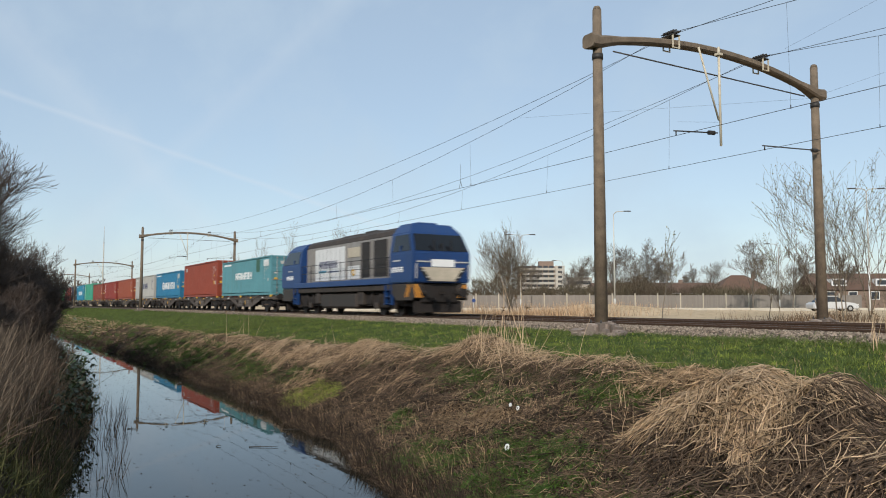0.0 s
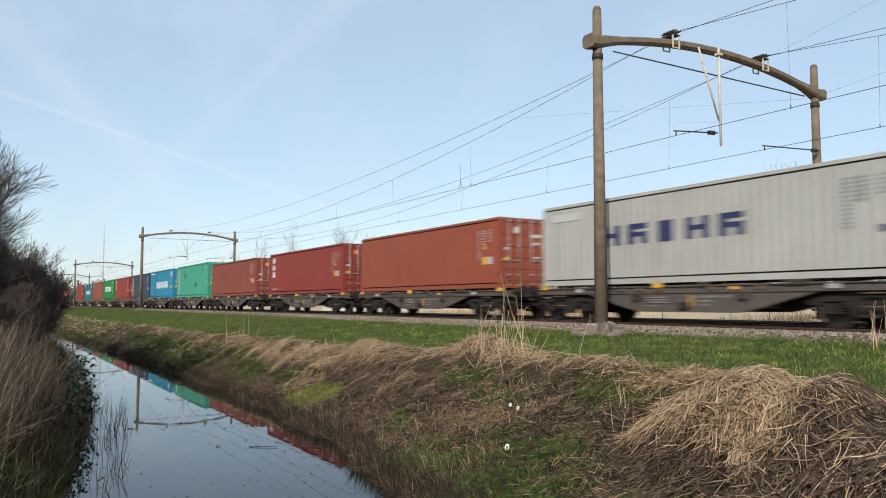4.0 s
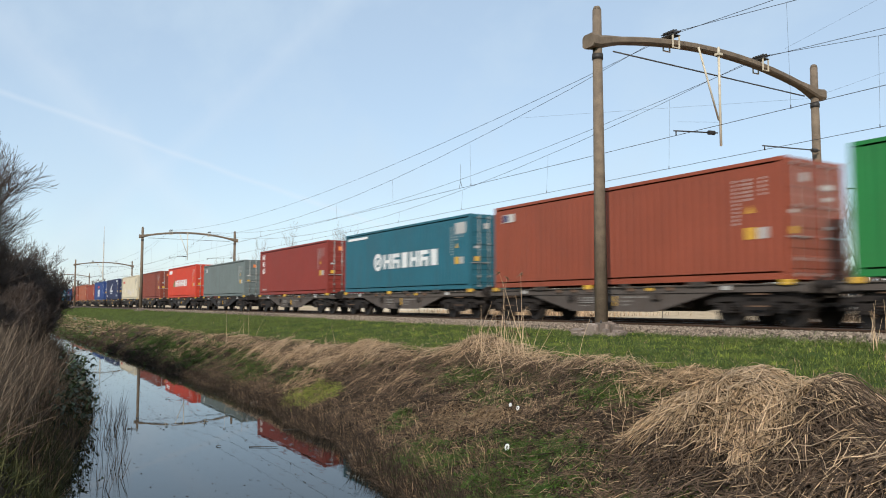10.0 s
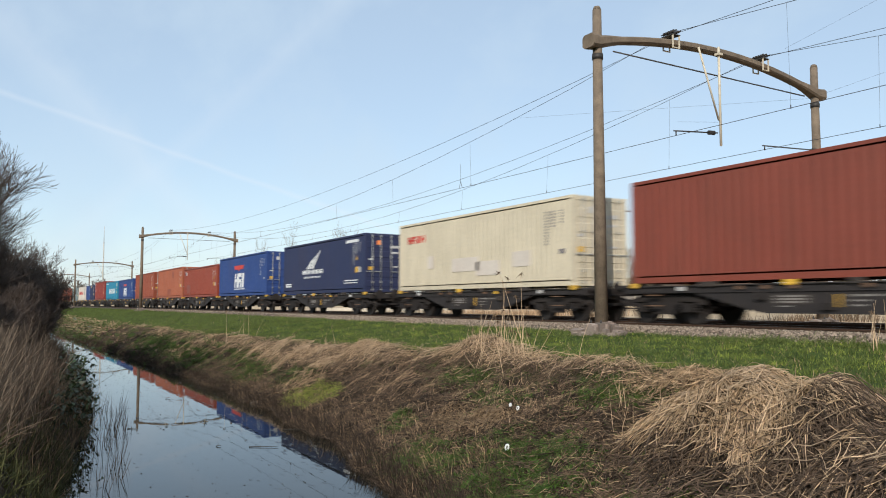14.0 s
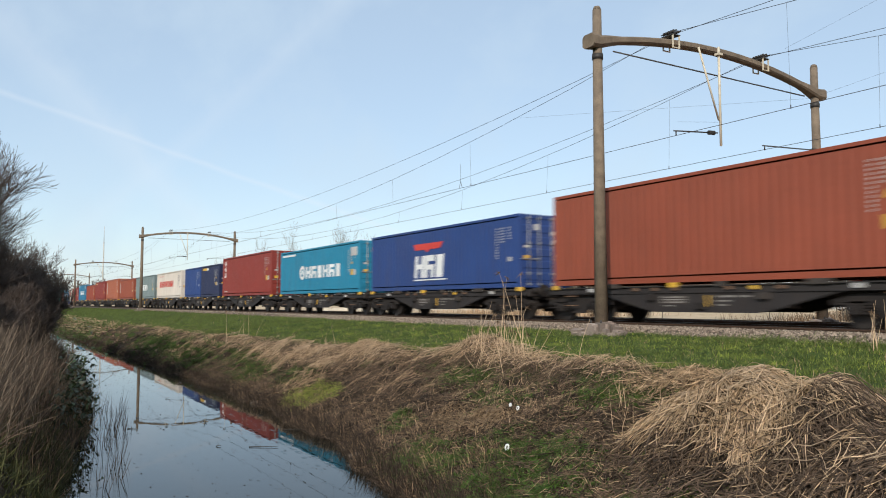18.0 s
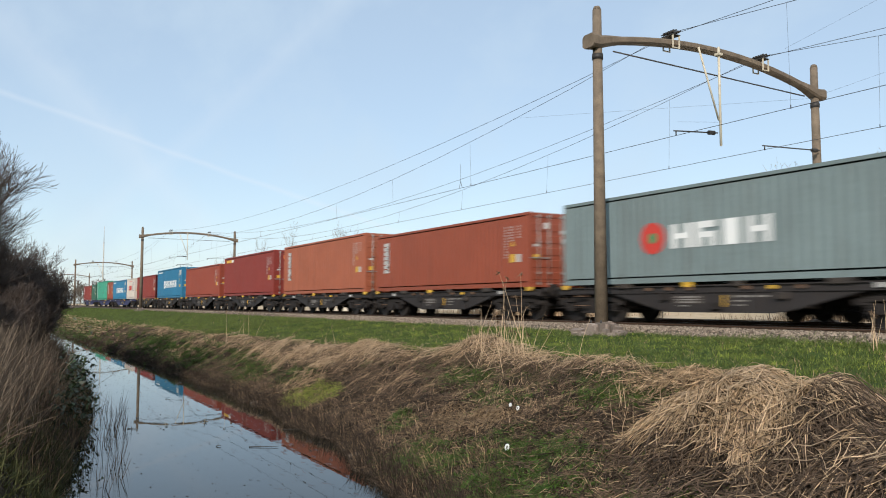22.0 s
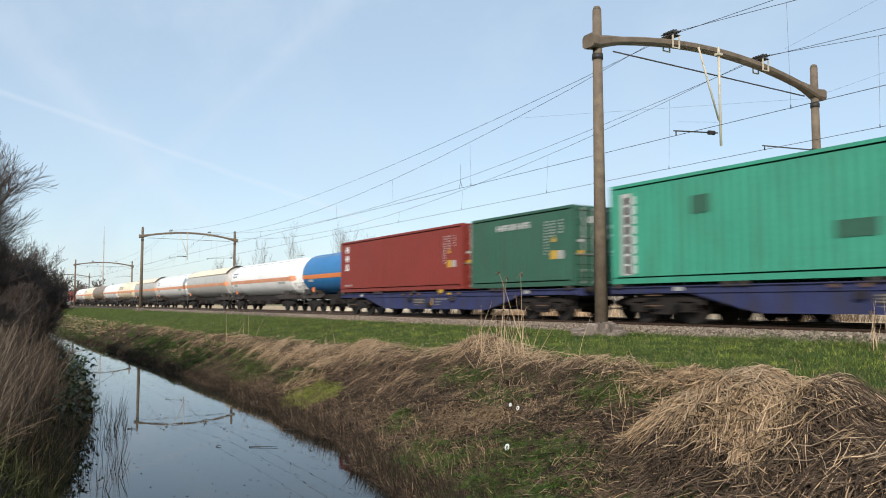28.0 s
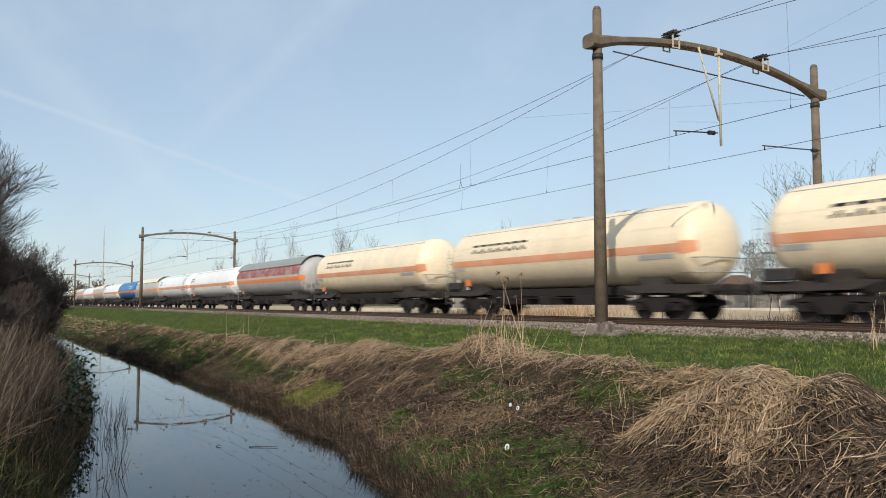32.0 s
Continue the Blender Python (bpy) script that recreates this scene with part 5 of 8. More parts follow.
        c = part("cab", bm, P_BLUE, root, "blue rounded driver's cab")
        return c
    cf = cab(1, 6.35, 4.28, 0.0)
    cr = cab(-1, 5.3, 4.16, 0.35)
    for c, e, nose, x_in in ((cf, 1, 0.0, 6.35), (cr, -1, 0.35, 5.3)):
        # windscreen lies on the sloped front; side windows lie on the sides
        bm = bmesh.new()
        n = Vector((0.90, 0, 0.5 + nose)).normalized() * 0.012
        pts = [(8.70 - 0.02, -1.40, 2.94), (8.70 - 0.02, 1.40, 2.94), (8.24 - nose, 1.27, 3.72), (8.24 - nose, -1.27, 3.72)]
        v = [bm.verts.new((e * (p[0] + n.x), p[1], p[2] + n.z)) for p in pts]
        u = [bm.verts.new((e * (p[0] - 0.02), p[1], p[2])) for p in pts]
        bm.faces.new(v)
        bm.faces.new(u[::-1])
        for q in range(4):
            bm.faces.new((v[q], u[q], u[(q + 1) % 4], v[(q + 1) % 4]))
        part("windscreen", bm, M_GLASS, c, "dark windscreen")
        for s in (-1, 1):
            bm = bmesh.new()
            pts = [(x_in + 0.35, -1.512, 2.95), (8.45, -1.512, 2.95), (8.05 - nose, -1.385, 3.70), (x_in + 0.35, -1.385, 3.70)]
            v = [bm.verts.new((e * p[0], s * -p[1], p[2])) for p in pts]
            u = [bm.verts.new((e * p[0], s * -(p[1] + 0.03), p[2])) for p in pts]
            bm.faces.new(v)
            bm.faces.new(u[::-1])
            for q in range(4):
                bm.faces.new((v[q], u[q], u[(q + 1) % 4], v[(q + 1) % 4]))
            part("side_window", bm, M_GLASS, c, "dark cab side window")
            part("window_pillar", boxes((e * (x_in + 1.15) - 0.04, e * (x_in + 1.15) + 0.04, s * 1.47 - 0.06, s * 1.47 + 0.06, 2.93, 3.2)), P_BLUE, c)
        for sg in (-1, 1):
            bm = bmesh.new()
            v = [bm.verts.new((e * 8.752, sg * y, z)) for y, z in ((0.62, 1.62), (0.80, 1.62), (1.22, 2.12), (1.22, 2.22), (1.02, 2.12))]
            u = [bm.verts.new((e * 8.70, w.co.y, w.co.z)) for w in v]
            bm.faces.new(v)
            bm.faces.new(u[::-1])
            for q in range(5):
                bm.faces.new((v[q], u[q], u[(q + 1) % 5], v[(q + 1) % 5]))
            part("lamp_bracket", bm, M_BLACK, c, "black slanted lamp bracket")
            for yy, zz in ((0.82, 1.76), (1.05, 2.04)):
                bm = bmesh.new()
                tube(bm, (e * 8.75, sg * yy, zz), (e * 8.775, sg * yy, zz), 0.04, sides=10)
                part("headlight", bm, M_GREYMARK, c, "small pale headlight")
            part("grab_rail", boxes((e * 8.74 - 0.02, e * 8.74 + 0.03, sg * 1.38 - 0.015, sg * 1.38 + 0.015, 1.7, 2.35)), M_GREYMARK, c)
            part("wiper", boxes((e * 8.66 - 0.02, e * 8.66 + 0.10, sg * 0.45 - 0.012, sg * 0.45 + 0.012, 2.95, 3.45)), M_BLACK, c)
        part("screen_pillar", boxes((e * 8.60 - 0.05, e * 8.60 + 0.09, -0.03, 0.03, 2.92, 3.3)), M_BLACK, c)
        part("nose_band", boxes((e * 8.735 - 0.012, e * 8.735 + 0.012, -1.36, 1.36, 2.42, 2.48)), M_GREYMARK, c, "pale band on the nose")
        bm = bmesh.new()
        v = [bm.verts.new((e * 8.735, y, z)) for y, z in ((-0.72, 1.58), (0.72, 1.58), (1.22, 2.20), (-1.22, 2.20))]
        u = [bm.verts.new((e * 8.68, w.co.y, w.co.z)) for w in v]
        bm.faces.new(v)
        bm.faces.new(u[::-1])
        for q in range(4):
            bm.faces.new((v[q], u[q], u[(q + 1) % 4], v[(q + 1) % 4]))
        part("nose_panel", bm, P_CREAM, c, "cream nose panel")
        part("name_board", boxes((e * 8.735 - 0.012, e * 8.735 + 0.014, -0.60, 0.60, 2.23, 2.56)), M_WHITE, c, "white board of small writing")
        mark_row(c, "side_block", min(e * 6.55, e * 7.75), max(e * 6.55, e * 7.75), 2.0, 2.24, 5, M_WHITE, "white block shape", 0.18, y=-1.503)
        part("number_bar", boxes((e * 7.1 - 0.35, e * 7.1 + 0.35, -1.51, -1.5, 2.5, 2.56)), M_GREYMARK, c)
    # engine hood
    bm = bmesh.new()
    prof = [(-1.10, 1.78), (-1.10, 3.78), (-1.0, 4.04), (-0.72, 4.20), (0.72, 4.20), (1.0, 4.04), (1.10, 3.78), (1.10, 1.78)]
    a = [bm.verts.new((-5.3, y, z)) for y, z in prof]
    b = [bm.verts.new((6.36, y, z)) for y, z in prof]
    bm.faces.new(a[::-1])
    bm.faces.new(b)
    for q in range(8):
        bm.faces.new((a[q], b[q], b[(q + 1) % 8], a[(q + 1) % 8]))
    hood = part("engine_hood", bm, P_SILVER, root, "silver engine hood")
    for s in (-1, 1):
        bm = bmesh.new()
        prof = [(s * 1.115, 3.82), (s * 1.012, 4.05), (s * 0.73, 4.212), (s * 0.70, 4.17), (s * 0.97, 4.01), (s * 1.08, 3.80)]
        a = [bm.verts.new((-5.25, y, z)) for y, z in prof]
        b = [bm.verts.new((6.3, y, z)) for y, z in prof]
        bm.faces.new(a[::-1])
        bm.faces.new(b)
        for q in range(6):
            bm.faces.new((a[q], b[q], b[(q + 1) % 6], a[(q + 1) % 6]))
        part("roof_slope", bm, M_UNDER, hood, "dark grey sloping roof edge")
    part("hood_roof", boxes((-5.2, 6.3, -0.60, 0.60, 4.2, 4.25), (-1.5, 1.0, -0.4, 0.4, 4.25, 4.34), soft=0.02), M_UNDER, root, "grey roof")
    part("cab_roof_unit", boxes((6.7, 7.35, -0.55, 0.55, 4.22, 4.36), soft=0.05), P_BLUE, root, "low blue unit on the cab roof")
    part("exhaust_box", boxes((1.2, 2.6, -0.35, 0.35, 4.25, 4.40), soft=0.03), M_DARK_STEEL, root)
    for s in (-1, 1):
        y = s * 1.115
        part("banner_panel", boxes((-3.9, 0.35, y - 0.014, y + 0.014, 1.86, 3.66), soft=0.008), P_PALE, hood, "pale panel with blue and turquoise bars")
        for k in range(6):
            part("panel_joint", boxes((-3.3 + 0.6 * k - 0.008, -3.3 + 0.6 * k + 0.008, y - 0.017, y + 0.017, 1.9, 3.62)), M_UNDER, hood)
        mark_row(hood, "banner_block", -3.3, -0.6, 2.55, 2.95, 10, M_NAVY, "dark blue block shape", 0.25, y=y + s * 0.018, holes=True)
        part("banner_bar", boxes((-3.35, -2.2, y - 0.02, y + 0.02, 2.30, 2.42)), PAINT["turquoise"], hood, "turquoise bar")
        part("banner_bar", boxes((-1.9, -0.5, y - 0.02, y + 0.02, 2.30, 2.38)), PAINT["royal"], hood, "blue bar")
        part("hood_door", boxes((0.75, 2.25, y - 0.014, y + 0.014, 3.0, 3.52), soft=0.01), P_CREAM, hood, "cream panel")
        part("hood_door", boxes((0.75, 2.25, y - 0.014, y + 0.014, 1.86, 2.55), soft=0.01), P_PALE, hood)
        disc(hood, "panel_emblem", 1.5, 2.2, 0.2, M_YELLOW, y=y + s * 0.02, inner=0.1)
        for x0, x1 in ((2.5, 3.45), (3.95, 5.35)):
            g = part("grille", boxes((x0, x1, y - 0.02, y + 0.008, 1.9, 3.7)), M_GRILLE, hood, "dark ventilation grille")
            part("grille_louvres", slatted(x0, x1, y + s * 0.01, 1.9, 3.7, 18), M_GRILLE, g)
        for k in range(4):
            x = 5.5 + 0.22 * k
            part("hood_rib", boxes((x, x + 0.09, y - 0.03, y + 0.03, 1.86, 3.74)), P_SILVER, hood)
        for x in (-5.0, -4.5, -4.1, 0.55, 2.38, 3.7):
            part("hood_rib", boxes((x - 0.03, x + 0.03, y - 0.03, y + 0.03, 1.86, 3.74)), P_SILVER, hood)
        # handrail with posts along the walkway
        bm = bmesh.new()
        for z in (2.30, 2.75):
            tube(bm, (-5.2, s * 1.47, z), (6.3, s * 1.47, z), 0.018, sides=6)
        for k in range(9):
            x = -5.1 + k * 1.41
            tube(bm, (x, s * 1.47, 1.78), (x, s * 1.47, 2.76), 0.018, sides=6)
        part("handrail", bm, M_BLACK, root, "black tubular handrail")
    part("fuel_tank", boxes((-2.6, 2.3, -1.32, 1.32, 0.30, 1.17), soft=0.12), P_SKIRT, root, "grey-brown fuel tank")
    part("tank_mark", boxes((-1.4, -0.9, -1.31, -1.302, 0.62, 1.0)), M_YELLOW, root, "faded yellow mark")
    part("frame_belly", boxes((-7.9, 7.9, -1.1, 1.1, 0.45, 1.2)), M_BOGIE, root, "grimy frame belly")
    for x0, x1, z0 in ((2.45, 3.15, 0.5), (-3.3, -2.7, 0.55)):
        part("equipment_box", boxes((x0, x1, -1.34, 1.34, z0, 1.17), soft=0.04), M_UNDER, root, "grimy equipment box")
    for e in (-1, 1):
        for s in (-1, 1):
            part("sand_box", boxes((e * 7.35 - 0.32, e * 7.35 + 0.32, s * 1.22 - 0.16, s * 1.22 + 0.16, 0.62, 1.18), soft=0.05), M_BOGIE, root)
    for e in (-1, 1):
        bg = bogie(root, e * 5.3)
        for s in (-1.12, 1.12):
            part("bogie_side", boxes((-2.15, 2.15, s - 0.07, s + 0.07, 0.52, 0.98), (-0.5, 0.5, s - 0.09, s + 0.09, 0.36, 1.1), soft=0.05), M_BOGIE, bg)
        for k in (-1.35, -0.45, 0.45, 1.35):
            bm = bmesh.new()
            tube(bm, (k, -1.14, 0.5), (k, -1.14, 1.1), 0.12, sides=10)
            part("coil_spring", bm, M_BOGIE, bg)
        part("axle_box", boxes((-1.1, -0.7, -1.25, -1.1, 0.32, 0.62), (0.7, 1.1, -1.25, -1.1, 0.32, 0.62), soft=0.03), M_UNDER, bg)
    for e in (-1, 1):
        bm = bmesh.new()
        for k in range(3):
            box(bm, e * 6.2 - 0.28, e * 6.2 + 0.28, -1.52, -1.30, 0.55 + 0.32 * k, 0.58 + 0.32 * k)
        box(bm, e * 6.2 - 0.30, e * 6.2 - 0.27, -1.52, -1.32, 0.5, 1.5)
        box(bm, e * 6.2 + 0.27, e * 6.2 + 0.30, -1.52, -1.32, 0.5, 1.5)
        part("steps", bm, P_BLUE, root, "blue cab steps")
    return root


place_a(diesel(), -38.32)


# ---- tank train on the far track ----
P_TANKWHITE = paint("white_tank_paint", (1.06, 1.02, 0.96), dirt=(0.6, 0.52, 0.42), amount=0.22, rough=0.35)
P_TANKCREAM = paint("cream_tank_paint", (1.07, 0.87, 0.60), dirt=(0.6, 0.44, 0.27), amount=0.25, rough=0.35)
P_TANKGREY = paint("grimy_grey_tank_paint", (0.58, 0.55, 0.50), dirt=(0.33, 0.27, 0.21), amount=0.4, rough=0.45)
P_TANKBLUE = paint("blue_tank_paint", (0.03, 0.20, 0.46), dirt=(0.03, 0.06, 0.1), amount=0.2, rough=0.35)
P_TANKBROWN = paint("brownish_tank_paint", (0.30, 0.22, 0.16), amount=0.4, rough=0.5)
P_SHIELD = paint("grey_sun_shield", (0.36, 0.35, 0.32), dirt=(0.2, 0.18, 0.15), amount=0.4, rough=0.5)
P_RUSTPINK = mat("peeling_pink_red_paint", (0.34, 0.10, 0.085), 0.6, var=0.2, scale=1.5, dirt=(0.46, 0.42, 0.38), dirt_amount=1.0, dirt_scale=1.3, bump=0.1)
M_SALMON = mat("faded_salmon_band", (0.78, 0.33, 0.17), 0.5, var=0.12, scale=0.8, bump=0.02, dirt=(0.75, 0.6, 0.5), dirt_amount=0.4)


def tank_wagon(body, label, shield=None, band=M_SALMON, red_top=False, name_shapes=None, hl=8.35):
    root = thing("tank_wagon", label, "tank wagon", "wagons of the tank train")
    R, zc = 1.49, 2.73
    bm = bmesh.new()
    prof = [(-hl - 0.62, 0.0), (-hl - 0.60, 0.35), (-hl - 0.50, 0.75), (-hl - 0.33, 1.12), (-hl - 0.10, 1.37), (-hl + 0.12, R - 0.02), (-hl + 0.3, R)]
    full = prof + [(x, R) for x in (-5.5, -2.8, 0, 2.8, 5.5)] + [(-x, r) for x, r in prof[::-1]]
    lathe_x(bm, full, 40, 0, zc)
    barrel = part("tank_barrel", bm, body, root)
    for x in (-4.2, 0.0, 4.2):
        bm = bmesh.new()
        lathe_x(bm, [(x - 0.03, R), (x - 0.03, R + 0.006), (x + 0.03, R + 0.006), (x + 0.03, R)], 40, 0, zc)
        part("weld_seam", bm, body, barrel)
    def arc_sheet(a0, a1, r, x0, x1, n=10, thick=0.02):
        bm = bmesh.new()
        rows = []
        for k in range(n + 1):
            a = a0 + (a1 - a0) * k / n
            y, z = -math.sin(a), math.cos(a)
            rows.append([bm.verts.new((x, q * y, zc + q * z)) for x, q in ((x0, r), (x1, r), (x1, r + thick), (x0, r + thick))])
        for a, b in zip(rows, rows[1:]):
            for q in range(4):
                bm.faces.new((a[q], a[(q + 1) % 4], b[(q + 1) % 4], b[q])).smooth = False
        bm.faces.new(rows[0][::-1])
        bm.faces.new(rows[-1])
        return bm
    if band:
        for s in (-1, 1):
            part("orange_band", arc_sheet(s * radians(93), s * radians(104.5), R + 0.001, -hl + 0.2, hl - 0.2, 5, 0.006), band, barrel, "orange band round the tank")
        for e in (-1, 1):
            bm = bmesh.new()
            lathe_x(bm, [(e * (hl - 0.2), R + 0.001), (e * (hl - 0.12), R - 0.02 + 0.012), (e * (hl + 0.10), 1.382), (e * (hl + 0.33), 1.132)], 40, 0, zc)
            keep = [f for f in bm.faces if not (zc - 0.36 < f.calc_center_median().z < zc - 0.05)]
            bmesh.ops.delete(bm, geom=keep, context="FACES")
            if bm.faces:
                part("orange_band", bm, band, barrel, "orange band round the tank end")
            else:
                bm.free()
    if shield:
        part("sun_shield", arc_sheet(radians(-58), radians(58), R + 0.07, -hl - 0.05, hl + 0.05, 18, 0.02), shield, root, "curved sheet-metal sun shield")
        for e in (-1, 1):
            part("shield_rim", arc_sheet(radians(-58), radians(58), R + 0.06, e * (hl + 0.05) - 0.03, e * (hl + 0.05) + 0.03, 18, 0.05), M_DARK_STEEL, root, "dark rim of the sun shield")
    if red_top:
        for s in (-1, 1):
            part("peeling_strip", arc_sheet(s * radians(58), s * radians(86), R + 0.001, -hl + 0.1, hl - 0.1, 8, 0.008), P_RUSTPINK, barrel, "peeling pink-red paint")
    part("roof_line", arc_sheet(radians(34), radians(35), R + 0.001, -hl + 0.3, hl - 0.3, 1, 0.02), M_GREYMARK, barrel, "thin grey seam line")
    for x in (-0.6, 0.6):
        bm = bmesh.new()
        tube(bm, (x, 0, zc + R - 0.05), (x, 0, zc + R + 0.05), 0.22, sides=14)
        part("manhole", bm, M_STEEL, root)
    if name_shapes:
        mat_, x0, x1, n = name_shapes
        step = (x1 - x0) / n
        for k in range(n):
            bm = bmesh.new()
            for a0, a1, f0, f1 in ((64, 81, 0.0, 0.28), (64, 81, 0.55, 0.82), (64, 68, 0.28, 0.55), (73, 77, 0.28, 0.55)):
                p = [(x0 + step * (k + f), a) for f, a in ((f0, a0), (f1, a0), (f1, a1), (f0, a1))]
                v = [bm.verts.new((x, -(R + 0.008) * math.sin(radians(a)), zc + (R + 0.008) * math.cos(radians(a)))) for x, a in p]
                bm.faces.new(v)
            part("name_block", bm, mat_, barrel, "block shape of a word")
    for x0, w in ((5.4, 1.6), (-7.2, 0.9)):
        bm = arc_sheet(radians(106), radians(113), R + 0.002, x0, x0 + w, 2, 0.006)
        part("data_panel", bm, M_GREYMARK, barrel, "grey panel of small writing")
    part("hazard_plate", boxes((-6.0, -5.6, -1.56, -1.52, 1.42, 1.72)), M_ORANGE, root, "orange plate")
    part("hazard_plate", boxes((-7.45, -7.15, -1.40, -1.36, 1.35, 1.62)), M_REDMARK, root, "red plate")
    # saddles and stub frame
    for e in (-1, 1):
        for s in (-1, 1):
            bm = bmesh.new()
            slab(bm, [(e * (hl + 0.65), 1.02), (e * (hl + 0.65), 1.24), (e * 4.2, 1.24), (e * 4.6, 1.10), (e * 5.2, 0.96), (e * (hl + 0.15), 0.94)], s * 1.20 - 0.06, s * 1.20 + 0.06)
            part("stub_sill", bm, M_UNDER, root)
        part("saddle", boxes((e * (hl - 1.75) - 0.55, e * (hl - 1.75) + 0.55, -1.15, 1.15, 1.0, 1.55)), M_UNDER, root)
        part("headstock", boxes((e * (hl + 0.65) - 0.08, e * (hl + 0.65) + 0.08, -1.28, 1.28, 0.88, 1.22), soft=0.02), M_UNDER, root)
        buffers(root, e * (hl + 0.70), e)
        bogie(root, e * (hl - 1.6))
        bm = bmesh.new()
        x = e * (hl + 0.63)
        for y in (-1.2, -0.7, 0.7, 1.2):
            tube(bm, (x, y, 1.2), (x, y, 2.15), 0.022, sides=6)
        for z in (1.65, 2.15):
            tube(bm, (x, -1.2, z), (x, 1.2, z), 0.022, sides=6)
            tube(bm, (x, -1.2, z), (x - e * 0.9, -1.2, z), 0.022, sides=6)
        part("end_railing", bm, M_STEEL, root, "tubular end railing")
        part("end_platform", boxes((min(x, x - e * 0.9), max(x, x - e * 0.9), -1.25, 1.25, 1.20, 1.24)), M_UNDER, root)
    bm = bmesh.new()
    for y in (-1.34, -0.98):
        tube(bm, (-8.2, y, 0.5), (-8.2, y * 0.9, 3.3), 0.02, sides=6)
    for k in range(8):
        tube(bm, (-8.2, -1.34 + 0.02 * k, 0.6 + 0.33 * k), (-8.2, -0.98 + 0.02 * k, 0.6 + 0.33 * k), 0.014, sides=5)
    part("ladder", bm, M_STEEL, root)
    part("valve_box", boxes((-7.9, -6.9, -1.42, -1.05, 1.26, 1.62), soft=0.03), M_DARK_STEEL, root, "dark valve cabinet")
    part("under_pipe", boxes((-4.2, 4.2, -0.12, 0.12, 1.02, 1.16)), body, root, "pipe under the tank")
    part("underframe", boxes((-hl - 0.55, hl + 0.55, -0.55, 0.55, 0.90, 1.22)), M_BOGIE, root, "dark grimy underframe")
    for x0, x1 in ((-3.9, -3.1), (-0.9, -0.3), (1.4, 2.4)):
        part("equipment_box", boxes((x0, x1, -1.05, 1.05, 0.52, 0.9), soft=0.03), M_BOGIE, root, "dark equipment under the tank")
    part("brake_rigging", boxes((-3.6, -2.6, -0.5, 0.5, 0.55, 0.85), (1.2, 2.6, -0.6, -0.2, 0.6, 0.9), (-4.5, 4.5, -0.9, -0.86, 0.78, 0.84), soft=0.02), M_BOGIE, root)
    return root


def place_b(ob, x, z=0.0):
    ob.matrix_basis = pose(x, TRACK_B, z)
    MOVING.append((ob, x, SPEED_B, TRACK_B, z))


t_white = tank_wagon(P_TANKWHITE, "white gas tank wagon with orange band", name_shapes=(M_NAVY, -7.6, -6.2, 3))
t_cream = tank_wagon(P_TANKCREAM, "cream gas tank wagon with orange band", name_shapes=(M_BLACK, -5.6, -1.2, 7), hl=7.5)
t_shield = tank_wagon(P_TANKGREY, "pale grey tank wagon with cream sun shield", shield=P_TANKCREAM)
t_peel = tank_wagon(P_TANKGREY, "grimy grey tank wagon with sun shield and peeling red paint", shield=P_SHIELD, red_top=True, band=M_ORANGE)
t_blue = tank_wagon(P_TANKBLUE, "blue gas tank wagon with orange band", band=M_ORANGE, name_shapes=(M_WHITE, 3.2, 6.4, 4))
t_brown = tank_wagon(P_TANKBROWN, "brownish grimy tank wagon", band=None)
B0 = -SPEED_B * 30
ORDER = [t_white, t_cream, t_brown, t_white, t_cream, t_shield, t_white, t_shield, t_white, t_blue, t_shield, t_white, t_white, t_peel, t_cream, t_cream, t_cream, t_white]
JOINTS = [-268.60, -250.13, -231.66, -213.19, -194.72, -176.24, -157.77, -139.30, -120.83, -101.50, -82.20, -63.80, -45.2, -26.85, -6.85, 11.65, 30.20, 48.40, 66.80]
done = set()
for k, proto in enumerate(ORDER):
    mid = (JOINTS[k] + JOINTS[k + 1]) / 2 + B0
    if proto.name in done:
        place_b(copy_thing(proto, pose(mid, TRACK_B, 0)), mid)
    else:
        done.add(proto.name)
        place_b(proto, mid)


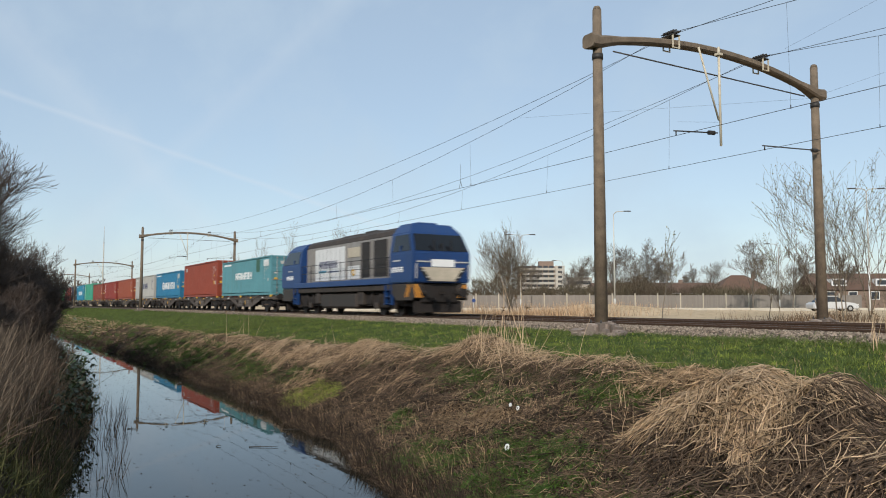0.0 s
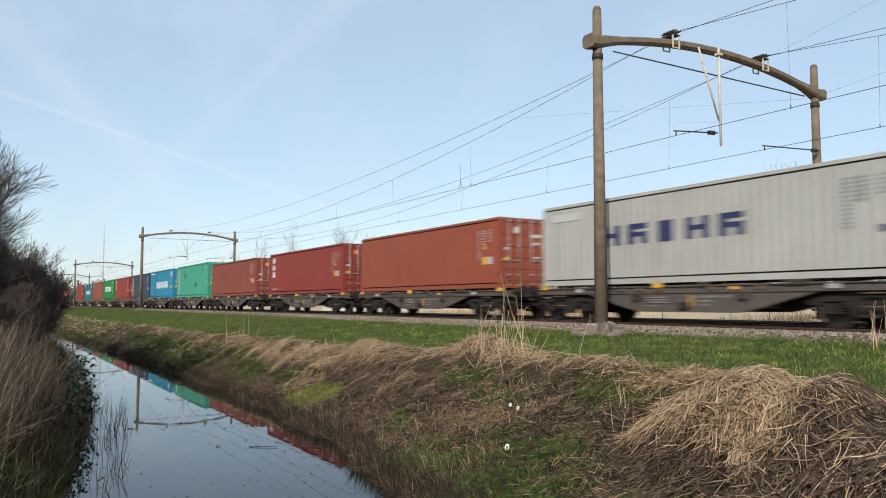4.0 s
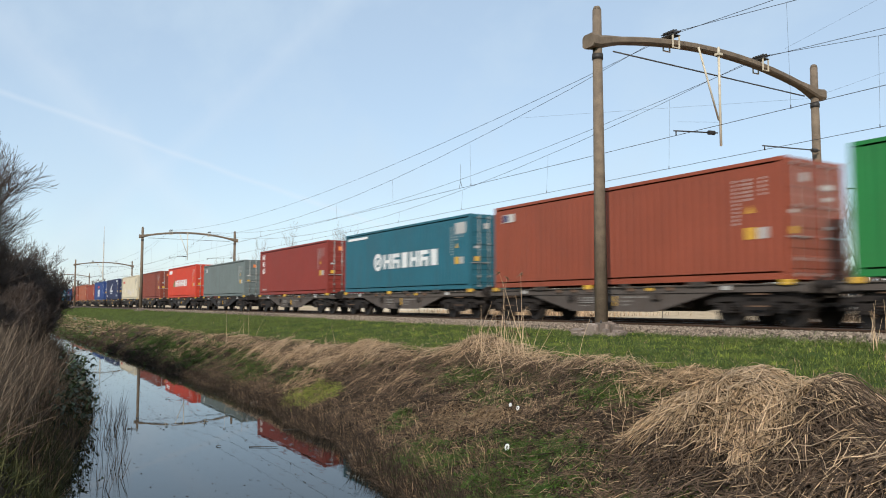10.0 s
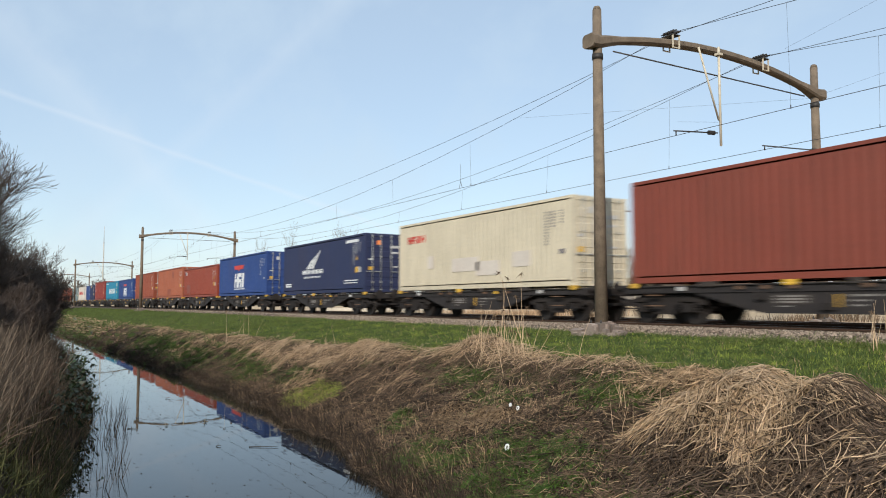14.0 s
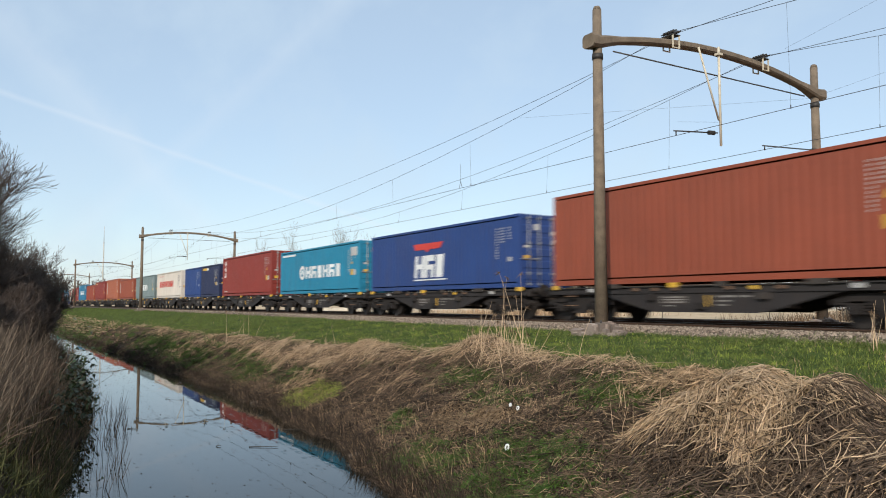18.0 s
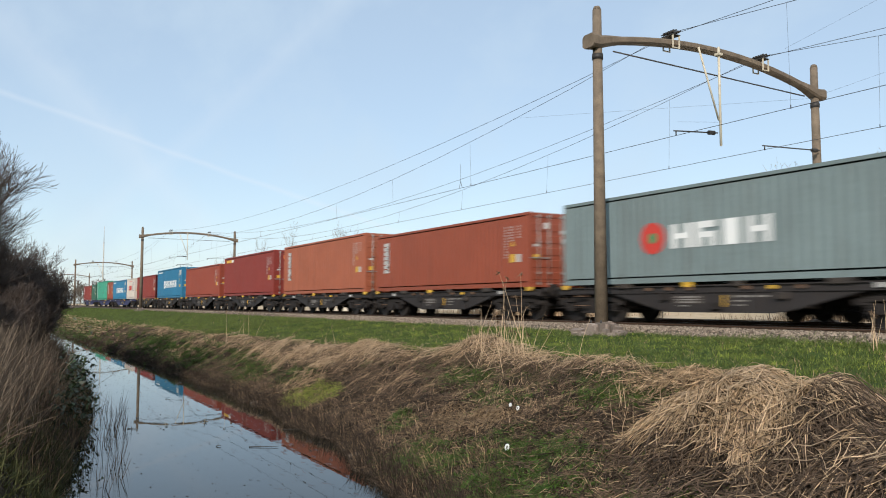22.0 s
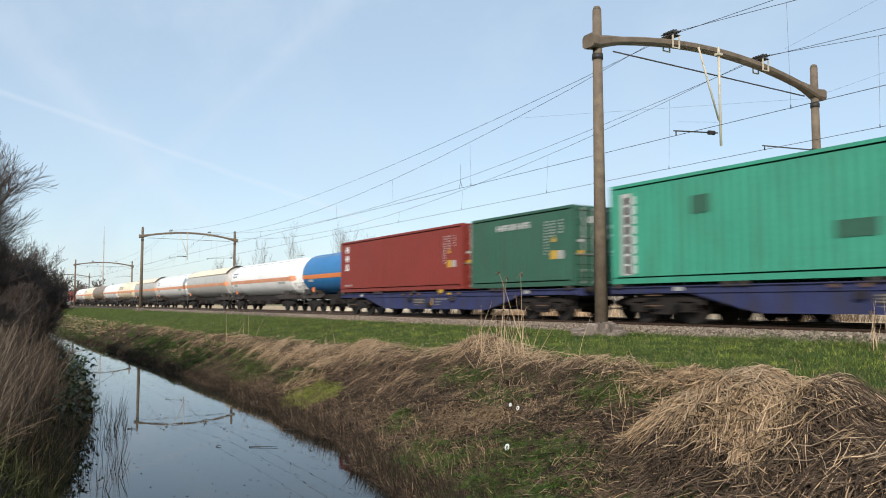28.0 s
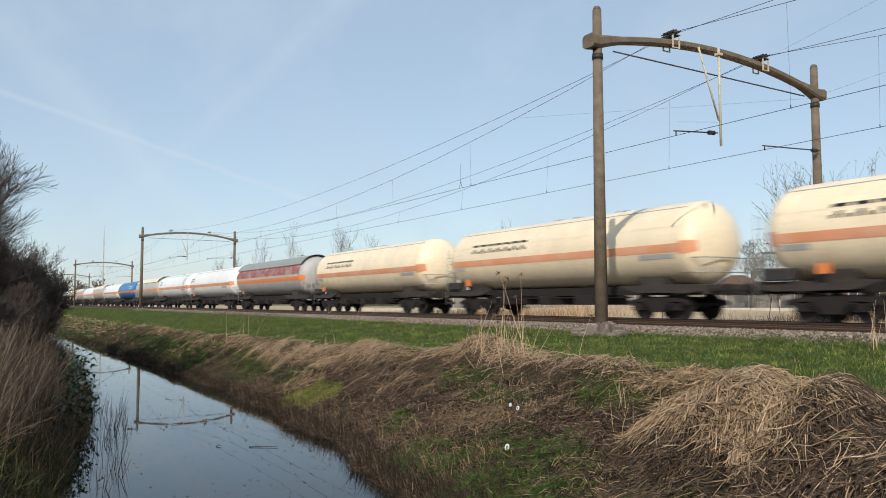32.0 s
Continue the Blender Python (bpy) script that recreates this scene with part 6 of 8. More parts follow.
def electric():
    root = thing("electric_locomotive", "red electric locomotive with raised pantograph", "locomotive")
    bm = bmesh.new()
    prof = [(-9.3, 1.0), (-9.4, 2.3), (-8.9, 3.55), (-8.4, 3.85), (8.4, 3.85), (8.9, 3.55), (9.4, 2.3), (9.3, 1.0)]
    slab(bm, prof, -1.48, 1.48)
    bevel(bm, 0.08, 2)
    body = part("body", bm, P_RED, root)
    part("roof", boxes((-8.0, 8.0, -1.2, 1.2, 3.86, 3.98), soft=0.03), M_UNDER, root, "grey roof")
    for e in (-1, 1):
        bm = bmesh.new()
        v = [bm.verts.new(c) for c in ((e * 9.36, -1.25, 2.55), (e * 9.36, 1.25, 2.55), (e * 9.0, 1.15, 3.42), (e * 9.0, -1.15, 3.42))]
        u = [bm.verts.new((w.co.x - e * 0.06, w.co.y, w.co.z)) for w in v]
        bm.faces.new(v)
        bm.faces.new(u[::-1])
        for q in range(4):
            bm.faces.new((v[q], u[q], u[(q + 1) % 4], v[(q + 1) % 4]))
        part("windscreen", bm, M_GLASS, body, "dark windscreen")
        for s in (-1, 1):
            part("side_window", boxes((e * 8.3 - 0.4, e * 8.3 + 0.4, s * 1.485 - 0.01, s * 1.485 + 0.01, 2.6, 3.35)), M_GLASS, body, "dark cab side window")
        part("front_lamps", boxes((e * 9.4 - 0.02, e * 9.4 + 0.03, -1.1, -0.8, 1.6, 1.85), (e * 9.4 - 0.02, e * 9.4 + 0.03, 0.8, 1.1, 1.6, 1.85)), M_WHITE, body)
        buffers(root, e * 9.3, e)
        bogie(root, e * 5.2)
    part("side_stripe", boxes((-8.8, 8.8, -1.492, -1.484, 1.05, 1.25)), M_GREYMARK, body, "grey stripe")
    part("underframe_box", boxes((-3.0, 3.0, -1.35, 1.35, 0.4, 1.0), soft=0.05), M_UNDER, root)
    bm = bmesh.new()
    x0 = -6.2
    for s in (-1, 1):
        tube(bm, (x0 + 1.1, s * 0.5, 4.0), (x0 - 0.9, s * 0.35, 4.75), 0.03, sides=6)
        tube(bm, (x0 - 0.9, s * 0.35, 4.75), (x0 + 0.35, s * 0.45, 5.48), 0.022, sides=6)
    for dx in (0.15, 0.55):
        tube(bm, (x0 + dx, -0.85, 5.52), (x0 + dx, 0.85, 5.52), 0.03, sides=6)
        for s in (-1, 1):
            tube(bm, (x0 + dx, s * 0.85, 5.52), (x0 + dx, s * 1.0, 5.36), 0.025, sides=6)
    tube(bm, (x0 - 0.9, -0.4, 4.75), (x0 - 0.9, 0.4, 4.75), 0.03, sides=6)
    box(bm, x0 - 0.7, x0 + 1.3, -0.6, 0.6, 3.98, 4.06)
    part("pantograph", bm, M_DARK_STEEL, root, "raised dark pantograph")
    bm = bmesh.new()
    for s in (-1, 1):
        tube(bm, (5.0, s * 0.5, 4.05), (7.0, s * 0.45, 4.16), 0.03, sides=6)
    tube(bm, (5.3, -0.85, 4.2), (5.3, 0.85, 4.2), 0.03, sides=6)
    part("folded_pantograph", bm, M_DARK_STEEL, root, "folded dark pantograph")
    return root


place_b(electric(), -278.6 + B0)


# ---- plants on the banks ----
M_GRASS = mat("spring_grass", (0.096, 0.125, 0.032), 0.7, var=0.3, scale=0.9, bump=0, fine=6, island=0.45, rand=0, spec=0.2)
M_GRASS_YELLOW = mat("yellowish_grass", (0.23, 0.27, 0.045), 0.75, var=0.3, scale=0.9, bump=0, fine=6, island=0.4, rand=0, spec=0.2)
M_STRAW = mat("pale_dead_reed", (0.42, 0.285, 0.172), 0.75, var=0.3, scale=1.2, bump=0, fine=9, island=0.6, rand=0, spec=0.25)
M_DEAD = mat("brown_dead_grass", (0.155, 0.103, 0.064), 0.85, var=0.3, scale=0.9, bump=0, fine=6, island=0.75, rand=0, spec=0.15)
# dark reed: shade between stalks and low on the bank, put into the colour
M_DARKREED = mat("shade_dark_reed", (0.040, 0.029, 0.021), 0.85, var=0.3, scale=1.0, bump=0, fine=6, island=0.5, rand=0, spec=0.15)
# heap reed: its sunlit brightness is partly in the colour
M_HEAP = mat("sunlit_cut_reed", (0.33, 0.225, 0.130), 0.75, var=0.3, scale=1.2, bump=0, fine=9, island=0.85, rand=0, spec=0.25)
M_BLEACHED = mat("bleached_reed_stalk", (0.50, 0.355, 0.22), 0.6, var=0.2, scale=1.2, bump=0, fine=9, island=0.45, rand=0, spec=0.35)
M_OLDREED = mat("old_brown_reed_stalk", (0.125, 0.084, 0.055), 0.75, var=0.25, scale=1.2, bump=0, fine=9, island=0.6, rand=0, spec=0.25)
M_LEFTREED = mat("grey_brown_reed", (0.092, 0.070, 0.051), 0.8, var=0.25, scale=1.0, bump=0, fine=6, island=0.5, rand=0, spec=0.2)
M_PALEREED = mat("weathered_pale_reed", (0.20, 0.148, 0.102), 0.8, var=0.25, scale=1.0, bump=0, fine=6, island=0.5, rand=0, spec=0.2)
M_WEED = mat("low_green_weed", (0.060, 0.108, 0.020), 0.7, var=0.3, scale=1.5, bump=0, fine=6, island=0.5, rand=0, spec=0.2)
# near-bank grass: the shade over that bank is mixed into its colour
M_SHADEWEED = mat("shaded_bank_grass", (0.07, 0.068, 0.026), 0.8, var=0.3, scale=1.5, bump=0, fine=6, island=0.5, rand=0, spec=0.15)
M_THATCH = mat("matted_dead_grass", (0.120, 0.083, 0.057), 0.85, var=0.3, scale=0.9, bump=0, fine=6, island=0.85, rand=0, spec=0.15)
M_DARKGRASS = mat("dark_green_grass", (0.045, 0.078, 0.018), 0.75, var=0.3, scale=0.9, bump=0, fine=6, island=0.45, rand=0, spec=0.2)
M_CRUMB = mat("sandy_crumbs", (0.22, 0.15, 0.088), 0.95, var=0.25, scale=1.2, bump=0, fine=9, island=0.45, rand=0, spec=0.1)
M_BARK = mat("dark_twig_bark", (0.095, 0.069, 0.054), 0.85, var=0.25, scale=2, bump=0, fine=20, island=0.3, rand=0)
M_BARK_PALE = mat("greyish_bark", (0.165, 0.135, 0.105), 0.85, var=0.25, scale=2, bump=0, fine=20, island=0.3, rand=0)
M_BUD = mat("young_spring_buds", (0.22, 0.20, 0.07), 0.8, var=0.3, bump=0, island=0.4, rand=0)
M_IVY = mat("dark_bramble_leaf", (0.022, 0.035, 0.012), 0.5, var=0.3, bump=0, island=0.5, rand=0)


def unit(v):
    return v / (np.linalg.norm(v, axis=1)[:, None] + 1e-9)


def on_ground(x, y, up=0.0):
    return np.stack([x, y, ground_height(x, y) + up], 1)


def slope_dir(x, y):
    """Downhill direction on the ground, unit length, as arrays."""
    e = 0.15
    gxx = (ground_height(x + e, y) - ground_height(x - e, y)) / (2 * e)
    gyy = (ground_height(x, y + e) - ground_height(x, y - e)) / (2 * e)
    d = np.stack([-gxx, -gyy, -(gxx ** 2 + gyy ** 2)], 1)
    return unit(d), np.stack([-gxx, -gyy, np.ones_like(gxx)], 1)


def stuff(name, mesh, label, category):
    return tagged(new(name, mesh), label, category, kind="stuff")


def meadow(count, x0, x1, hmin, hmax, wmin, wmax, seed, material, name, label, keep=None, ymin=0.2, ymax=14.95, power=1.6):
    r = np.random.default_rng(seed)
    x = x1 - (x1 - x0) * r.random(count) ** power
    yc, _ = crest(x)
    y = (yc + ymin) + (ymax - yc - ymin) * r.random(count)
    n = soft_noise(x, y, 1.1, seed + 1) + 0.6 * soft_noise(x, y, 0.35, seed + 2)
    sel = r.random(count) < (0.55 + 0.4 * n)
    if keep is not None:
        sel &= keep(x, y, r)
    x, y, n = x[sel], y[sel], n[sel]
    k = len(x)
    way = np.stack([r.normal(0, 0.35, k), r.normal(-0.05, 0.35, k), np.ones(k)], 1)
    length = r.uniform(hmin, hmax, k) * (1 + 0.35 * np.clip(n, -1, 1.2))
    stuff(name, blades(name, on_ground(x, y, -0.01), way, length, r.uniform(wmin, wmax, k), r.uniform(0.05, 0.4, k), 2, material, r), label, "grass")


meadow(150000, -36, 2, 0.04, 0.12, 0.006, 0.012, 21, M_GRASS, "grass", "short fresh green grass on the embankment", ymax=15.35)
meadow(70000, -36, 2, 0.03, 0.09, 0.008, 0.016, 28, M_DARKGRASS, "grass", "short dark green grass on the embankment", ymax=15.35)
meadow(60000, -85, -36, 0.07, 0.16, 0.014, 0.028, 22, M_GRASS, "grass", "fresh green grass on the embankment", power=1.3, ymax=15.1)
meadow(30000, -60, 2, 0.05, 0.14, 0.006, 0.012, 23, M_GRASS_YELLOW, "grass", "yellowish grass blades on the embankment", ymax=15.2)
meadow(5000, -60, 2, 0.06, 0.20, 0.004, 0.008, 27, M_STRAW, "dry_grass", "dry straw stalks in the grass")
meadow(14000, -60, 2, 0.06, 0.22, 0.004, 0.008, 24, M_STRAW, "dry_grass", "dry straw stalks in the grass", keep=lambda x, y, r: r.random(len(x)) < np.exp(-(y - crest(x)[0]) / 0.8), ymin=-0.3)

# clumps of longer grass in the sward and along the ballast
def clumps(count, per, seed, x0, x1, y0, y1, lmin, lmax, material, label):
    r = np.random.default_rng(seed)
    cx, cy = x1 - (x1 - x0) * r.random(count) ** 1.4, r.uniform(y0, y1, count)
    cy = np.maximum(cy, crest(cx)[0] + 0.1)
    big = np.repeat(r.uniform(0.5, 1.3, count), per)
    x, y = np.repeat(cx, per), np.repeat(cy, per)
    k = len(x)
    x, y = x + r.normal(0, 0.12, k) * big, y + r.normal(0, 0.10, k) * big
    way = np.stack([r.normal(0, 0.6, k), r.normal(0, 0.6, k), np.ones(k)], 1)
    stuff("grass_clump", blades("grass_clump", on_ground(x, y, -0.01), way, r.uniform(lmin, lmax, k) * big, r.uniform(0.006, 0.012, k), r.uniform(0.1, 0.7, k), 3, material, r), label, "grass")


clumps(900, 34, 401, -40, 1.5, 9.6, 15.2, 0.08, 0.20, M_GRASS, "longer fresh green grass clumps")
clumps(500, 34, 402, -40, 1.5, 9.6, 15.2, 0.06, 0.16, M_DARKGRASS, "dark green weedy clumps in the grass")
clumps(260, 34, 403, -34, 1.5, 9.6, 15.0, 0.08, 0.18, M_GRASS_YELLOW, "yellow-green grass clumps")
clumps(260, 40, 404, -12, 1.8, 14.2, 15.5, 0.16, 0.34, M_GRASS, "taller green grass beside the ballast")


def bank(count, x0, x1, t0, t1, lmin, lmax, wmin, wmax, seed, material, name, label, lie, droop, mask=None, power=1.5, segs=2, category="dead grass"):
    """Growth on the slope of the far bank; t runs from the water (0) to the crest (1); lie: 0 upright to 1 flat."""
    r = np.random.default_rng(seed)
    x = x1 - (x1 - x0) * r.random(count) ** power
    yf, (yc, _) = shore_far(x), crest(x)
    t = t0 + (t1 - t0) * r.random(count)
    y = yf + (yc - yf) * t
    if mask is not None:
        sel = mask(x, y, t, r)
        x, y, t = x[sel], y[sel], t[sel]
    k = len(x)
    down, normal = slope_dir(x, y)
    a = r.normal(0, 1.0, k)
    along = np.stack([np.cos(a * 0.5) * np.sign(r.normal(0, 1, k)), np.sin(a) * 0.3, np.zeros(k)], 1)
    flat = unit(down * r.normal(0.6, 0.6, k)[:, None] + along * r.normal(0, 0.8, k)[:, None])
    upw = np.stack([r.normal(0, 0.25, k), r.normal(-0.1, 0.25, k), np.ones(k)], 1)
    way = flat * lie + upw * (1 - lie) + unit(normal) * 0.16
    stuff(name, blades(name, on_ground(x, y, 0.01), way, r.uniform(lmin, lmax, k), r.uniform(wmin, wmax, k), r.uniform(0.3, 1.0, k) * droop, segs, material, r), label, category)


def patchy(seed, size, level):
    return lambda x, y, t, r: (soft_noise(x, y, size, seed) + r.normal(0, 0.25, len(x))) > level


# green patches on the slope: centre and reach along and across it, and how thickly they are grown
PATCHES = ((-8.5, 6.65, 1.0, 0.45, 1.0), (-8.3, 5.75, 1.1, 0.4, 0.8), (-12.9, 6.8, 0.4, 0.25, 0.8), (-8.9, 8.75, 0.8, 0.5, 0.9),
           (-13.2, 8.6, 0.7, 0.4, 0.8), (-24.5, 7.6, 1.6, 0.5, 1.0), (-32.4, 7.2, 3.0, 0.6, 0.9), (-20.6, 7.6, 1.0, 0.4, 0.6),
           (-11.4, 8.0, 0.7, 0.3, 0.6), (-10.4, 6.0, 0.9, 0.4, 0.7), (-6.5, 5.9, 0.8, 0.5, 0.6), (-5.6, 6.5, 0.35, 0.3, 0.7), (-27.5, 8.0, 1.4, 0.4, 0.7), (-40.0, 7.4, 4.0, 0.6, 0.8))


def greenness(x, y):
    g = np.zeros(np.shape(x))
    for cx, cy, wx, wy, amount in PATCHES:
        g = np.maximum(g, amount * np.exp(-((x - cx) / wx) ** 2 - ((y - cy) / wy) ** 2))
    return g + 0.22 * soft_noise(x, y, 0.5, 77)


def barren(x, y):
    """The worn sandy spot on the slope."""
    return np.exp(-((x + 10.9) / 0.95) ** 2 - ((y - 7.2 - 0.15 * (x + 10.9)) / 0.4) ** 2)


def bare_soil(keep):
    return lambda x, y, t, r: keep(x, y, t, r) & (r.random(len(x)) > 1.15 * barren(x, y)) & (r.random(len(x)) > 0.75 * np.clip(greenness(x, y), 0, 1))


bank(60000, -60, -1, 0.0, 1.05, 0.06, 0.22, 0.005, 0.011, 31, M_THATCH, "dead_grass", "fine brown dead grass matted on the ditch bank", 0.5, 0.9, mask=bare_soil(patchy(2, 0.9, -0.6)))
bank(60000, -60, -1, 0.0, 1.05, 0.06, 0.22, 0.005, 0.010, 30, M_DEAD, "dead_grass", "lighter brown dead grass on the ditch bank", 0.6, 0.8, mask=bare_soil(patchy(5, 0.8, -0.3)))
bank(15000, -40, -1, 0.1, 1.05, 0.06, 0.25, 0.004, 0.008, 44, M_HEAP, "dead_grass", "pale dead grass scattered on the ditch bank", 0.65, 0.6, mask=bare_soil(patchy(8, 0.7, -0.1)))
bank(16000, -60, -1, 0.0, 0.45, 0.08, 0.28, 0.004, 0.008, 32, M_DARKREED, "dead_reed", "dark dead stalks low on the bank", 0.6, 0.5)
bank(9000, -26, -10, 0.0, 0.8, 0.12, 0.34, 0.003, 0.007, 40, M_OLDREED, "dead_reed", "thin brown stems drooping to the water", 0.75, 0.7, mask=lambda x, y, t, r: r.random(len(x)) < np.exp(-((x + 16) / 4.0) ** 2), segs=3)
bank(9000, -75, -1, 0.80, 1.12, 0.15, 0.5, 0.004, 0.009, 33, M_STRAW, "cut_reed", "pale cut reed lying along the bank top", 0.95, 0.35, mask=patchy(7, 1.4, 0.45), segs=3, category="cut reed")
bank(3500, -40, -1, 0.2, 0.95, 0.12, 0.4, 0.003, 0.006, 34, M_STRAW, "dry_stalk", "scattered pale stalks on the slope", 0.75, 0.3)
def leafy(seed, thick, lmin, lmax, wmin, wmax, material, label, lean):
    """Low leaves over the green patches."""
    r = np.random.default_rng(seed)
    xs, ys = [], []
    for cx, cy, wx, wy, amount in PATCHES:
        n = int(thick * wx * wy * amount * (1.0 if cx > -20 else 0.6))
        xs.append(r.normal(cx, wx * 0.62, n))
        ys.append(r.normal(cy, wy * 0.62, n))
    x, y = np.concatenate(xs), np.concatenate(ys)
    sel = (soft_noise(x, y, 0.45, 77) + r.normal(0, 0.3, len(x)) > -0.25) & (y > shore_far(x) + 0.05)
    x, y = x[sel], y[sel]
    k = len(x)
    way = np.stack([r.normal(0, lean, k), r.normal(-0.2, lean, k), np.ones(k)], 1)
    stuff("green_weed", blades("green_weed", on_ground(x, y, 0.005), way, r.uniform(lmin, lmax, k), r.uniform(wmin, wmax, k), r.uniform(0.1, 0.9, k), 2, material, r), label, "weed")


leafy(35, 15000, 0.05, 0.12, 0.014, 0.030, M_WEED, "low leafy green weeds in patches on the bank", 0.9)
leafy(45, 6000, 0.05, 0.12, 0.012, 0.024, M_DARKGRASS, "dark green weeds in patches on the bank", 0.9)
leafy(46, 7000, 0.06, 0.17, 0.005, 0.010, M_GRASS, "thin green grass in patches on the bank", 0.7)
leafy(47, 1500, 0.02, 0.05, 0.012, 0.022, M_GRASS_YELLOW, "yellowish young weed leaves on the bank", 0.9)
bank(26000, -70, -1, 0.70, 1.2, 0.05, 0.14, 0.006, 0.012, 38, M_GRASS, "bank_top_grass", "green grass growing through the bank top", 0.2, 0.5, mask=patchy(19, 1.2, 0.1), category="grass")
bank(60000, -22, -13, 0.0, 1.0, 0.07, 0.22, 0.006, 0.012, 36, M_GRASS_YELLOW, "bright_grass", "bright yellow-green grass tuft on the slope", 0.3, 0.8, mask=lambda x, y, t, r: ((x + 18.0) / 1.25) ** 2 + ((y - 7.05) / 0.55) ** 2 < 1 + r.normal(0, 0.25, len(x)), category="grass", segs=3)
bank(9000, -70, -7, -0.03, 0.10, 0.12, 0.45, 0.005, 0.010, 37, M_DARKREED, "shore_stalk", "thin dead stalks standing at the waterline", 0.05, 0.12, category="reed")
bank(60000, -13, -9, 0.2, 0.8, 0.03, 0.07, 0.02, 0.04, 43, M_CRUMB, "soil_crumbs", "sandy crumbs and chaff on the worn spot", 0.95, 0.1, mask=lambda x, y, t, r: r.random(len(x)) < barren(x, y), category="soil", segs=1, power=1.0)


# tussocks: leaves that spring from one root
def tussocks(count, per, seed, x0, x1, t0, t1, lmin, lmax, wmin, wmax, material, name, label, category, lean=0.7, droop=0.8, level=-9.0, size=1.5, power=1.4):
    r = np.random.default_rng(seed)
    x = x1 - (x1 - x0) * r.random(count) ** power
    yf, (yc, _) = shore_far(x), crest(x)
    y = yf + (yc - yf) * (t0 + (t1 - t0) * r.random(count))
    sel = soft_noise(x, y, size, seed + 5) > level
    x, y = np.repeat(x[sel], per), np.repeat(y[sel], per)
    big = np.repeat(r.uniform(0.6, 1.25, int(sel.sum())), per)
    k = len(x)
    a = r.uniform(0, 6.28, k)
    tilt = np.abs(r.normal(0, lean, k))
    way = np.stack([np.cos(a) * tilt, np.sin(a) * tilt, np.ones(k)], 1)
    base = on_ground(x + r.normal(0, 0.05, k) * big, y + r.normal(0, 0.05, k) * big, -0.01)
    stuff(name, blades(name, base, way, r.uniform(lmin, lmax, k) * big, r.uniform(wmin, wmax, k), r.uniform(0.2, 1.0, k) * droop, 3, material, r), label, category)


tussocks(180, 34, 301, -38, -7, 0.5, 1.05, 0.08, 0.24, 0.004, 0.008, M_STRAW, "grass_tussock", "pale dead grass tussocks on the bank", "dead grass", lean=0.9)
tussocks(260, 40, 303, -38, -2, 0.75, 1.12, 0.06, 0.16, 0.006, 0.012, M_GRASS, "grass_tussock", "fresh green grass tussocks on the bank", "grass", lean=0.7, level=-0.1)
tussocks(560, 36, 304, -38, -2, 0.0, 0.95, 0.08, 0.24, 0.004, 0.009, M_OLDREED, "grass_tussock", "brown dead grass tussocks on the bank", "dead grass", lean=0.9)
tussocks(420, 36, 305, -30, -2, 0.0, 0.9, 0.06, 0.20, 0.005, 0.010, M_THATCH, "grass_tussock", "brown wet grass tussocks on the bank", "dead grass", lean=0.8)
tussocks(120, 40, 307, -75, -30, 0.3, 1.1, 0.12, 0.3, 0.012, 0.024, M_STRAW, "grass_tussock", "pale dead grass tussocks on the bank", "dead grass", lean=0.9, power=1.0)
tussocks(260, 40, 308, -75, -30, 0.0, 0.9, 0.12, 0.3, 0.015, 0.03, M_WEED, "grass_tussock", "green grass tussocks on the bank", "grass", lean=0.8, power=1.0)
tussocks(260, 40, 309, -75, -30, 0.0, 1.0, 0.12, 0.3, 0.012, 0.024, M_THATCH, "grass_tussock", "brown dead grass tussocks on the bank", "dead grass", lean=0.9, power=1.0)


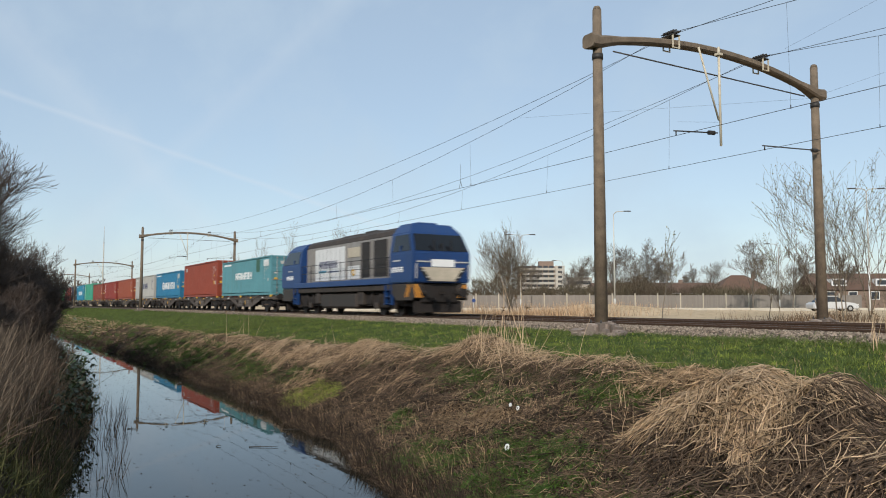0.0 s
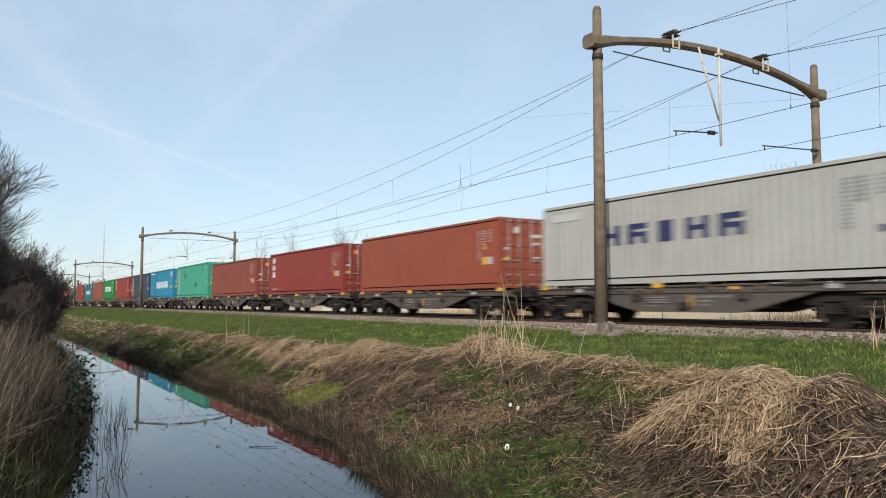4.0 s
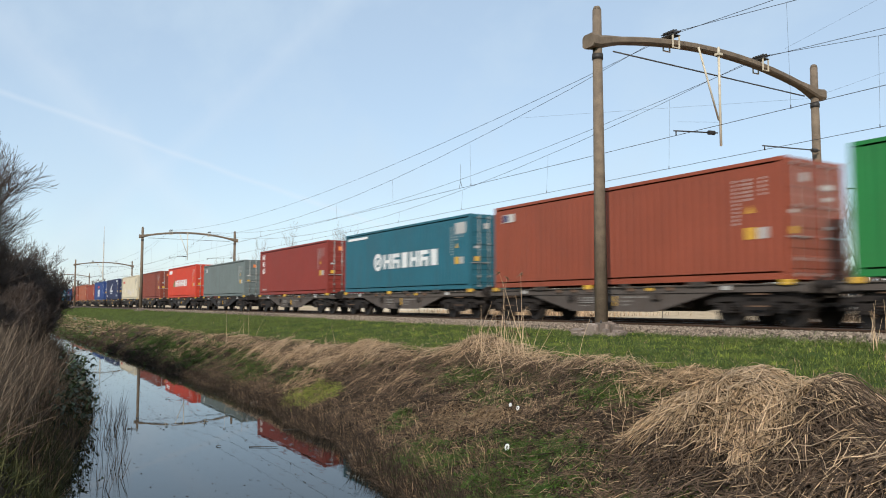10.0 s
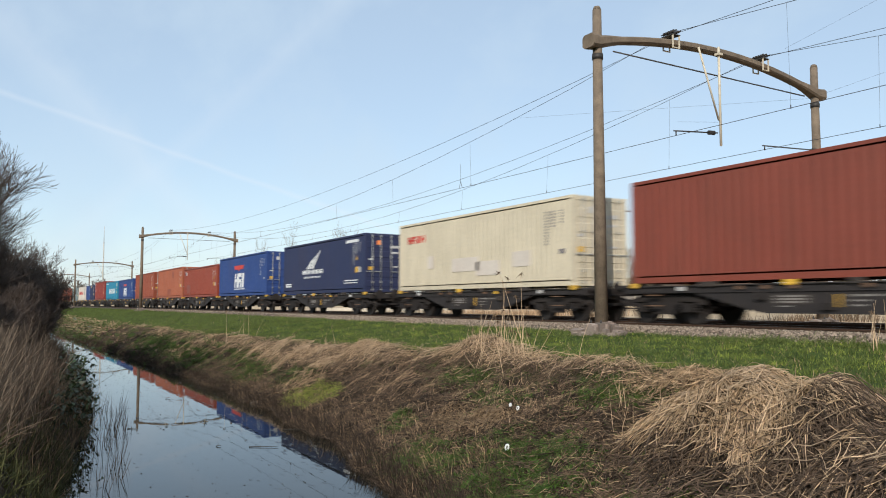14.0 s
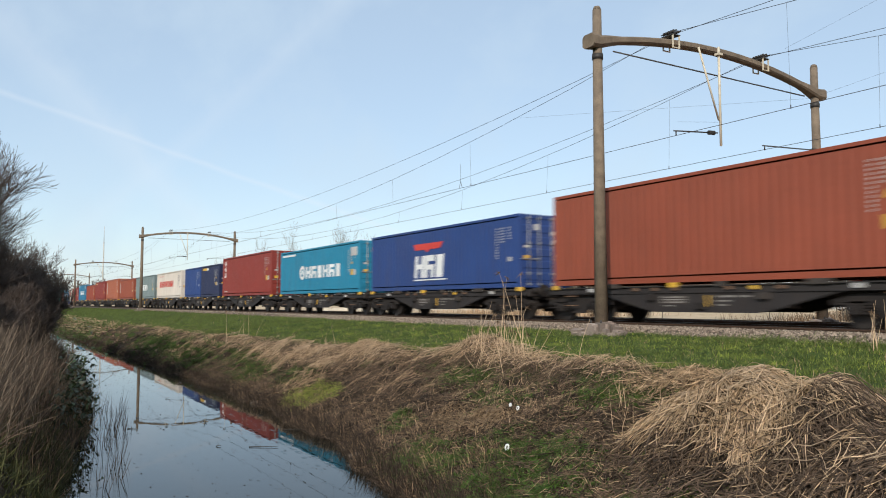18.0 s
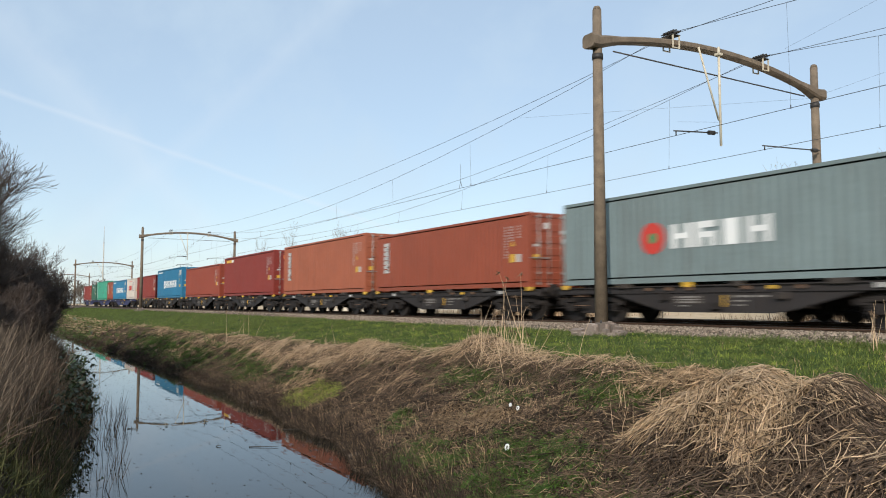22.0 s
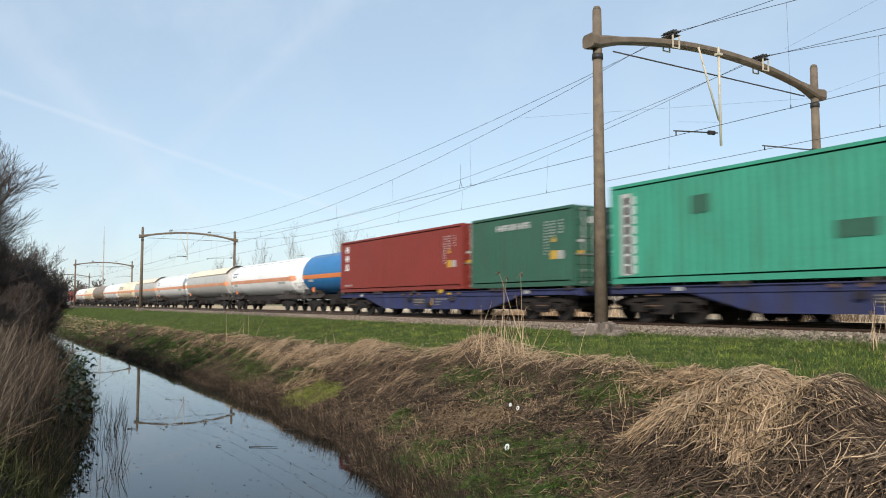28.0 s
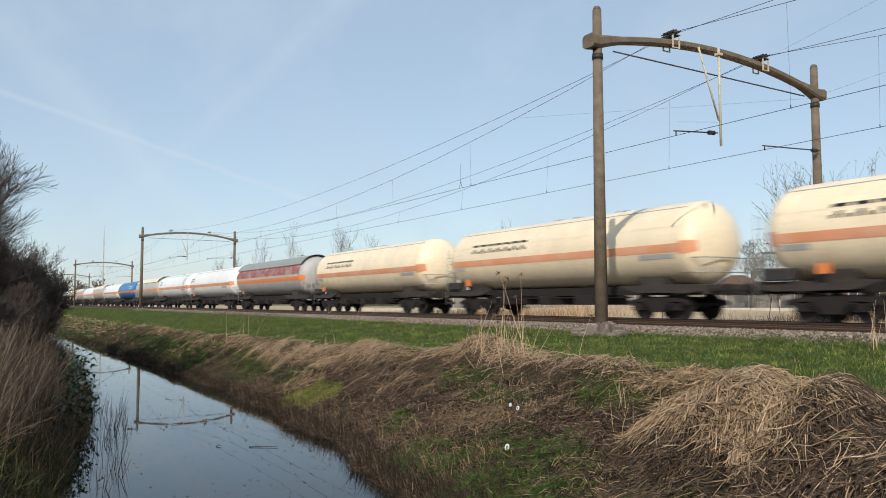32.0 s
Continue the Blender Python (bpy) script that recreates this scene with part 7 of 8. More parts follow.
# cut reed: stalks draped over the ground, in wisps that share a direction
def drape(wisps, per, seed, spots, lmin, lmax, material, label, rmin=0.003, rmax=0.0075, lift=0.12, fan=0.35, wander=0.35, stray=0.10, nodes=5, curl=0.5, hang=0.0):
    """spots: rows of (share, x, y, reach along x, reach along y, slant of the reach, direction in plan in degrees)."""
    r = np.random.default_rng(seed)
    sp = np.array(spots, float)
    pick = r.choice(len(sp), wisps, p=sp[:, 0] / sp[:, 0].sum())
    q = sp[pick]
    ux, uy = r.normal(0, 1, wisps), r.normal(0, 1, wisps)
    wx = q[:, 1] + q[:, 3] * ux
    wy = q[:, 2] + q[:, 4] * uy + q[:, 5] * q[:, 3] * ux
    wa = np.radians(q[:, 6]) + r.normal(0, wander, wisps)
    k = wisps * per
    x, y = np.repeat(wx, per) + r.normal(0, stray, k), np.repeat(wy, per) + r.normal(0, stray, k)
    a = np.repeat(wa, per) + r.normal(0, fan, k)
    ln = r.uniform(lmin, lmax, k)
    up = np.repeat(r.uniform(0.0, lift, wisps), per) + r.uniform(0.005, lift * 0.5, k)
    bend = r.normal(0, curl, k)
    rad = r.uniform(rmin, rmax, k)
    pts = []
    for n in range(nodes + 1):
        z = ground_height(x, y)
        pts.append(np.stack([x, y, z + up * (1 - hang * n / nodes) + r.normal(0, 0.014, k)], 1))
        step = ln / nodes
        x, y = x + np.cos(a) * step, y + np.sin(a) * step
        a = a + bend / nodes
    # the chord keeps its length where the ground falls away steeply, and spans hollows
    rows = []
    keep = (pts[0][:, 1] > shore_far(pts[0][:, 0]) + 0.15) & (pts[-1][:, 1] > shore_far(pts[-1][:, 0]) + 0.1) & (pts[0][:, 0] < -0.8)
    for n in range(nodes):
        f0, f1 = 1 - 0.45 * n / nodes, 1 - 0.45 * (n + 1) / nodes
        rows.append(np.concatenate([pts[n], pts[n + 1], rad[:, None] * f0, rad[:, None] * f1], 1)[keep])
    return stuff("reed_stalks", sticks("reed_stalks", np.concatenate(rows), material, 3), label, "cut reed")


# the brow of the near heap, its curtain of hanging stalks and its bright bundle
BROW = ((1.0, -6.8, 7.7, 0.3, 0.18, 0.1, -100), (1.2, -6.2, 7.65, 0.3, 0.16, 0.1, -78), (1.0, -5.65, 7.6, 0.25, 0.18, 0.1, -60))
drape(110, 8, 501, BROW, 0.15, 0.5, M_HEAP, "pale reed stalks hanging down the heap", wander=0.5, fan=0.5, lift=0.12, curl=0.25)
drape(75, 6, 502, BROW, 0.15, 0.55, M_BLEACHED, "bleached reed stalks hanging down the heap", wander=0.5, fan=0.5, lift=0.15, curl=0.25, rmin=0.003, rmax=0.008)
# dark stalks beneath the curtain paint the shade of its gaps
drape(150, 9, 503, BROW, 0.2, 0.6, M_DARKREED, "reed stalks under the heap's curtain, darkened as gap shade", wander=0.8, fan=0.5, lift=0.08)
drape(12, 13, 504, ((1, -5.55, 7.35, 0.05, 0.13, 0, -62),), 0.3, 0.5, M_BLEACHED, "bleached reed stalks in a bright bundle", wander=0.08, fan=0.10, lift=0.16, stray=0.05, curl=0.15, rmin=0.003, rmax=0.0065)
drape(60, 9, 505, ((1, -6.7, 7.95, 0.35, 0.1, 0, 10), (1.3, -5.9, 7.85, 0.35, 0.1, 0, 5), (0.4, -4.9, 7.95, 0.3, 0.1, 0.1, 15)), 0.4, 1.0, M_BLEACHED, "bleached reed stalks along the heap top", wander=0.3, lift=0.14)
drape(60, 9, 506, ((1, -6.9, 8.0, 0.4, 0.15, 0, -150), (1, -5.8, 7.9, 0.4, 0.15, 0, 180)), 0.3, 0.8, M_HEAP, "pale reed stalks along the heap top", wander=0.5, lift=0.12)
# the second heap, darker, its stalks slanting up from the water
SECOND = ((1.5, -4.4, 6.7, 0.5, 0.45, 0, 55), (2.0, -3.3, 6.6, 0.6, 0.5, 0, 50), (1.6, -3.9, 7.4, 0.55, 0.3, 0, 30), (0.8, -5.0, 6.4, 0.5, 0.3, 0, 60), (0.8, -4.7, 7.6, 0.35, 0.25, 0, 10))
drape(300, 7, 511, SECOND, 0.15, 0.6, M_OLDREED, "old brown reed stalks in the second heap", wander=0.6, fan=0.4, lift=0.14)
drape(320, 8, 512, SECOND, 0.15, 0.6, M_DARKREED, "shade-dark brown reed stalks in the second heap", wander=1.0, fan=0.5, lift=0.10)
drape(45, 5, 513, SECOND, 0.2, 0.7, M_HEAP, "pale reed stalks slanting over the second heap", wander=0.6, fan=0.4, lift=0.18)
drape(26, 3, 514, SECOND, 0.3, 0.8, M_BLEACHED, "bleached reed stalks across the second heap", wander=0.8, fan=0.5, lift=0.22)
drape(40, 8, 515, ((1, -3.2, 7.7, 0.6, 0.15, 0, 30),), 0.3, 0.9, M_OLDREED, "brown reed stalks along the second heap's top", wander=0.6, lift=0.2)
# loose stalks round the heaps
drape(70, 7, 521, ((1, -7.4, 7.2, 0.6, 0.4, 0, -100), (1, -6.2, 6.3, 0.6, 0.3, 0, -70), (1, -6.6, 6.8, 0.6, 0.4, 0, 20)), 0.2, 0.6, M_OLDREED, "loose old reed stalks beside the heap", wander=0.8, lift=0.06)
drape(40, 5, 522, ((1, -7.2, 7.6, 0.7, 0.4, 0, -110), (1, -6.3, 6.3, 0.7, 0.3, 0, 30), (0.7, -8.0, 8.8, 0.5, 0.2, 0, 170)), 0.2, 0.6, M_HEAP, "loose pale reed stalks on the slope", wander=0.7, lift=0.05)
drape(60, 10, 523, ((1, -7.7, 8.95, 0.5, 0.14, 0, 200), (0.8, -7.3, 9.1, 0.3, 0.15, 0, -30)), 0.25, 0.7, M_HEAP, "pale reed stalks in a loose pile at the bank top", wander=0.8, lift=0.16)
# mats along the bank top
MATS = ((1.6, -18.9, 8.95, 0.8, 0.22, 0, 190), (1.4, -20.8, 8.5, 0.9, 0.25, 0.05, 200), (1.2, -22.8, 8.3, 1.1, 0.25, 0.05, 200), (1.5, -14.7, 9.9, 0.7, 0.35, 0, -60), (0.35, -16.7, 9.1, 0.9, 0.2, 0, 200),
        (0.7, -25.8, 8.5, 1.3, 0.3, 0, 190), (0.7, -30.0, 8.5, 2.2, 0.35, 0, 190), (0.3, -12.8, 9.5, 0.7, 0.25, 0, -60), (0.12, -10.3, 9.2, 0.9, 0.15, 0, 190), (0.5, -36.0, 8.5, 3.0, 0.3, 0, 190), (0.4, -46.0, 8.5, 5.0, 0.35, 0, 190))
drape(420, 9, 531, MATS, 0.12, 0.5, M_STRAW, "pale cut reed matted on the bank top", wander=1.3, lift=0.10, rmin=0.003, rmax=0.006)
drape(200, 8, 532, MATS, 0.2, 0.7, M_BLEACHED, "bleached cut reed matted on the bank top", wander=1.5, lift=0.16, rmin=0.003, rmax=0.006)
drape(300, 10, 533, MATS, 0.25, 0.7, M_OLDREED, "old brown reed under the mats", wander=0.8, lift=0.08, rmin=0.003, rmax=0.006)
drape(70, 9, 535, ((1, -12.2, 9.2, 1.0, 0.2, 0, -70), (1, -9.8, 9.0, 0.8, 0.2, 0, -70), (0.8, -16.3, 8.9, 0.9, 0.2, 0, -80)), 0.15, 0.5, M_OLDREED, "brown dead stalks drooping over the bank's edge", wander=0.6, lift=0.10)
drape(40, 8, 534, ((1, -19.6, 8.0, 0.4, 0.3, 0, -75), (0.6, -15.6, 8.2, 0.8, 0.3, 0, -70), (0.5, -12.0, 8.4, 0.8, 0.3, 0, -60)), 0.3, 0.8, M_STRAW, "pale reed stalks slipping down the slope", wander=0.4, lift=0.05)
bank(15000, -34, -1, 0.02, 1.05, 0.015, 0.045, 0.008, 0.02, 231, M_THATCH, "leaf_litter", "brown leaf litter on the slope", 0.95, 0.2, category="leaf litter", segs=1)
bank(7000, -34, -1, 0.15, 1.05, 0.012, 0.04, 0.007, 0.016, 232, M_STRAW, "leaf_litter", "pale leaf litter on the slope", 0.95, 0.2, category="leaf litter", segs=1, mask=patchy(41, 1.4, 0.1))
bank(5000, -40, -8, -0.02, 0.2, 0.10, 0.34, 0.004, 0.008, 233, M_THATCH, "reed_stubble", "brown reed stubble along the water", 0.4, 0.4, category="reed")
bank(1400, -24, -9, 0.0, 0.32, 0.15, 0.42, 0.003, 0.006, 234, M_HEAP, "reed_stubble", "pale reed stubble along the water", 0.15, 0.3, category="reed")


def broken_stalks(count, seed, spots, lmin, lmax, material, label, rmin=0.003, rmax=0.006, lift=0.08, tilt=0.25):
    """Short straight pieces of stalk on the ground, each its own way. spots: rows of (share, x, y, reach along x, reach along y)."""
    r = np.random.default_rng(seed)
    sp = np.array(spots, float)
    q = sp[r.choice(len(sp), count, p=sp[:, 0] / sp[:, 0].sum())]
    x, y = q[:, 1] + r.normal(0, 1, count) * q[:, 3], q[:, 2] + r.normal(0, 1, count) * q[:, 4]
    sel = (y > shore_far(x) + 0.12) & (x < -0.8) & (barren(x, y) < 0.3)
    x, y = x[sel], y[sel]
    k = len(x)
    _, normal = slope_dir(x, y)
    nrm = unit(normal)
    any_way = unit(r.normal(0, 1, (k, 3)))
    way = unit(any_way - nrm * np.sum(any_way * nrm, 1)[:, None] + nrm * np.abs(r.normal(0, tilt, k))[:, None])
    mid = on_ground(x, y) + nrm * r.uniform(0.01, lift, k)[:, None]
    half = r.uniform(lmin, lmax, k)[:, None] / 2
    kink = mid + unit(r.normal(0, 1, (k, 3))) * half * 0.12
    rad = r.uniform(rmin, rmax, k)[:, None]
    rows = np.concatenate([np.concatenate([mid - way * half, kink, rad, rad], 1), np.concatenate([kink, mid + way * half, rad, rad * 0.6], 1)])
    return stuff("reed_pieces", sticks("reed_pieces", rows, material, 3), label, "cut reed")


PALE_HEAP = ((2.0, -6.2, 7.6, 0.5, 0.25), (1.0, -5.4, 7.6, 0.4, 0.3), (0.35, -3.9, 6.9, 0.8, 0.5))
DARK_HEAP = ((0.35, -6.0, 7.0, 0.6, 0.3), (2.4, -3.6, 6.9, 0.7, 0.5), (2.0, -3.3, 7.6, 0.6, 0.3), (1.6, -4.4, 6.6, 0.6, 0.4))
broken_stalks(1000, 601, PALE_HEAP, 0.12, 0.45, M_HEAP, "pale broken stalks across the heap", 0.0035, 0.008, 0.18, 0.2)
broken_stalks(420, 602, PALE_HEAP, 0.15, 0.5, M_BLEACHED, "bleached broken stalks across the heap", 0.0035, 0.008, 0.2, 0.2)
broken_stalks(4600, 603, DARK_HEAP, 0.12, 0.45, M_OLDREED, "brown broken stalks across the second heap", 0.0035, 0.008, 0.17, 0.2)
broken_stalks(2200, 604, DARK_HEAP, 0.12, 0.4, M_DARKREED, "shade-dark broken stalks across the second heap", 0.0035, 0.008, 0.16, 0.2)
broken_stalks(500, 605, DARK_HEAP, 0.12, 0.4, M_HEAP, "pale broken stalks across the second heap", 0.003, 0.007, 0.18, 0.2)
SLOPE = ((2, -9.0, 7.4, 1.8, 1.0), (2, -12.5, 7.5, 2.0, 1.0), (1.5, -16.5, 7.6, 2.2, 0.9), (1.2, -21.5, 7.6, 3.0, 0.8), (0.8, -6.8, 6.4, 1.0, 0.6))
broken_stalks(2600, 611, SLOPE, 0.10, 0.35, M_DEAD, "brown broken stalks on the slope", 0.003, 0.006, 0.06)
broken_stalks(1000, 612, SLOPE, 0.10, 0.35, M_HEAP, "pale broken stalks on the slope", 0.003, 0.006, 0.06)
broken_stalks(2600, 613, SLOPE, 0.10, 0.40, M_DARKREED, "dark broken stalks on the slope", 0.004, 0.007, 0.06)
EDGE = ((1, -18.9, 9.0, 0.9, 0.25), (1, -21.5, 8.5, 1.2, 0.3), (1, -14.7, 9.9, 0.7, 0.35), (0.8, -12.5, 9.4, 1.0, 0.25), (0.6, -10, 9.2, 1.0, 0.2), (0.8, -7.7, 8.95, 0.5, 0.2), (0.6, -26, 8.5, 2.0, 0.3))
broken_stalks(1300, 621, EDGE, 0.12, 0.45, M_STRAW, "pale broken stalks along the bank top", 0.003, 0.006, 0.16, 0.35)
broken_stalks(500, 622, EDGE, 0.15, 0.5, M_BLEACHED, "bleached broken stalks along the bank top", 0.003, 0.006, 0.18, 0.4)
broken_stalks(1100, 623, EDGE, 0.12, 0.4, M_OLDREED, "brown broken stalks along the bank top", 0.003, 0.006, 0.12, 0.3)
bank(9000, -130, -58, 0.0, 1.1, 0.2, 0.5, 0.03, 0.06, 45, M_WEED, "bank_growth", "green growth far along the bank", 0.4, 0.6, category="grass", power=1.0)
bank(7000, -130, -58, 0.3, 1.15, 0.2, 0.6, 0.03, 0.06, 46, M_STRAW, "bank_growth", "pale dead growth far along the bank", 0.6, 0.6, category="dead grass", power=1.0)
bank(5000, -130, -58, 0.0, 0.8, 0.2, 0.5, 0.03, 0.06, 48, M_THATCH, "bank_growth", "brown dead growth far along the bank", 0.5, 0.6, category="dead grass", power=1.0)
meadow(26000, -150, -84, 0.12, 0.26, 0.03, 0.06, 25, M_GRASS, "grass", "fresh green grass on the far embankment", power=1.0, ymax=15.1)
# rotten wood at the waterline
for x, y, ln, turn in ((-9.2, 5.05, 0.55, 25), (-8.6, 5.0, 0.35, -20), (-12.6, 5.65, 0.3, 40), (-20.6, 6.3, 0.4, 10)):
    bm = bmesh.new()
    c, w = math.cos(radians(turn)), math.sin(radians(turn))
    tube(bm, (x, y, WATER + 0.02), (x + ln * 0.5 * c, y + ln * 0.5 * w, WATER + 0.07), 0.028, 0.034, 8)
    tube(bm, (x + ln * 0.5 * c, y + ln * 0.5 * w, WATER + 0.07), (x + ln * c, y + ln * w + 0.06, WATER + 0.04), 0.034, 0.018, 8)
    tagged(new("rotten_branch", mesh_of("rotten_branch", bm, M_BARK_PALE)), "greyish rotten branch at the waterline", "branch", "rotten branches")


# tall single reeds with plumes
def standing_reeds(count, seed, cx, cy, sx_, sy_, hmin, hmax, label, lean=0.18, plume=0.5, thick=0.0066):
    r = np.random.default_rng(seed)
    tufts = []
    root = thing("reed_clump", label, "reed", "standing reeds", m=pose(cx, cy, float(ground_height(cx, cy))))
    back = root.matrix_basis.inverted()
    for _ in range(count):
        segs = []
        x, y = r.normal(cx, sx_), r.normal(cy, sy_)
        z = float(ground_height(x, y))
        p = Vector((x, y, z - 0.03))
        d = Vector((r.normal(0, lean), r.normal(0, lean), 1)).normalized()
        h = r.uniform(hmin, hmax)
        for k in range(4):
            q = p + d * h / 4
            rad = thick * (1 - 0.17 * k)
            segs.append((*p, *q, rad, rad - thick * 0.17))
            d = (d + Vector((r.normal(0, 0.06), r.normal(0, 0.06), -0.02))).normalized()
            p = q
        stalk = part("stalk", sticks("stalk", segs, M_BLEACHED, 5), None, root)
        stalk.matrix_basis = back
        if r.random() < plume:
            tufts = []
            for _ in range(22):
                tufts.append((*p, r.normal(d.x, 0.5), r.normal(d.y, 0.5), r.uniform(-0.4, 0.9)))
            t = np.array(tufts)
            me = blades("plume", t[:, :3], t[:, 3:], r.uniform(0.05, 0.13, len(t)), np.full(len(t), 0.012), np.full(len(t), 0.3), 2, M_DEAD, r)
            part("plume", me, None, stalk, "brown seed plume")
    return root


standing_reeds(26, 51, -12.9, 9.5, 0.65, 0.35, 0.5, 1.4, "tall dry reeds standing at the bank top", lean=0.3)
standing_reeds(7, 52, -12.8, 9.4, 0.4, 0.2, 1.3, 1.95, "tallest dry reeds with brown plumes", lean=0.2, plume=0.9)
standing_reeds(12, 53, -14.3, 9.9, 0.5, 0.3, 0.4, 0.9, "short dry reeds standing in the grass")
standing_reeds(5, 54, -30.5, 9.0, 0.8, 0.4, 0.8, 1.5, "dry reeds standing on the embankment")
standing_reeds(9, 55, -21.5, 8.6, 1.2, 0.4, 0.4, 0.8, "dry reeds standing on the embankment")
standing_reeds(8, 56, -8.0, 7.9, 0.35, 0.3, 0.4, 0.75, "thin dry stalks standing on the slope", lean=0.12, plume=0.0, thick=0.0038)
standing_reeds(9, 57, -11.5, 7.0, 1.2, 0.5, 0.2, 0.4, "thin dry stalks standing on the slope", lean=0.15, plume=0.0, thick=0.0034)
standing_reeds(9, 59, -7.9, 14.1, 0.12, 0.12, 0.5, 1.1, "dry stalks standing in the grass", lean=0.12, plume=0.1)
standing_reeds(6, 58, -4.0, 8.7, 0.25, 0.3, 0.5, 0.9, "dry stalks standing beside the heap", plume=0.1)


# reeds, bramble and bare thorn bush on the near bank
def near_reeds(count, seed, x0, x1, yoff0, yoff1, hmin, hmax, wmin, wmax, material, name, label, lean, droop, segs=3, zpow=1.0):
    r = np.random.default_rng(seed)
    x = x0 + (x1 - x0) * r.random(count)
    y = np.maximum(shore_near(x) + yoff0 + (yoff1 - yoff0) * r.random(count) ** 0.8, 0.0)
    k = len(x)
    way = np.stack([r.normal(0.05, lean, k), r.normal(0.1, lean, k), np.ones(k)], 1)
    base = on_ground(x, y, 0)
    base[:, 2] = np.maximum(base[:, 2], WATER - 0.1)
    stuff(name, blades(name, base, way, r.uniform(hmin, hmax, k) ** zpow, r.uniform(wmin, wmax, k), r.uniform(0.0, 1.0, k) * droop, segs, material, r), label, "reed")


near_reeds(700, 61, -20, -12.0, -2.6, -0.7, 0.9, 1.6, 0.006, 0.012, M_LEFTREED, "reed_bed", "grey-brown dead reeds on the near bank", 0.2, 0.2)
near_reeds(700, 62, -26, -11.5, -2.0, -0.65, 0.4, 1.0, 0.006, 0.014, M_LEFTREED, "reed_bed", "tangled dead reed leaves on the near bank", 0.7, 0.8)
near_reeds(800, 66, -26, -11.5, -1.9, -0.7, 0.4, 1.1, 0.006, 0.014, M_OLDREED, "reed_bed", "tangled brown reed leaves on the near bank", 0.6, 0.5)


def near_sticks(count, seed, x0, x1, hmin, hmax, lean, material, label):
    r = np.random.default_rng(seed)
    x = x0 + (x1 - x0) * r.random(count)
    y = np.maximum(shore_near(x) - 2.2 * r.random(count) ** 0.9 - 0.45, 0.0)
    base = on_ground(x, y, -0.05)
    ln = r.uniform(hmin, hmax, count)[:, None]
    way = unit(np.stack([r.normal(0.05, lean, count), r.normal(0.05, lean, count), np.ones(count)], 1))
    mid = base + way * ln * 0.55
    end = mid + unit(way + r.normal(0, 0.22, (count, 3))) * ln * 0.45
    rad = r.uniform(0.003, 0.006, count)[:, None]
    rows = np.concatenate([np.concatenate([base, mid, rad, rad * 0.85], 1), np.concatenate([mid, end, rad * 0.85, rad * 0.5], 1)])
    stuff("reed_stalks", sticks("reed_stalks", rows, material, 4), label, "reed")


near_sticks(420, 71, -20, -11, 0.6, 1.45, 0.16, M_PALEREED, "pale dead reed stalks on the near bank")
near_sticks(480, 72, -22, -11, 0.5, 1.5, 0.35, M_LEFTREED, "grey-brown reed stalks on the near bank")
near_sticks(420, 73, -20, -10.5, 0.3, 1.0, 0.8, M_OLDREED, "broken reed stalks on the near bank")
near_reeds(1600, 63, -24, -11.0, -0.9, 0.05, 0.2, 0.7, 0.006, 0.012, M_DEAD, "reed_bed", "brown reed stubble at the water's edge", 0.25, 0.3)
near_reeds(1800, 67, -46, -17, -3.4, -0.4, 0.3, 1.0, 0.006, 0.012, M_BARK, "bush_tangle", "dark tangle of bare twigs under the bushes", 0.8, 0.3)
near_reeds(2500, 68, -46, -15, -3.0, -0.2, 0.4, 1.3, 0.005, 0.010, M_OLDREED, "bush_tangle", "brown dead stems among the bushes", 0.5, 0.3)
near_reeds(3500, 69, -40, -12, -0.9, 0.15, 0.2, 0.6, 0.008, 0.018, M_SHADEWEED, "bank_grass", "green growth along the near bank, darkened as shade", 0.6, 0.8)
near_reeds(2400, 64, -14, -9.0, -1.6, 0.1, 0.15, 0.45, 0.008, 0.018, M_SHADEWEED, "bank_grass", "green grass on the near bank, darkened as shade", 0.4, 0.7)
near_reeds(200, 65, -22, -12.0, 0.2, 0.9, 0.2, 0.7, 0.008, 0.014, M_DARKREED, "water_stalk", "thin stalks standing in the water", 0.12, 0.1)


def grow(out, p, d, length, radius, depth, r, spread=0.6, lift=0.12, kids=(2, 2), ratio=0.70, wob=0.18, nodes=3, rmin=0.004):
    for k in range(nodes):
        q = p + d * (length / nodes)
        r1 = max(rmin, radius * (1 - 0.28 * (k + 1) / nodes * 1.5))
        out.append((*p, *q, max(rmin, radius * (1 - 0.42 * k / nodes)), r1))
        p = q
        d = (d + Vector((r.normal(0, wob), r.normal(0, wob), r.normal(lift * 0.5, wob * 0.6)))).normalized()
        if depth > 0:
            n = r.integers(kids[0], kids[1] + 1) if k == nodes - 1 else r.integers(kids[0] - 1, kids[1])
            for _ in range(int(n)):
                s = Vector((r.normal(0, 1), r.normal(0, 1), r.normal(0.15, 0.6)))
                s = (s - d * s.dot(d)).normalized()
                nd = (d + s * r.uniform(0.5, 1.3) * spread + Vector((0, 0, lift))).normalized()
                grow(out, p.copy(), nd, length * r.uniform(0.8, 1.1) * ratio, max(rmin, r1 * 0.62), depth - 1, r, spread, lift, kids, ratio, wob, nodes, rmin)


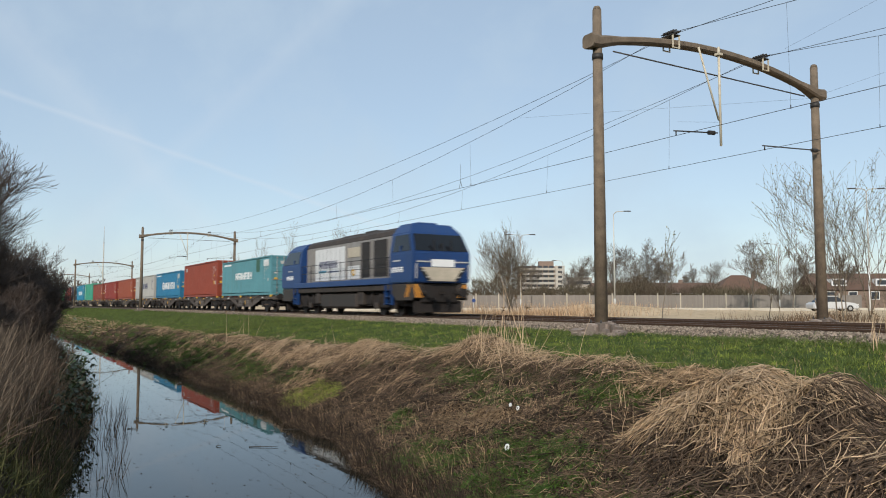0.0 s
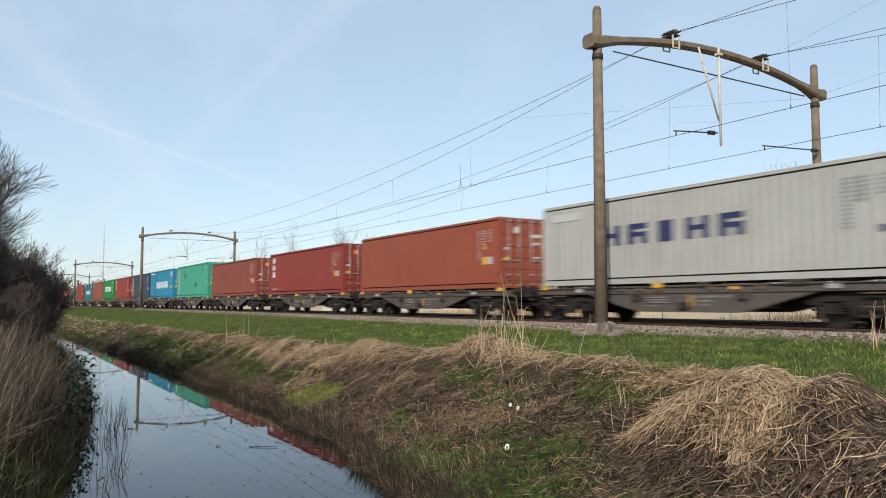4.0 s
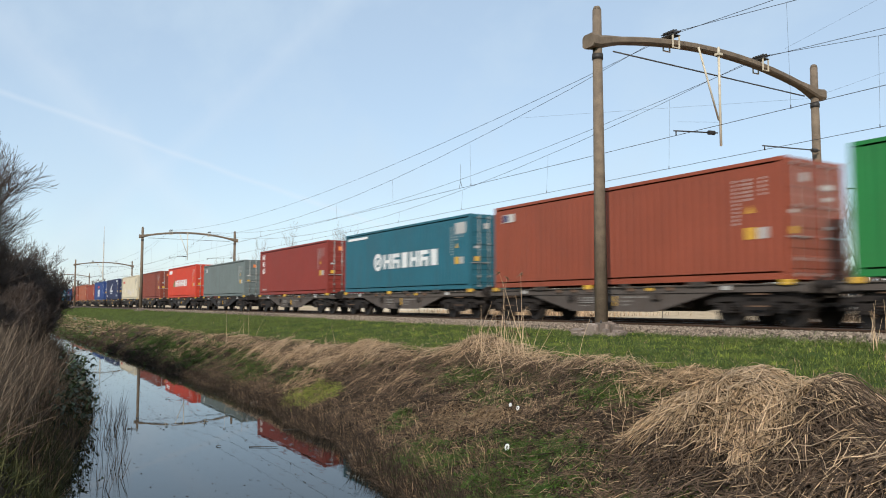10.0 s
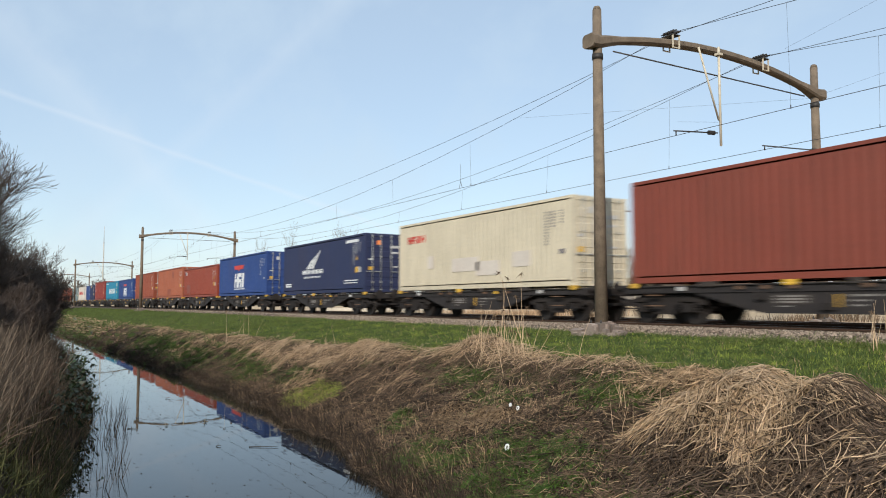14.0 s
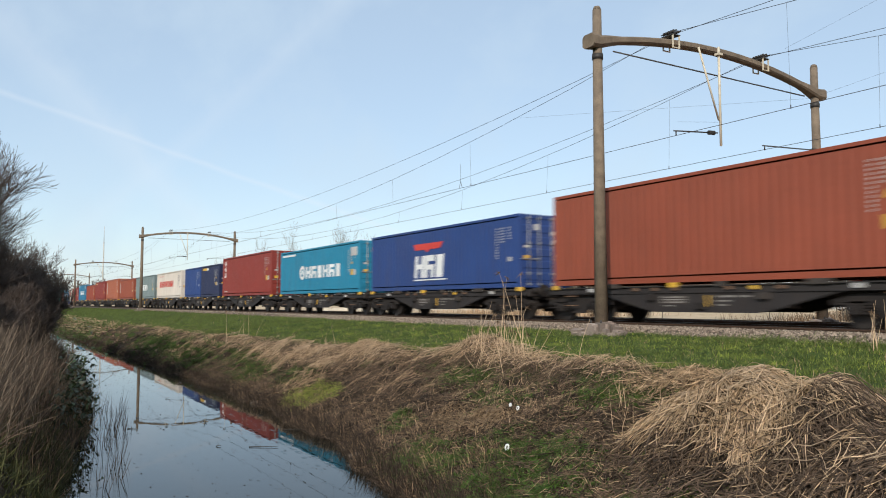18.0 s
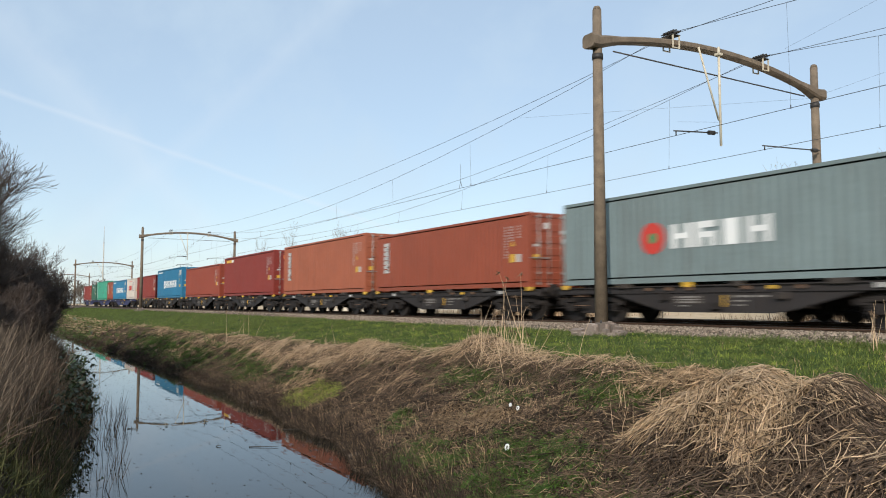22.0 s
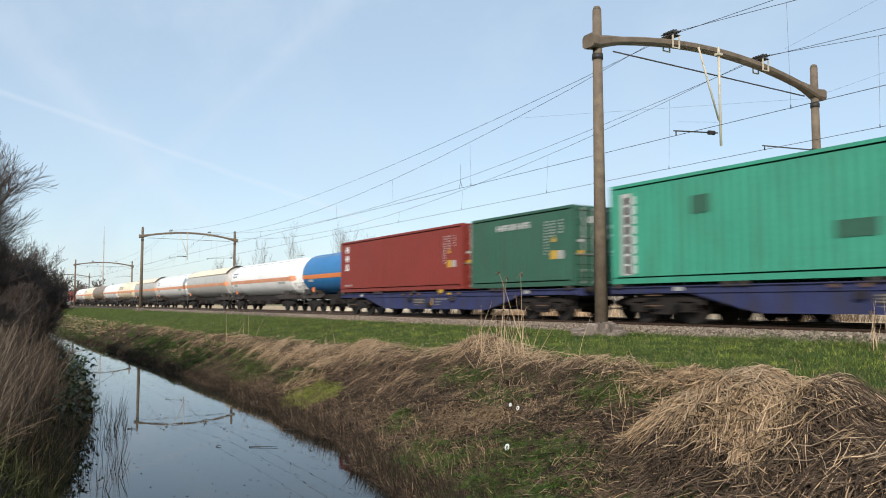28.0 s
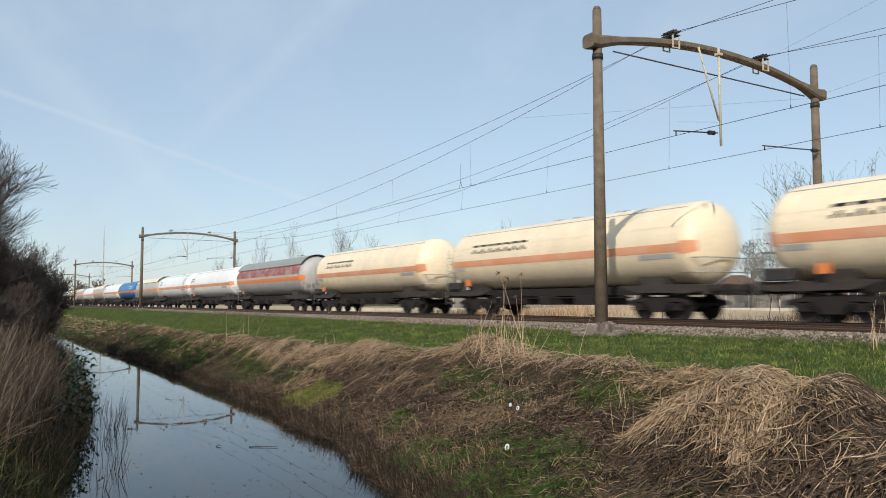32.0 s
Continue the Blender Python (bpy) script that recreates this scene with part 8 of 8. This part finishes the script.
def bare_tree(name, x, y, height, seed, label, depth=4, stems=1, spread=0.6, lift=0.12, radius=None, rmin=0.006, material=None, buds=0, group="bare trees", kids=(2, 2), lean=0.06, trunk_share=0.34):
    r = np.random.default_rng(seed)
    root = thing(name, label, "tree" if name != "thorn_bush" else "bush", group)
    z = float(ground_height(x, y)) - 0.1
    trunk, crown = [], []
    for s in range(stems):
        base = Vector((x + r.normal(0, 0.25) * (stems > 1), y + r.normal(0, 0.25) * (stems > 1), z))
        d = Vector((r.normal(0, lean), r.normal(0, lean), 1)).normalized()
        rad = (radius or height * 0.016) * r.uniform(0.7, 1.0)
        h = height * trunk_share * (r.uniform(0.7, 1.1) if stems > 1 else 1)
        p = base
        for k in range(3):
            q = p + d * h / 3
            trunk.append((*p, *q, rad * (1 - 0.1 * k), rad * (1 - 0.1 * (k + 1))))
            p = q
            d = (d + Vector((r.normal(0, 0.05), r.normal(0, 0.05), 0.02))).normalized()
            if k:
                for _ in range(2):
                    a = r.uniform(0, 6.28)
                    nd = (d + Vector((math.cos(a), math.sin(a), 0.2)) * spread).normalized()
                    grow(crown, p.copy(), nd, height * 0.27, rad * 0.5, depth - 1, r, spread, lift, kids, rmin=rmin)
        grow(crown, p.copy(), d, height * 0.33, rad * 0.7, depth, r, spread, lift, kids, rmin=rmin)
    part("trunk", sticks("trunk", trunk, material or M_BARK_PALE, 8), None, root)
    part("crown", sticks("crown", crown, material or M_BARK_PALE, 3), None, root, "bare branches and twigs")
    if buds:
        c = np.array(crown)
        tips = c[r.integers(0, len(c), buds)][:, 3:6]
        me = blades("young_foliage", tips, r.normal(0, 1, (buds, 3)), np.full(buds, 0.06 + rmin * 3), np.full(buds, 0.03 + rmin * 3), np.zeros(buds), 1, M_BUD, r)
        part("young_foliage", me, None, root, "young buds on the twigs")
    return root


for k, (x, y, h) in enumerate(((-24.5, -2.05, 6.8), (-29.0, -2.1, 6.8), (-26.0, -1.8, 5.4), (-33.0, -1.8, 6.8), (-28.5, -1.6, 5.2), (-31.0, -2.3, 7.6), (-35.0, -1.0, 5.0), (-23.0, -0.9, 3.2), (-42.0, 0.4, 4.8), (-26.0, -0.6, 3.6), (-27.5, -2.5, 6.2), (-22.5, -2.2, 4.6), (-33.0, -0.7, 4.4),
                              (-21.5, -0.5, 2.4), (-24.5, 0.3, 2.6), (-28.0, 0.6, 2.8), (-30.5, 0.6, 3.2), (-34.5, 1.0, 3.4), (-38.0, 1.4, 3.6), (-19.5, 0.0, 1.9), (-27.0, 1.2, 2.3), (-32.0, 1.6, 2.7), (-36.5, 1.9, 2.9), (-25.0, 1.1, 1.9),
                              (-42.0, 2.1, 3.0), (-29.5, 1.4, 2.5), (-22.5, 0.7, 2.0))):
    bare_tree("thorn_bush", x, y, h, 70 + k, "dense dark bare thorn bush on the near bank", depth=4, stems=5, spread=0.58, lift=0.12, radius=0.036, rmin=0.0052, material=M_BARK, group="thorn bushes", lean=0.10, trunk_share=0.2, kids=(2, 3))
r = np.random.default_rng(81)
lx = r.normal(-19.5, 1.6, 900)
ly = shore_near(lx) + r.normal(-0.22, 0.2, 900)
lz = WATER + np.abs(r.normal(0.75, 0.45, 900))
stuff("bramble", blades("bramble", np.stack([lx, ly, lz], 1), r.normal(0, 1, (900, 3)), r.uniform(0.06, 0.14, 900), r.uniform(0.05, 0.09, 900), np.full(900, 0.3), 2, M_IVY, r), "dark bramble leaves hanging over the water", "bramble")

for x, y, rad in ((-9.0, 6.5, 0.036), (-10.42, 7.6, 0.022), (-10.28, 7.65, 0.025)):
    bm = bmesh.new()
    for k in range(14):
        a, b = 2 * math.pi * k / 14, 2 * math.pi * (k + 1) / 14
        tube(bm, (x + rad * math.cos(a), y + 0.3 * rad * math.sin(a), rad * math.sin(a)), (x + rad * math.cos(b), y + 0.3 * rad * math.sin(b), rad * math.sin(b)), 0.014, sides=6)
    ob = tagged(new("litter_ring", mesh_of("litter_ring", bm, M_WHITE)), "small white plastic ring lying on the bank", "litter", "white litter")
    ob.location.z = float(ground_height(x, y)) + rad + 0.03


# ---- beyond the tracks ----
SIDE_DEG = 58.93                           # the way across the view

M_TWIG = mat("pale_budding_twig", (0.17, 0.135, 0.095), 0.8, var=0.2, scale=2, bump=0, fine=20, island=0.3, rand=0)
bare_tree("bare_tree", -39.0, 28.6, 5.6, 91, "bare rounded shrubby tree beyond the tracks", depth=4, stems=6, spread=0.48, lift=0.16, radius=0.035, rmin=0.005, material=M_TWIG, lean=0.2, trunk_share=0.22)
bare_tree("bare_tree", -20.8, 33.9, 7.6, 92, "bare upright tree with young buds", depth=3, stems=4, spread=0.50, lift=0.14, radius=0.04, rmin=0.0050, material=M_TWIG, buds=1500, lean=0.11, trunk_share=0.30)
bare_tree("bare_tree", -19.7, 34.9, 8.0, 96, "bare upright tree with young buds", depth=3, stems=3, spread=0.50, lift=0.14, radius=0.04, rmin=0.0050, material=M_TWIG, buds=1200, lean=0.11, trunk_share=0.30)
bare_tree("bare_tree", -23.4, 33.0, 4.6, 94, "thin leaning bare tree", depth=3, stems=2, spread=0.40, lift=0.14, radius=0.028, rmin=0.004, material=M_TWIG, buds=400, lean=0.16, trunk_share=0.3)
bare_tree("sapling", -28.4, 30.6, 3.9, 95, "thin bare sapling in the sand", depth=2, spread=0.35, lift=0.25, radius=0.035, rmin=0.008, buds=200, trunk_share=0.6)
for k, (x, y, h, s) in enumerate(((-130, 113, 9, 1.0), (-126.6, 118.7, 12, 1), (-123.2, 124.1, 12.5, 1), (-120.7, 128.5, 10.5, 1), (-117.0, 135.1, 8, 1), (-134.4, 164.4, 10.8, 1), (-70.8, 95.0, 8.6, 1), (-67.9, 100.0, 8.0, 1), (-140, 108, 9, 1), (-63, 104, 7.5, 1), (-101, 96, 9.5, 1), (-97.5, 101, 10, 1), (-95.0, 105, 8.5, 1), (-103.5, 91, 8, 1))):
    bare_tree("bare_tree", x, y, h, 100 + k, "bare tree behind the concrete fence", depth=5, spread=0.62, lift=0.10, rmin=0.012, kids=(2, 2), material=M_BARK_PALE)
for k, (x, y, h) in enumerate(((-251.6, 65.8, 14), (-245, 76, 18), (-238.5, 86.3, 21), (-230.7, 99, 22), (-227.3, 104.5, 23), (-223, 109, 20), (-248, 70, 14))):
    bare_tree("poplar", x, y, h, 120 + k, "tall slender bare poplar in the distance", depth=4, spread=0.32, lift=0.26, rmin=0.009, radius=0.09, material=M_TWIG, group="poplars", kids=(2, 2), trunk_share=0.35)
for k, (x, y, h) in enumerate(((-331, 32, 11.5), (-327, 38, 10.5), (-324, 43, 9), (-318, 52, 8), (-335, 25, 12), (-338, 18, 12), (-300, 62, 8), (-290, 75, 8), (-280, 90, 9))):
    bare_tree("bare_tree", x, y, h, 140 + k, "distant bare tree beside the line", depth=4, spread=0.7, lift=0.08, rmin=0.07, group="distant trees", trunk_share=0.15)


def scrub(name, cx, cy, length, deep, height, count, seed, material, label):
    """A low thicket of twigs across the view."""
    r = np.random.default_rng(seed)
    u, v = r.uniform(-0.5, 0.5, count) * length, r.normal(0, deep, count)
    c, s = math.cos(radians(SIDE_DEG)), math.sin(radians(SIDE_DEG))
    x, y = cx + u * c - v * s, cy + u * s + v * c
    way = np.stack([r.normal(0, 0.55, count), r.normal(0, 0.55, count), np.ones(count)], 1)
    top = height * (0.72 + 0.28 * np.sin(u * 0.35 + seed) * np.sin(u * 0.13 + 1) + 0.16 * soft_noise(u, 0 * u, 3.0, seed))
    up = top * 0.8 * r.random(count) ** 0.8
    return stuff(name, blades(name, on_ground(x, y, up), way, top * r.uniform(0.14, 0.34, count), np.full(count, 0.03 + 0.0003 * math.hypot(cx, cy)), r.uniform(0, 0.2, count), 2, material, r), label, "thicket")


M_THICKET = mat("brown_bare_thicket", (0.105, 0.078, 0.05), 0.85, var=0.3, scale=0.12, bump=0, fine=1.5, island=0.45, rand=0, dirt=(0.10, 0.10, 0.045), dirt_amount=0.6, dirt_scale=0.1)
scrub("thicket", -100, 95.6, 50, 3.0, 6.0, 16000, 151, M_THICKET, "brown bare thicket behind the fence")
scrub("thicket", -80, 117, 60, 2.5, 5.0, 13000, 152, M_THICKET, "brown bare thicket behind the fence")
scrub("thicket", -114, 72, 34, 3.0, 5.0, 9000, 153, M_THICKET, "brown bare thicket behind the fence")
scrub("evergreen_shrub", -85, 111, 10, 1.0, 2.6, 1500, 154, M_WEED, "dark evergreen shrubs at the fence")


def reed_belt(cx, cy, length, deep, height, count, seed, material, label):
    """Dry reeds that stand across the view."""
    r = np.random.default_rng(seed)
    u, v = r.normal(0, 0.3, count) * length, r.normal(0, deep, count)
    c, w = math.cos(radians(SIDE_DEG)), math.sin(radians(SIDE_DEG))
    x, y = cx + u * c - v * w, cy + u * w + v * c
    way = np.stack([r.normal(0, 0.22, count), r.normal(0, 0.22, count), np.ones(count)], 1)
    tall = height * r.uniform(0.4, 1.15, count) * (1 + 0.3 * soft_noise(u, v, 2.5, seed))
    stuff("dry_reed_belt", blades("dry_reed_belt", on_ground(x, y, -0.02), way, tall, r.uniform(0.014, 0.03, count), r.uniform(0, 0.3, count), 2, material, r), label, "reed")


reed_belt(-38.5, 28.6, 12, 1.0, 1.0, 2600, 160, M_STRAW, "pale dry reeds beyond the tracks")
reed_belt(-43, 35, 14, 2.0, 0.45, 1200, 155, M_STRAW, "pale dry grass beyond the tracks")
reed_belt(-21.5, 34, 6, 1.2, 0.55, 1100, 156, M_DEAD, "brown dry growth under the bare trees")
scrub("hedge", -200, 150, 200, 4.0, 7.0, 9000, 158, M_THICKET, "far brown tree line")
scrub("hedge", -330, 60, 120, 6.0, 7.5, 6000, 159, M_THICKET, "far brown tree line")

# concrete panel fence
fence = thing("panel_fence", "grey concrete panel fence with pale posts", "fence", m=pose(-104.0, 60.4, -0.2, 0, 0, SIDE_DEG))
pm = mesh_of("fence_post", boxes((-0.09, 0.09, -0.12, 0.12, 0, 2.35), soft=0.02), M_PALE_CONCRETE)
bm = bmesh.new()
box(bm, 0.09, 3.51, -0.02, 0.05, 0.04, 2.02)
pl = mesh_of("fence_panel", bm, M_FENCE)
plank = mesh_of("plank", boxes((0, 0.25, -0.05, -0.021, 0.04, 2.04)), M_FENCE)
for k in range(19):
    part("fence_post", pm, None, fence).location = (3.6 * k, 0, 0)
    panel = part("fence_panel", pl, None, fence)
    panel.location = (3.6 * k, 0, 0)
    for n in range(12):
        part("plank", plank, None, panel).location = (0.11 + 0.284 * n, 0, 0.02 * ((n * 7 + k * 3) % 4))

# low concrete barrier along the road
barrier = thing("road_barrier", "low pale concrete road barrier", "barrier", m=pose(-80.0, 32.4, -0.45, 0, 0, SIDE_DEG))
bm = bmesh.new()
a = [bm.verts.new((0.02, y, z)) for y, z in ((-0.3, 0), (-0.28, 0.2), (-0.12, 0.52), (0.12, 0.52), (0.28, 0.2), (0.3, 0))]
b = [bm.verts.new((5.98, v.co.y, v.co.z)) for v in a]
bm.faces.new(a[::-1])
bm.faces.new(b)
for q in range(6):
    bm.faces.new((a[q], b[q], b[(q + 1) % 6], a[(q + 1) % 6]))
bl = mesh_of("barrier_block", bm, M_PALE_CONCRETE)
for k in range(16):
    part("barrier_block", bl, None, barrier).location = (6 * k, 0, 0)


def street_lamp(x, y, height, arms, turn, label):
    root = thing("street_lamp", label, "street lamp", "street lamps along the road", m=pose(x, y, float(ground_height(x, y)), 0, 0, turn))
    bm = bmesh.new()
    tube(bm, (0, 0, 0), (0, 0, 1.4), 0.14, 0.13, 10)
    tube(bm, (0, 0, 1.4), (0, 0, height - 0.5), 0.10, 0.07, 10)
    part("pole", bm, M_GALV, root)
    for s in arms:
        bm = bmesh.new()
        p = Vector((0, 0, height - 0.52))
        for k in range(6):
            t = radians(15 * (k + 1))
            q = Vector((s * 0.6 * (1 - math.cos(t)), 0, height - 0.52 + 0.55 * math.sin(t)))
            tube(bm, p, q, 0.055, sides=8)
            p = q
        tube(bm, p, p + Vector((s * 0.9, 0, 0.06)), 0.05, sides=8)
        arm = part("arm", bm, M_GALV, root)
        bm = boxes((min(s * 1.3, s * 2.2), max(s * 1.3, s * 2.2), -0.14, 0.14, height + 0.02, height + 0.14), soft=0.03)
        part("lamp_head", bm, M_UNDER, arm, "grey lamp head")
    return root


M_GALV = mat("pale_galvanised_pole", (0.55, 0.54, 0.50), 0.6, 0.3, var=0.1, bump=0)
street_lamp(-70.6, 67.8, 12.4, (1,), SIDE_DEG, "tall galvanised street lamp with curved arm")
street_lamp(-88.2, 66.3, 10.7, (1, -1), SIDE_DEG, "tall galvanised double-armed street lamp")
street_lamp(-116.4, 98.0, 9.2, (-1,), SIDE_DEG, "galvanised street lamp behind the fence")
street_lamp(-75.3, 107.6, 10.2, (-1,), SIDE_DEG, "galvanised street lamp behind the fence")
street_lamp(-50.5, 89.2, 14.4, (1, -1), SIDE_DEG, "tall galvanised double-armed street lamp")
street_lamp(-170, 62, 12.0, (1,), SIDE_DEG, "distant galvanised street lamp")
bm = bmesh.new()
tube(bm, (-45.3, 79.9, -0.3), (-45.3, 79.9, 4.3), 0.08, 0.07, sides=10)
tagged(new("white_post", mesh_of("white_post", bm, M_WHITE)), "slender white post beside the road", "post")

# lattice mast far down the line
mast = thing("radio_mast", "slender grey radio mast far down the line", "mast", m=pose(-326, 39.4, -0.3))
bm = bmesh.new()
tube(bm, (0, 0, 0), (0, 0, 25), 0.30, 0.22, 6)
tube(bm, (0, 0, 25), (0, 0, 31.5), 0.14, 0.05, 6)
part("mast_tube", bm, M_GALV, mast)
part("antenna", boxes((-0.5, -0.3, -0.2, 0.2, 22, 25), (0.3, 0.5, -0.2, 0.2, 19, 22)), M_GALV, mast)

# houses
M_ROOF = mat("brown_roof_tiles", (0.13, 0.075, 0.05), 0.85, var=0.2, scale=1.0, dirt=(0.07, 0.06, 0.045), dirt_amount=0.5)
M_BRICK = mat("brown_brick", (0.24, 0.17, 0.13), 0.9, var=0.2, scale=1.0)
M_RENDER = mat("pale_wall_render", (0.47, 0.42, 0.36), 0.85, var=0.1, scale=0.3)
M_PANE = mat("window_pane", (0.03, 0.035, 0.045), 0.1, var=0.05, bump=0, spec=0.8)


def house(x, y, turn, width, deep, eaves, ridge, label, windows=4, hip=0.0, dormers=0):
    root = thing("house", label, "house", "houses behind the fence", m=pose(x, y, -0.3, 0, 0, turn))
    part("wall", boxes((-width / 2, width / 2, -deep / 2, deep / 2, 0, eaves)), M_BRICK, root)
    bm = bmesh.new()
    w, d = width / 2 + 0.3, deep / 2 + 0.4
    v = [bm.verts.new(c) for c in ((-w, -d, eaves - 0.1), (w, -d, eaves - 0.1), (w, d, eaves - 0.1), (-w, d, eaves - 0.1), (-w + hip, 0, ridge), (w - hip, 0, ridge))]
    for f in ((0, 1, 5, 4), (2, 3, 4, 5), (3, 0, 4), (1, 2, 5), (3, 2, 1, 0)):
        bm.faces.new([v[i] for i in f])
    roof = part("roof", bm, M_ROOF, root)
    part("chimney", boxes((width * 0.22, width * 0.22 + 0.7, -0.35, 0.35, ridge - 0.7, ridge + 0.6)), M_BRICK, roof)
    for k in range(windows):
        xx = -width / 2 + (k + 0.5) * width / windows
        wdw = part("window", boxes((xx - 0.75, xx + 0.75, -deep / 2 - 0.04, -deep / 2 + 0.02, eaves - 1.7, eaves - 0.35)), M_WHITE, root, "white window frame")
        part("pane", boxes((xx - 0.64, xx + 0.64, -deep / 2 - 0.055, -deep / 2 - 0.03, eaves - 1.6, eaves - 0.45)), M_PANE, wdw)
    for k in range(dormers):
        xx = -width / 2 + (k + 0.5) * width / dormers
        zz = eaves + (ridge - eaves) * 0.35
        dm = part("dormer", boxes((xx - 1.2, xx + 1.2, -deep * 0.42, -deep * 0.1, zz - 0.5, zz + 0.8)), M_WHITE, roof, "white dormer")
        part("pane", boxes((xx - 1.0, xx + 1.0, -deep * 0.42 - 0.02, -deep * 0.42 + 0.01, zz - 0.2, zz + 0.55)), M_PANE, dm)
    return root


house(-99.5, 129.0, SIDE_DEG, 12.5, 9, 3.0, 6.5, "low brown brick house with hipped tiled roof", hip=5.2)
house(-108.5, 114.5, SIDE_DEG, 24, 9, 3.2, 5.0, "long low brown-roofed house", windows=7)
house(-73.5, 130.0, SIDE_DEG, 22, 9, 3.2, 6.0, "brown-roofed house with white dormers", windows=6, dormers=3)

flats = thing("apartment_building", "distant apartment block with pale balcony bands", "apartment building", m=pose(-331, 263.5, 0, 0, 0, SIDE_DEG))
part("wall", boxes((-12.5, 12.5, 0, 12, 0, 21.0)), M_BRICK, flats)
part("roof_house", boxes((-1, 7, 3, 9, 21, 24.0)), M_BRICK, flats)
part("end_wall", boxes((7.5, 12.6, -0.3, 0, 0, 21.3)), M_RENDER, flats, "pale end bay")
for k in range(8):
    bal = part("balcony", boxes((-12.6, 7.2, -1.3, 0, 0.6 + 2.6 * k, 1.8 + 2.6 * k)), M_RENDER, flats, "pale balcony band")
    for q in range(6):
        x = -12.0 + 3.2 * q
        w = part("window", boxes((x, x + 2.6, -0.06, 0.02, 1.9 + 2.6 * k, 3.1 + 2.6 * k)), M_PANE, flats)
    part("side_window", boxes((9.0, 11.2, -0.36, -0.28, 1.6 + 2.6 * k, 2.8 + 2.6 * k)), M_PANE, flats)
office = thing("office_building", "distant low pale building", "building", m=pose(-229, 201, 0, 0, 0, SIDE_DEG))
part("wall", boxes((-5, 5, 0, 8, 0, 10.8)), M_RENDER, office)
for k in range(3):
    part("window_band", boxes((-4.6, 4.6, -0.05, 0.02, 2.0 + 3.0 * k, 3.3 + 3.0 * k)), M_PANE, office)


# parked cars
def car(x, y, turn, paint_, label):
    root = thing("car", label, "car", "parked cars", m=pose(x, y, float(ground_height(x, y)), 0, 0, turn))
    bm = bmesh.new()
    slab(bm, [(-2.2, 0.25), (-2.25, 0.7), (-2.05, 0.88), (-1.3, 0.95), (1.0, 0.95), (2.0, 0.80), (2.25, 0.6), (2.22, 0.25)], -0.86, 0.86)
    bevel(bm, 0.08, 2)
    body = part("body", bm, paint_, root)
    bm = bmesh.new()
    slab(bm, [(-1.75, 0.92), (-1.15, 1.42), (0.15, 1.46), (1.15, 0.92)], -0.74, 0.74)
    bevel(bm, 0.06, 2)
    part("cabin", bm, M_PANE, body, "dark glazed cabin")
    part("roof", boxes((-1.15, 0.2, -0.70, 0.70, 1.44, 1.50), soft=0.02), paint_, body)
    for e in (-1.35, 1.35):
        for s in (-0.8, 0.8):
            bm = bmesh.new()
            tube(bm, (e, s - 0.09, 0.31), (e, s + 0.09, 0.31), 0.31, sides=16)
            w = part("wheel", bm, M_RUBBER, root)
            bm = bmesh.new()
            tube(bm, (e, s - 0.1, 0.31), (e, s + 0.1, 0.31), 0.18, sides=12)
            part("rim", bm, M_STEEL, w)
    part("headlight", boxes((2.1, 2.24, -0.78, -0.5, 0.6, 0.74), (2.1, 2.24, 0.5, 0.78, 0.6, 0.74)), M_WHITE, body)
    return root


P_CAR = paint("white_car_paint", (0.6, 0.6, 0.59), amount=0.05, rough=0.25)
car(-44.5, 71.8, SIDE_DEG, P_CAR, "white parked car on the road")
sign = thing("road_sign", "small blue and white round road sign", "road sign", m=pose(-50.2, 33.1, -0.4, 0, 0, SIDE_DEG))
bm = bmesh.new()
tube(bm, (0, 0, 0), (0, 0, 1.5), 0.03, sides=8)
part("pole", bm, M_GALV, sign)
bm = bmesh.new()
tube(bm, (0, -0.05, 1.2), (0, -0.03, 1.2), 0.15, sides=20)
part("sign_disc", bm, PAINT["royal"], sign, "blue disc")


# ---- what moves ----
# the trains' small gains and lags on their mean speed, in metres
DRIFT_A = [(0, 0.32), (1, -0.25), (2, 0.12), (3, -0.40), (6, 0.80), (7, 0.54), (8, -0.07), (9, 0.02), (10, -0.18), (12, -0.45), (14, -0.26), (17, -0.42), (18, -0.16), (21, -0.28), (22, 0.03), (24, 0.38), (25, 0.36), (28, 0.17), (32, 0.25)]
DRIFT_B = [(0, 0.0), (26, 0.0), (28, 0.12), (29, 0.20), (30, -0.30), (31, -0.60), (32, -0.25)]


def motions():
    for ob, x, speed, y, z in MOVING:
        drift = DRIFT_A if speed > 0 else DRIFT_B
        walk(ob, [(float(t), pose(x + speed * t + d, y, z)) for t, d in drift])


motions()
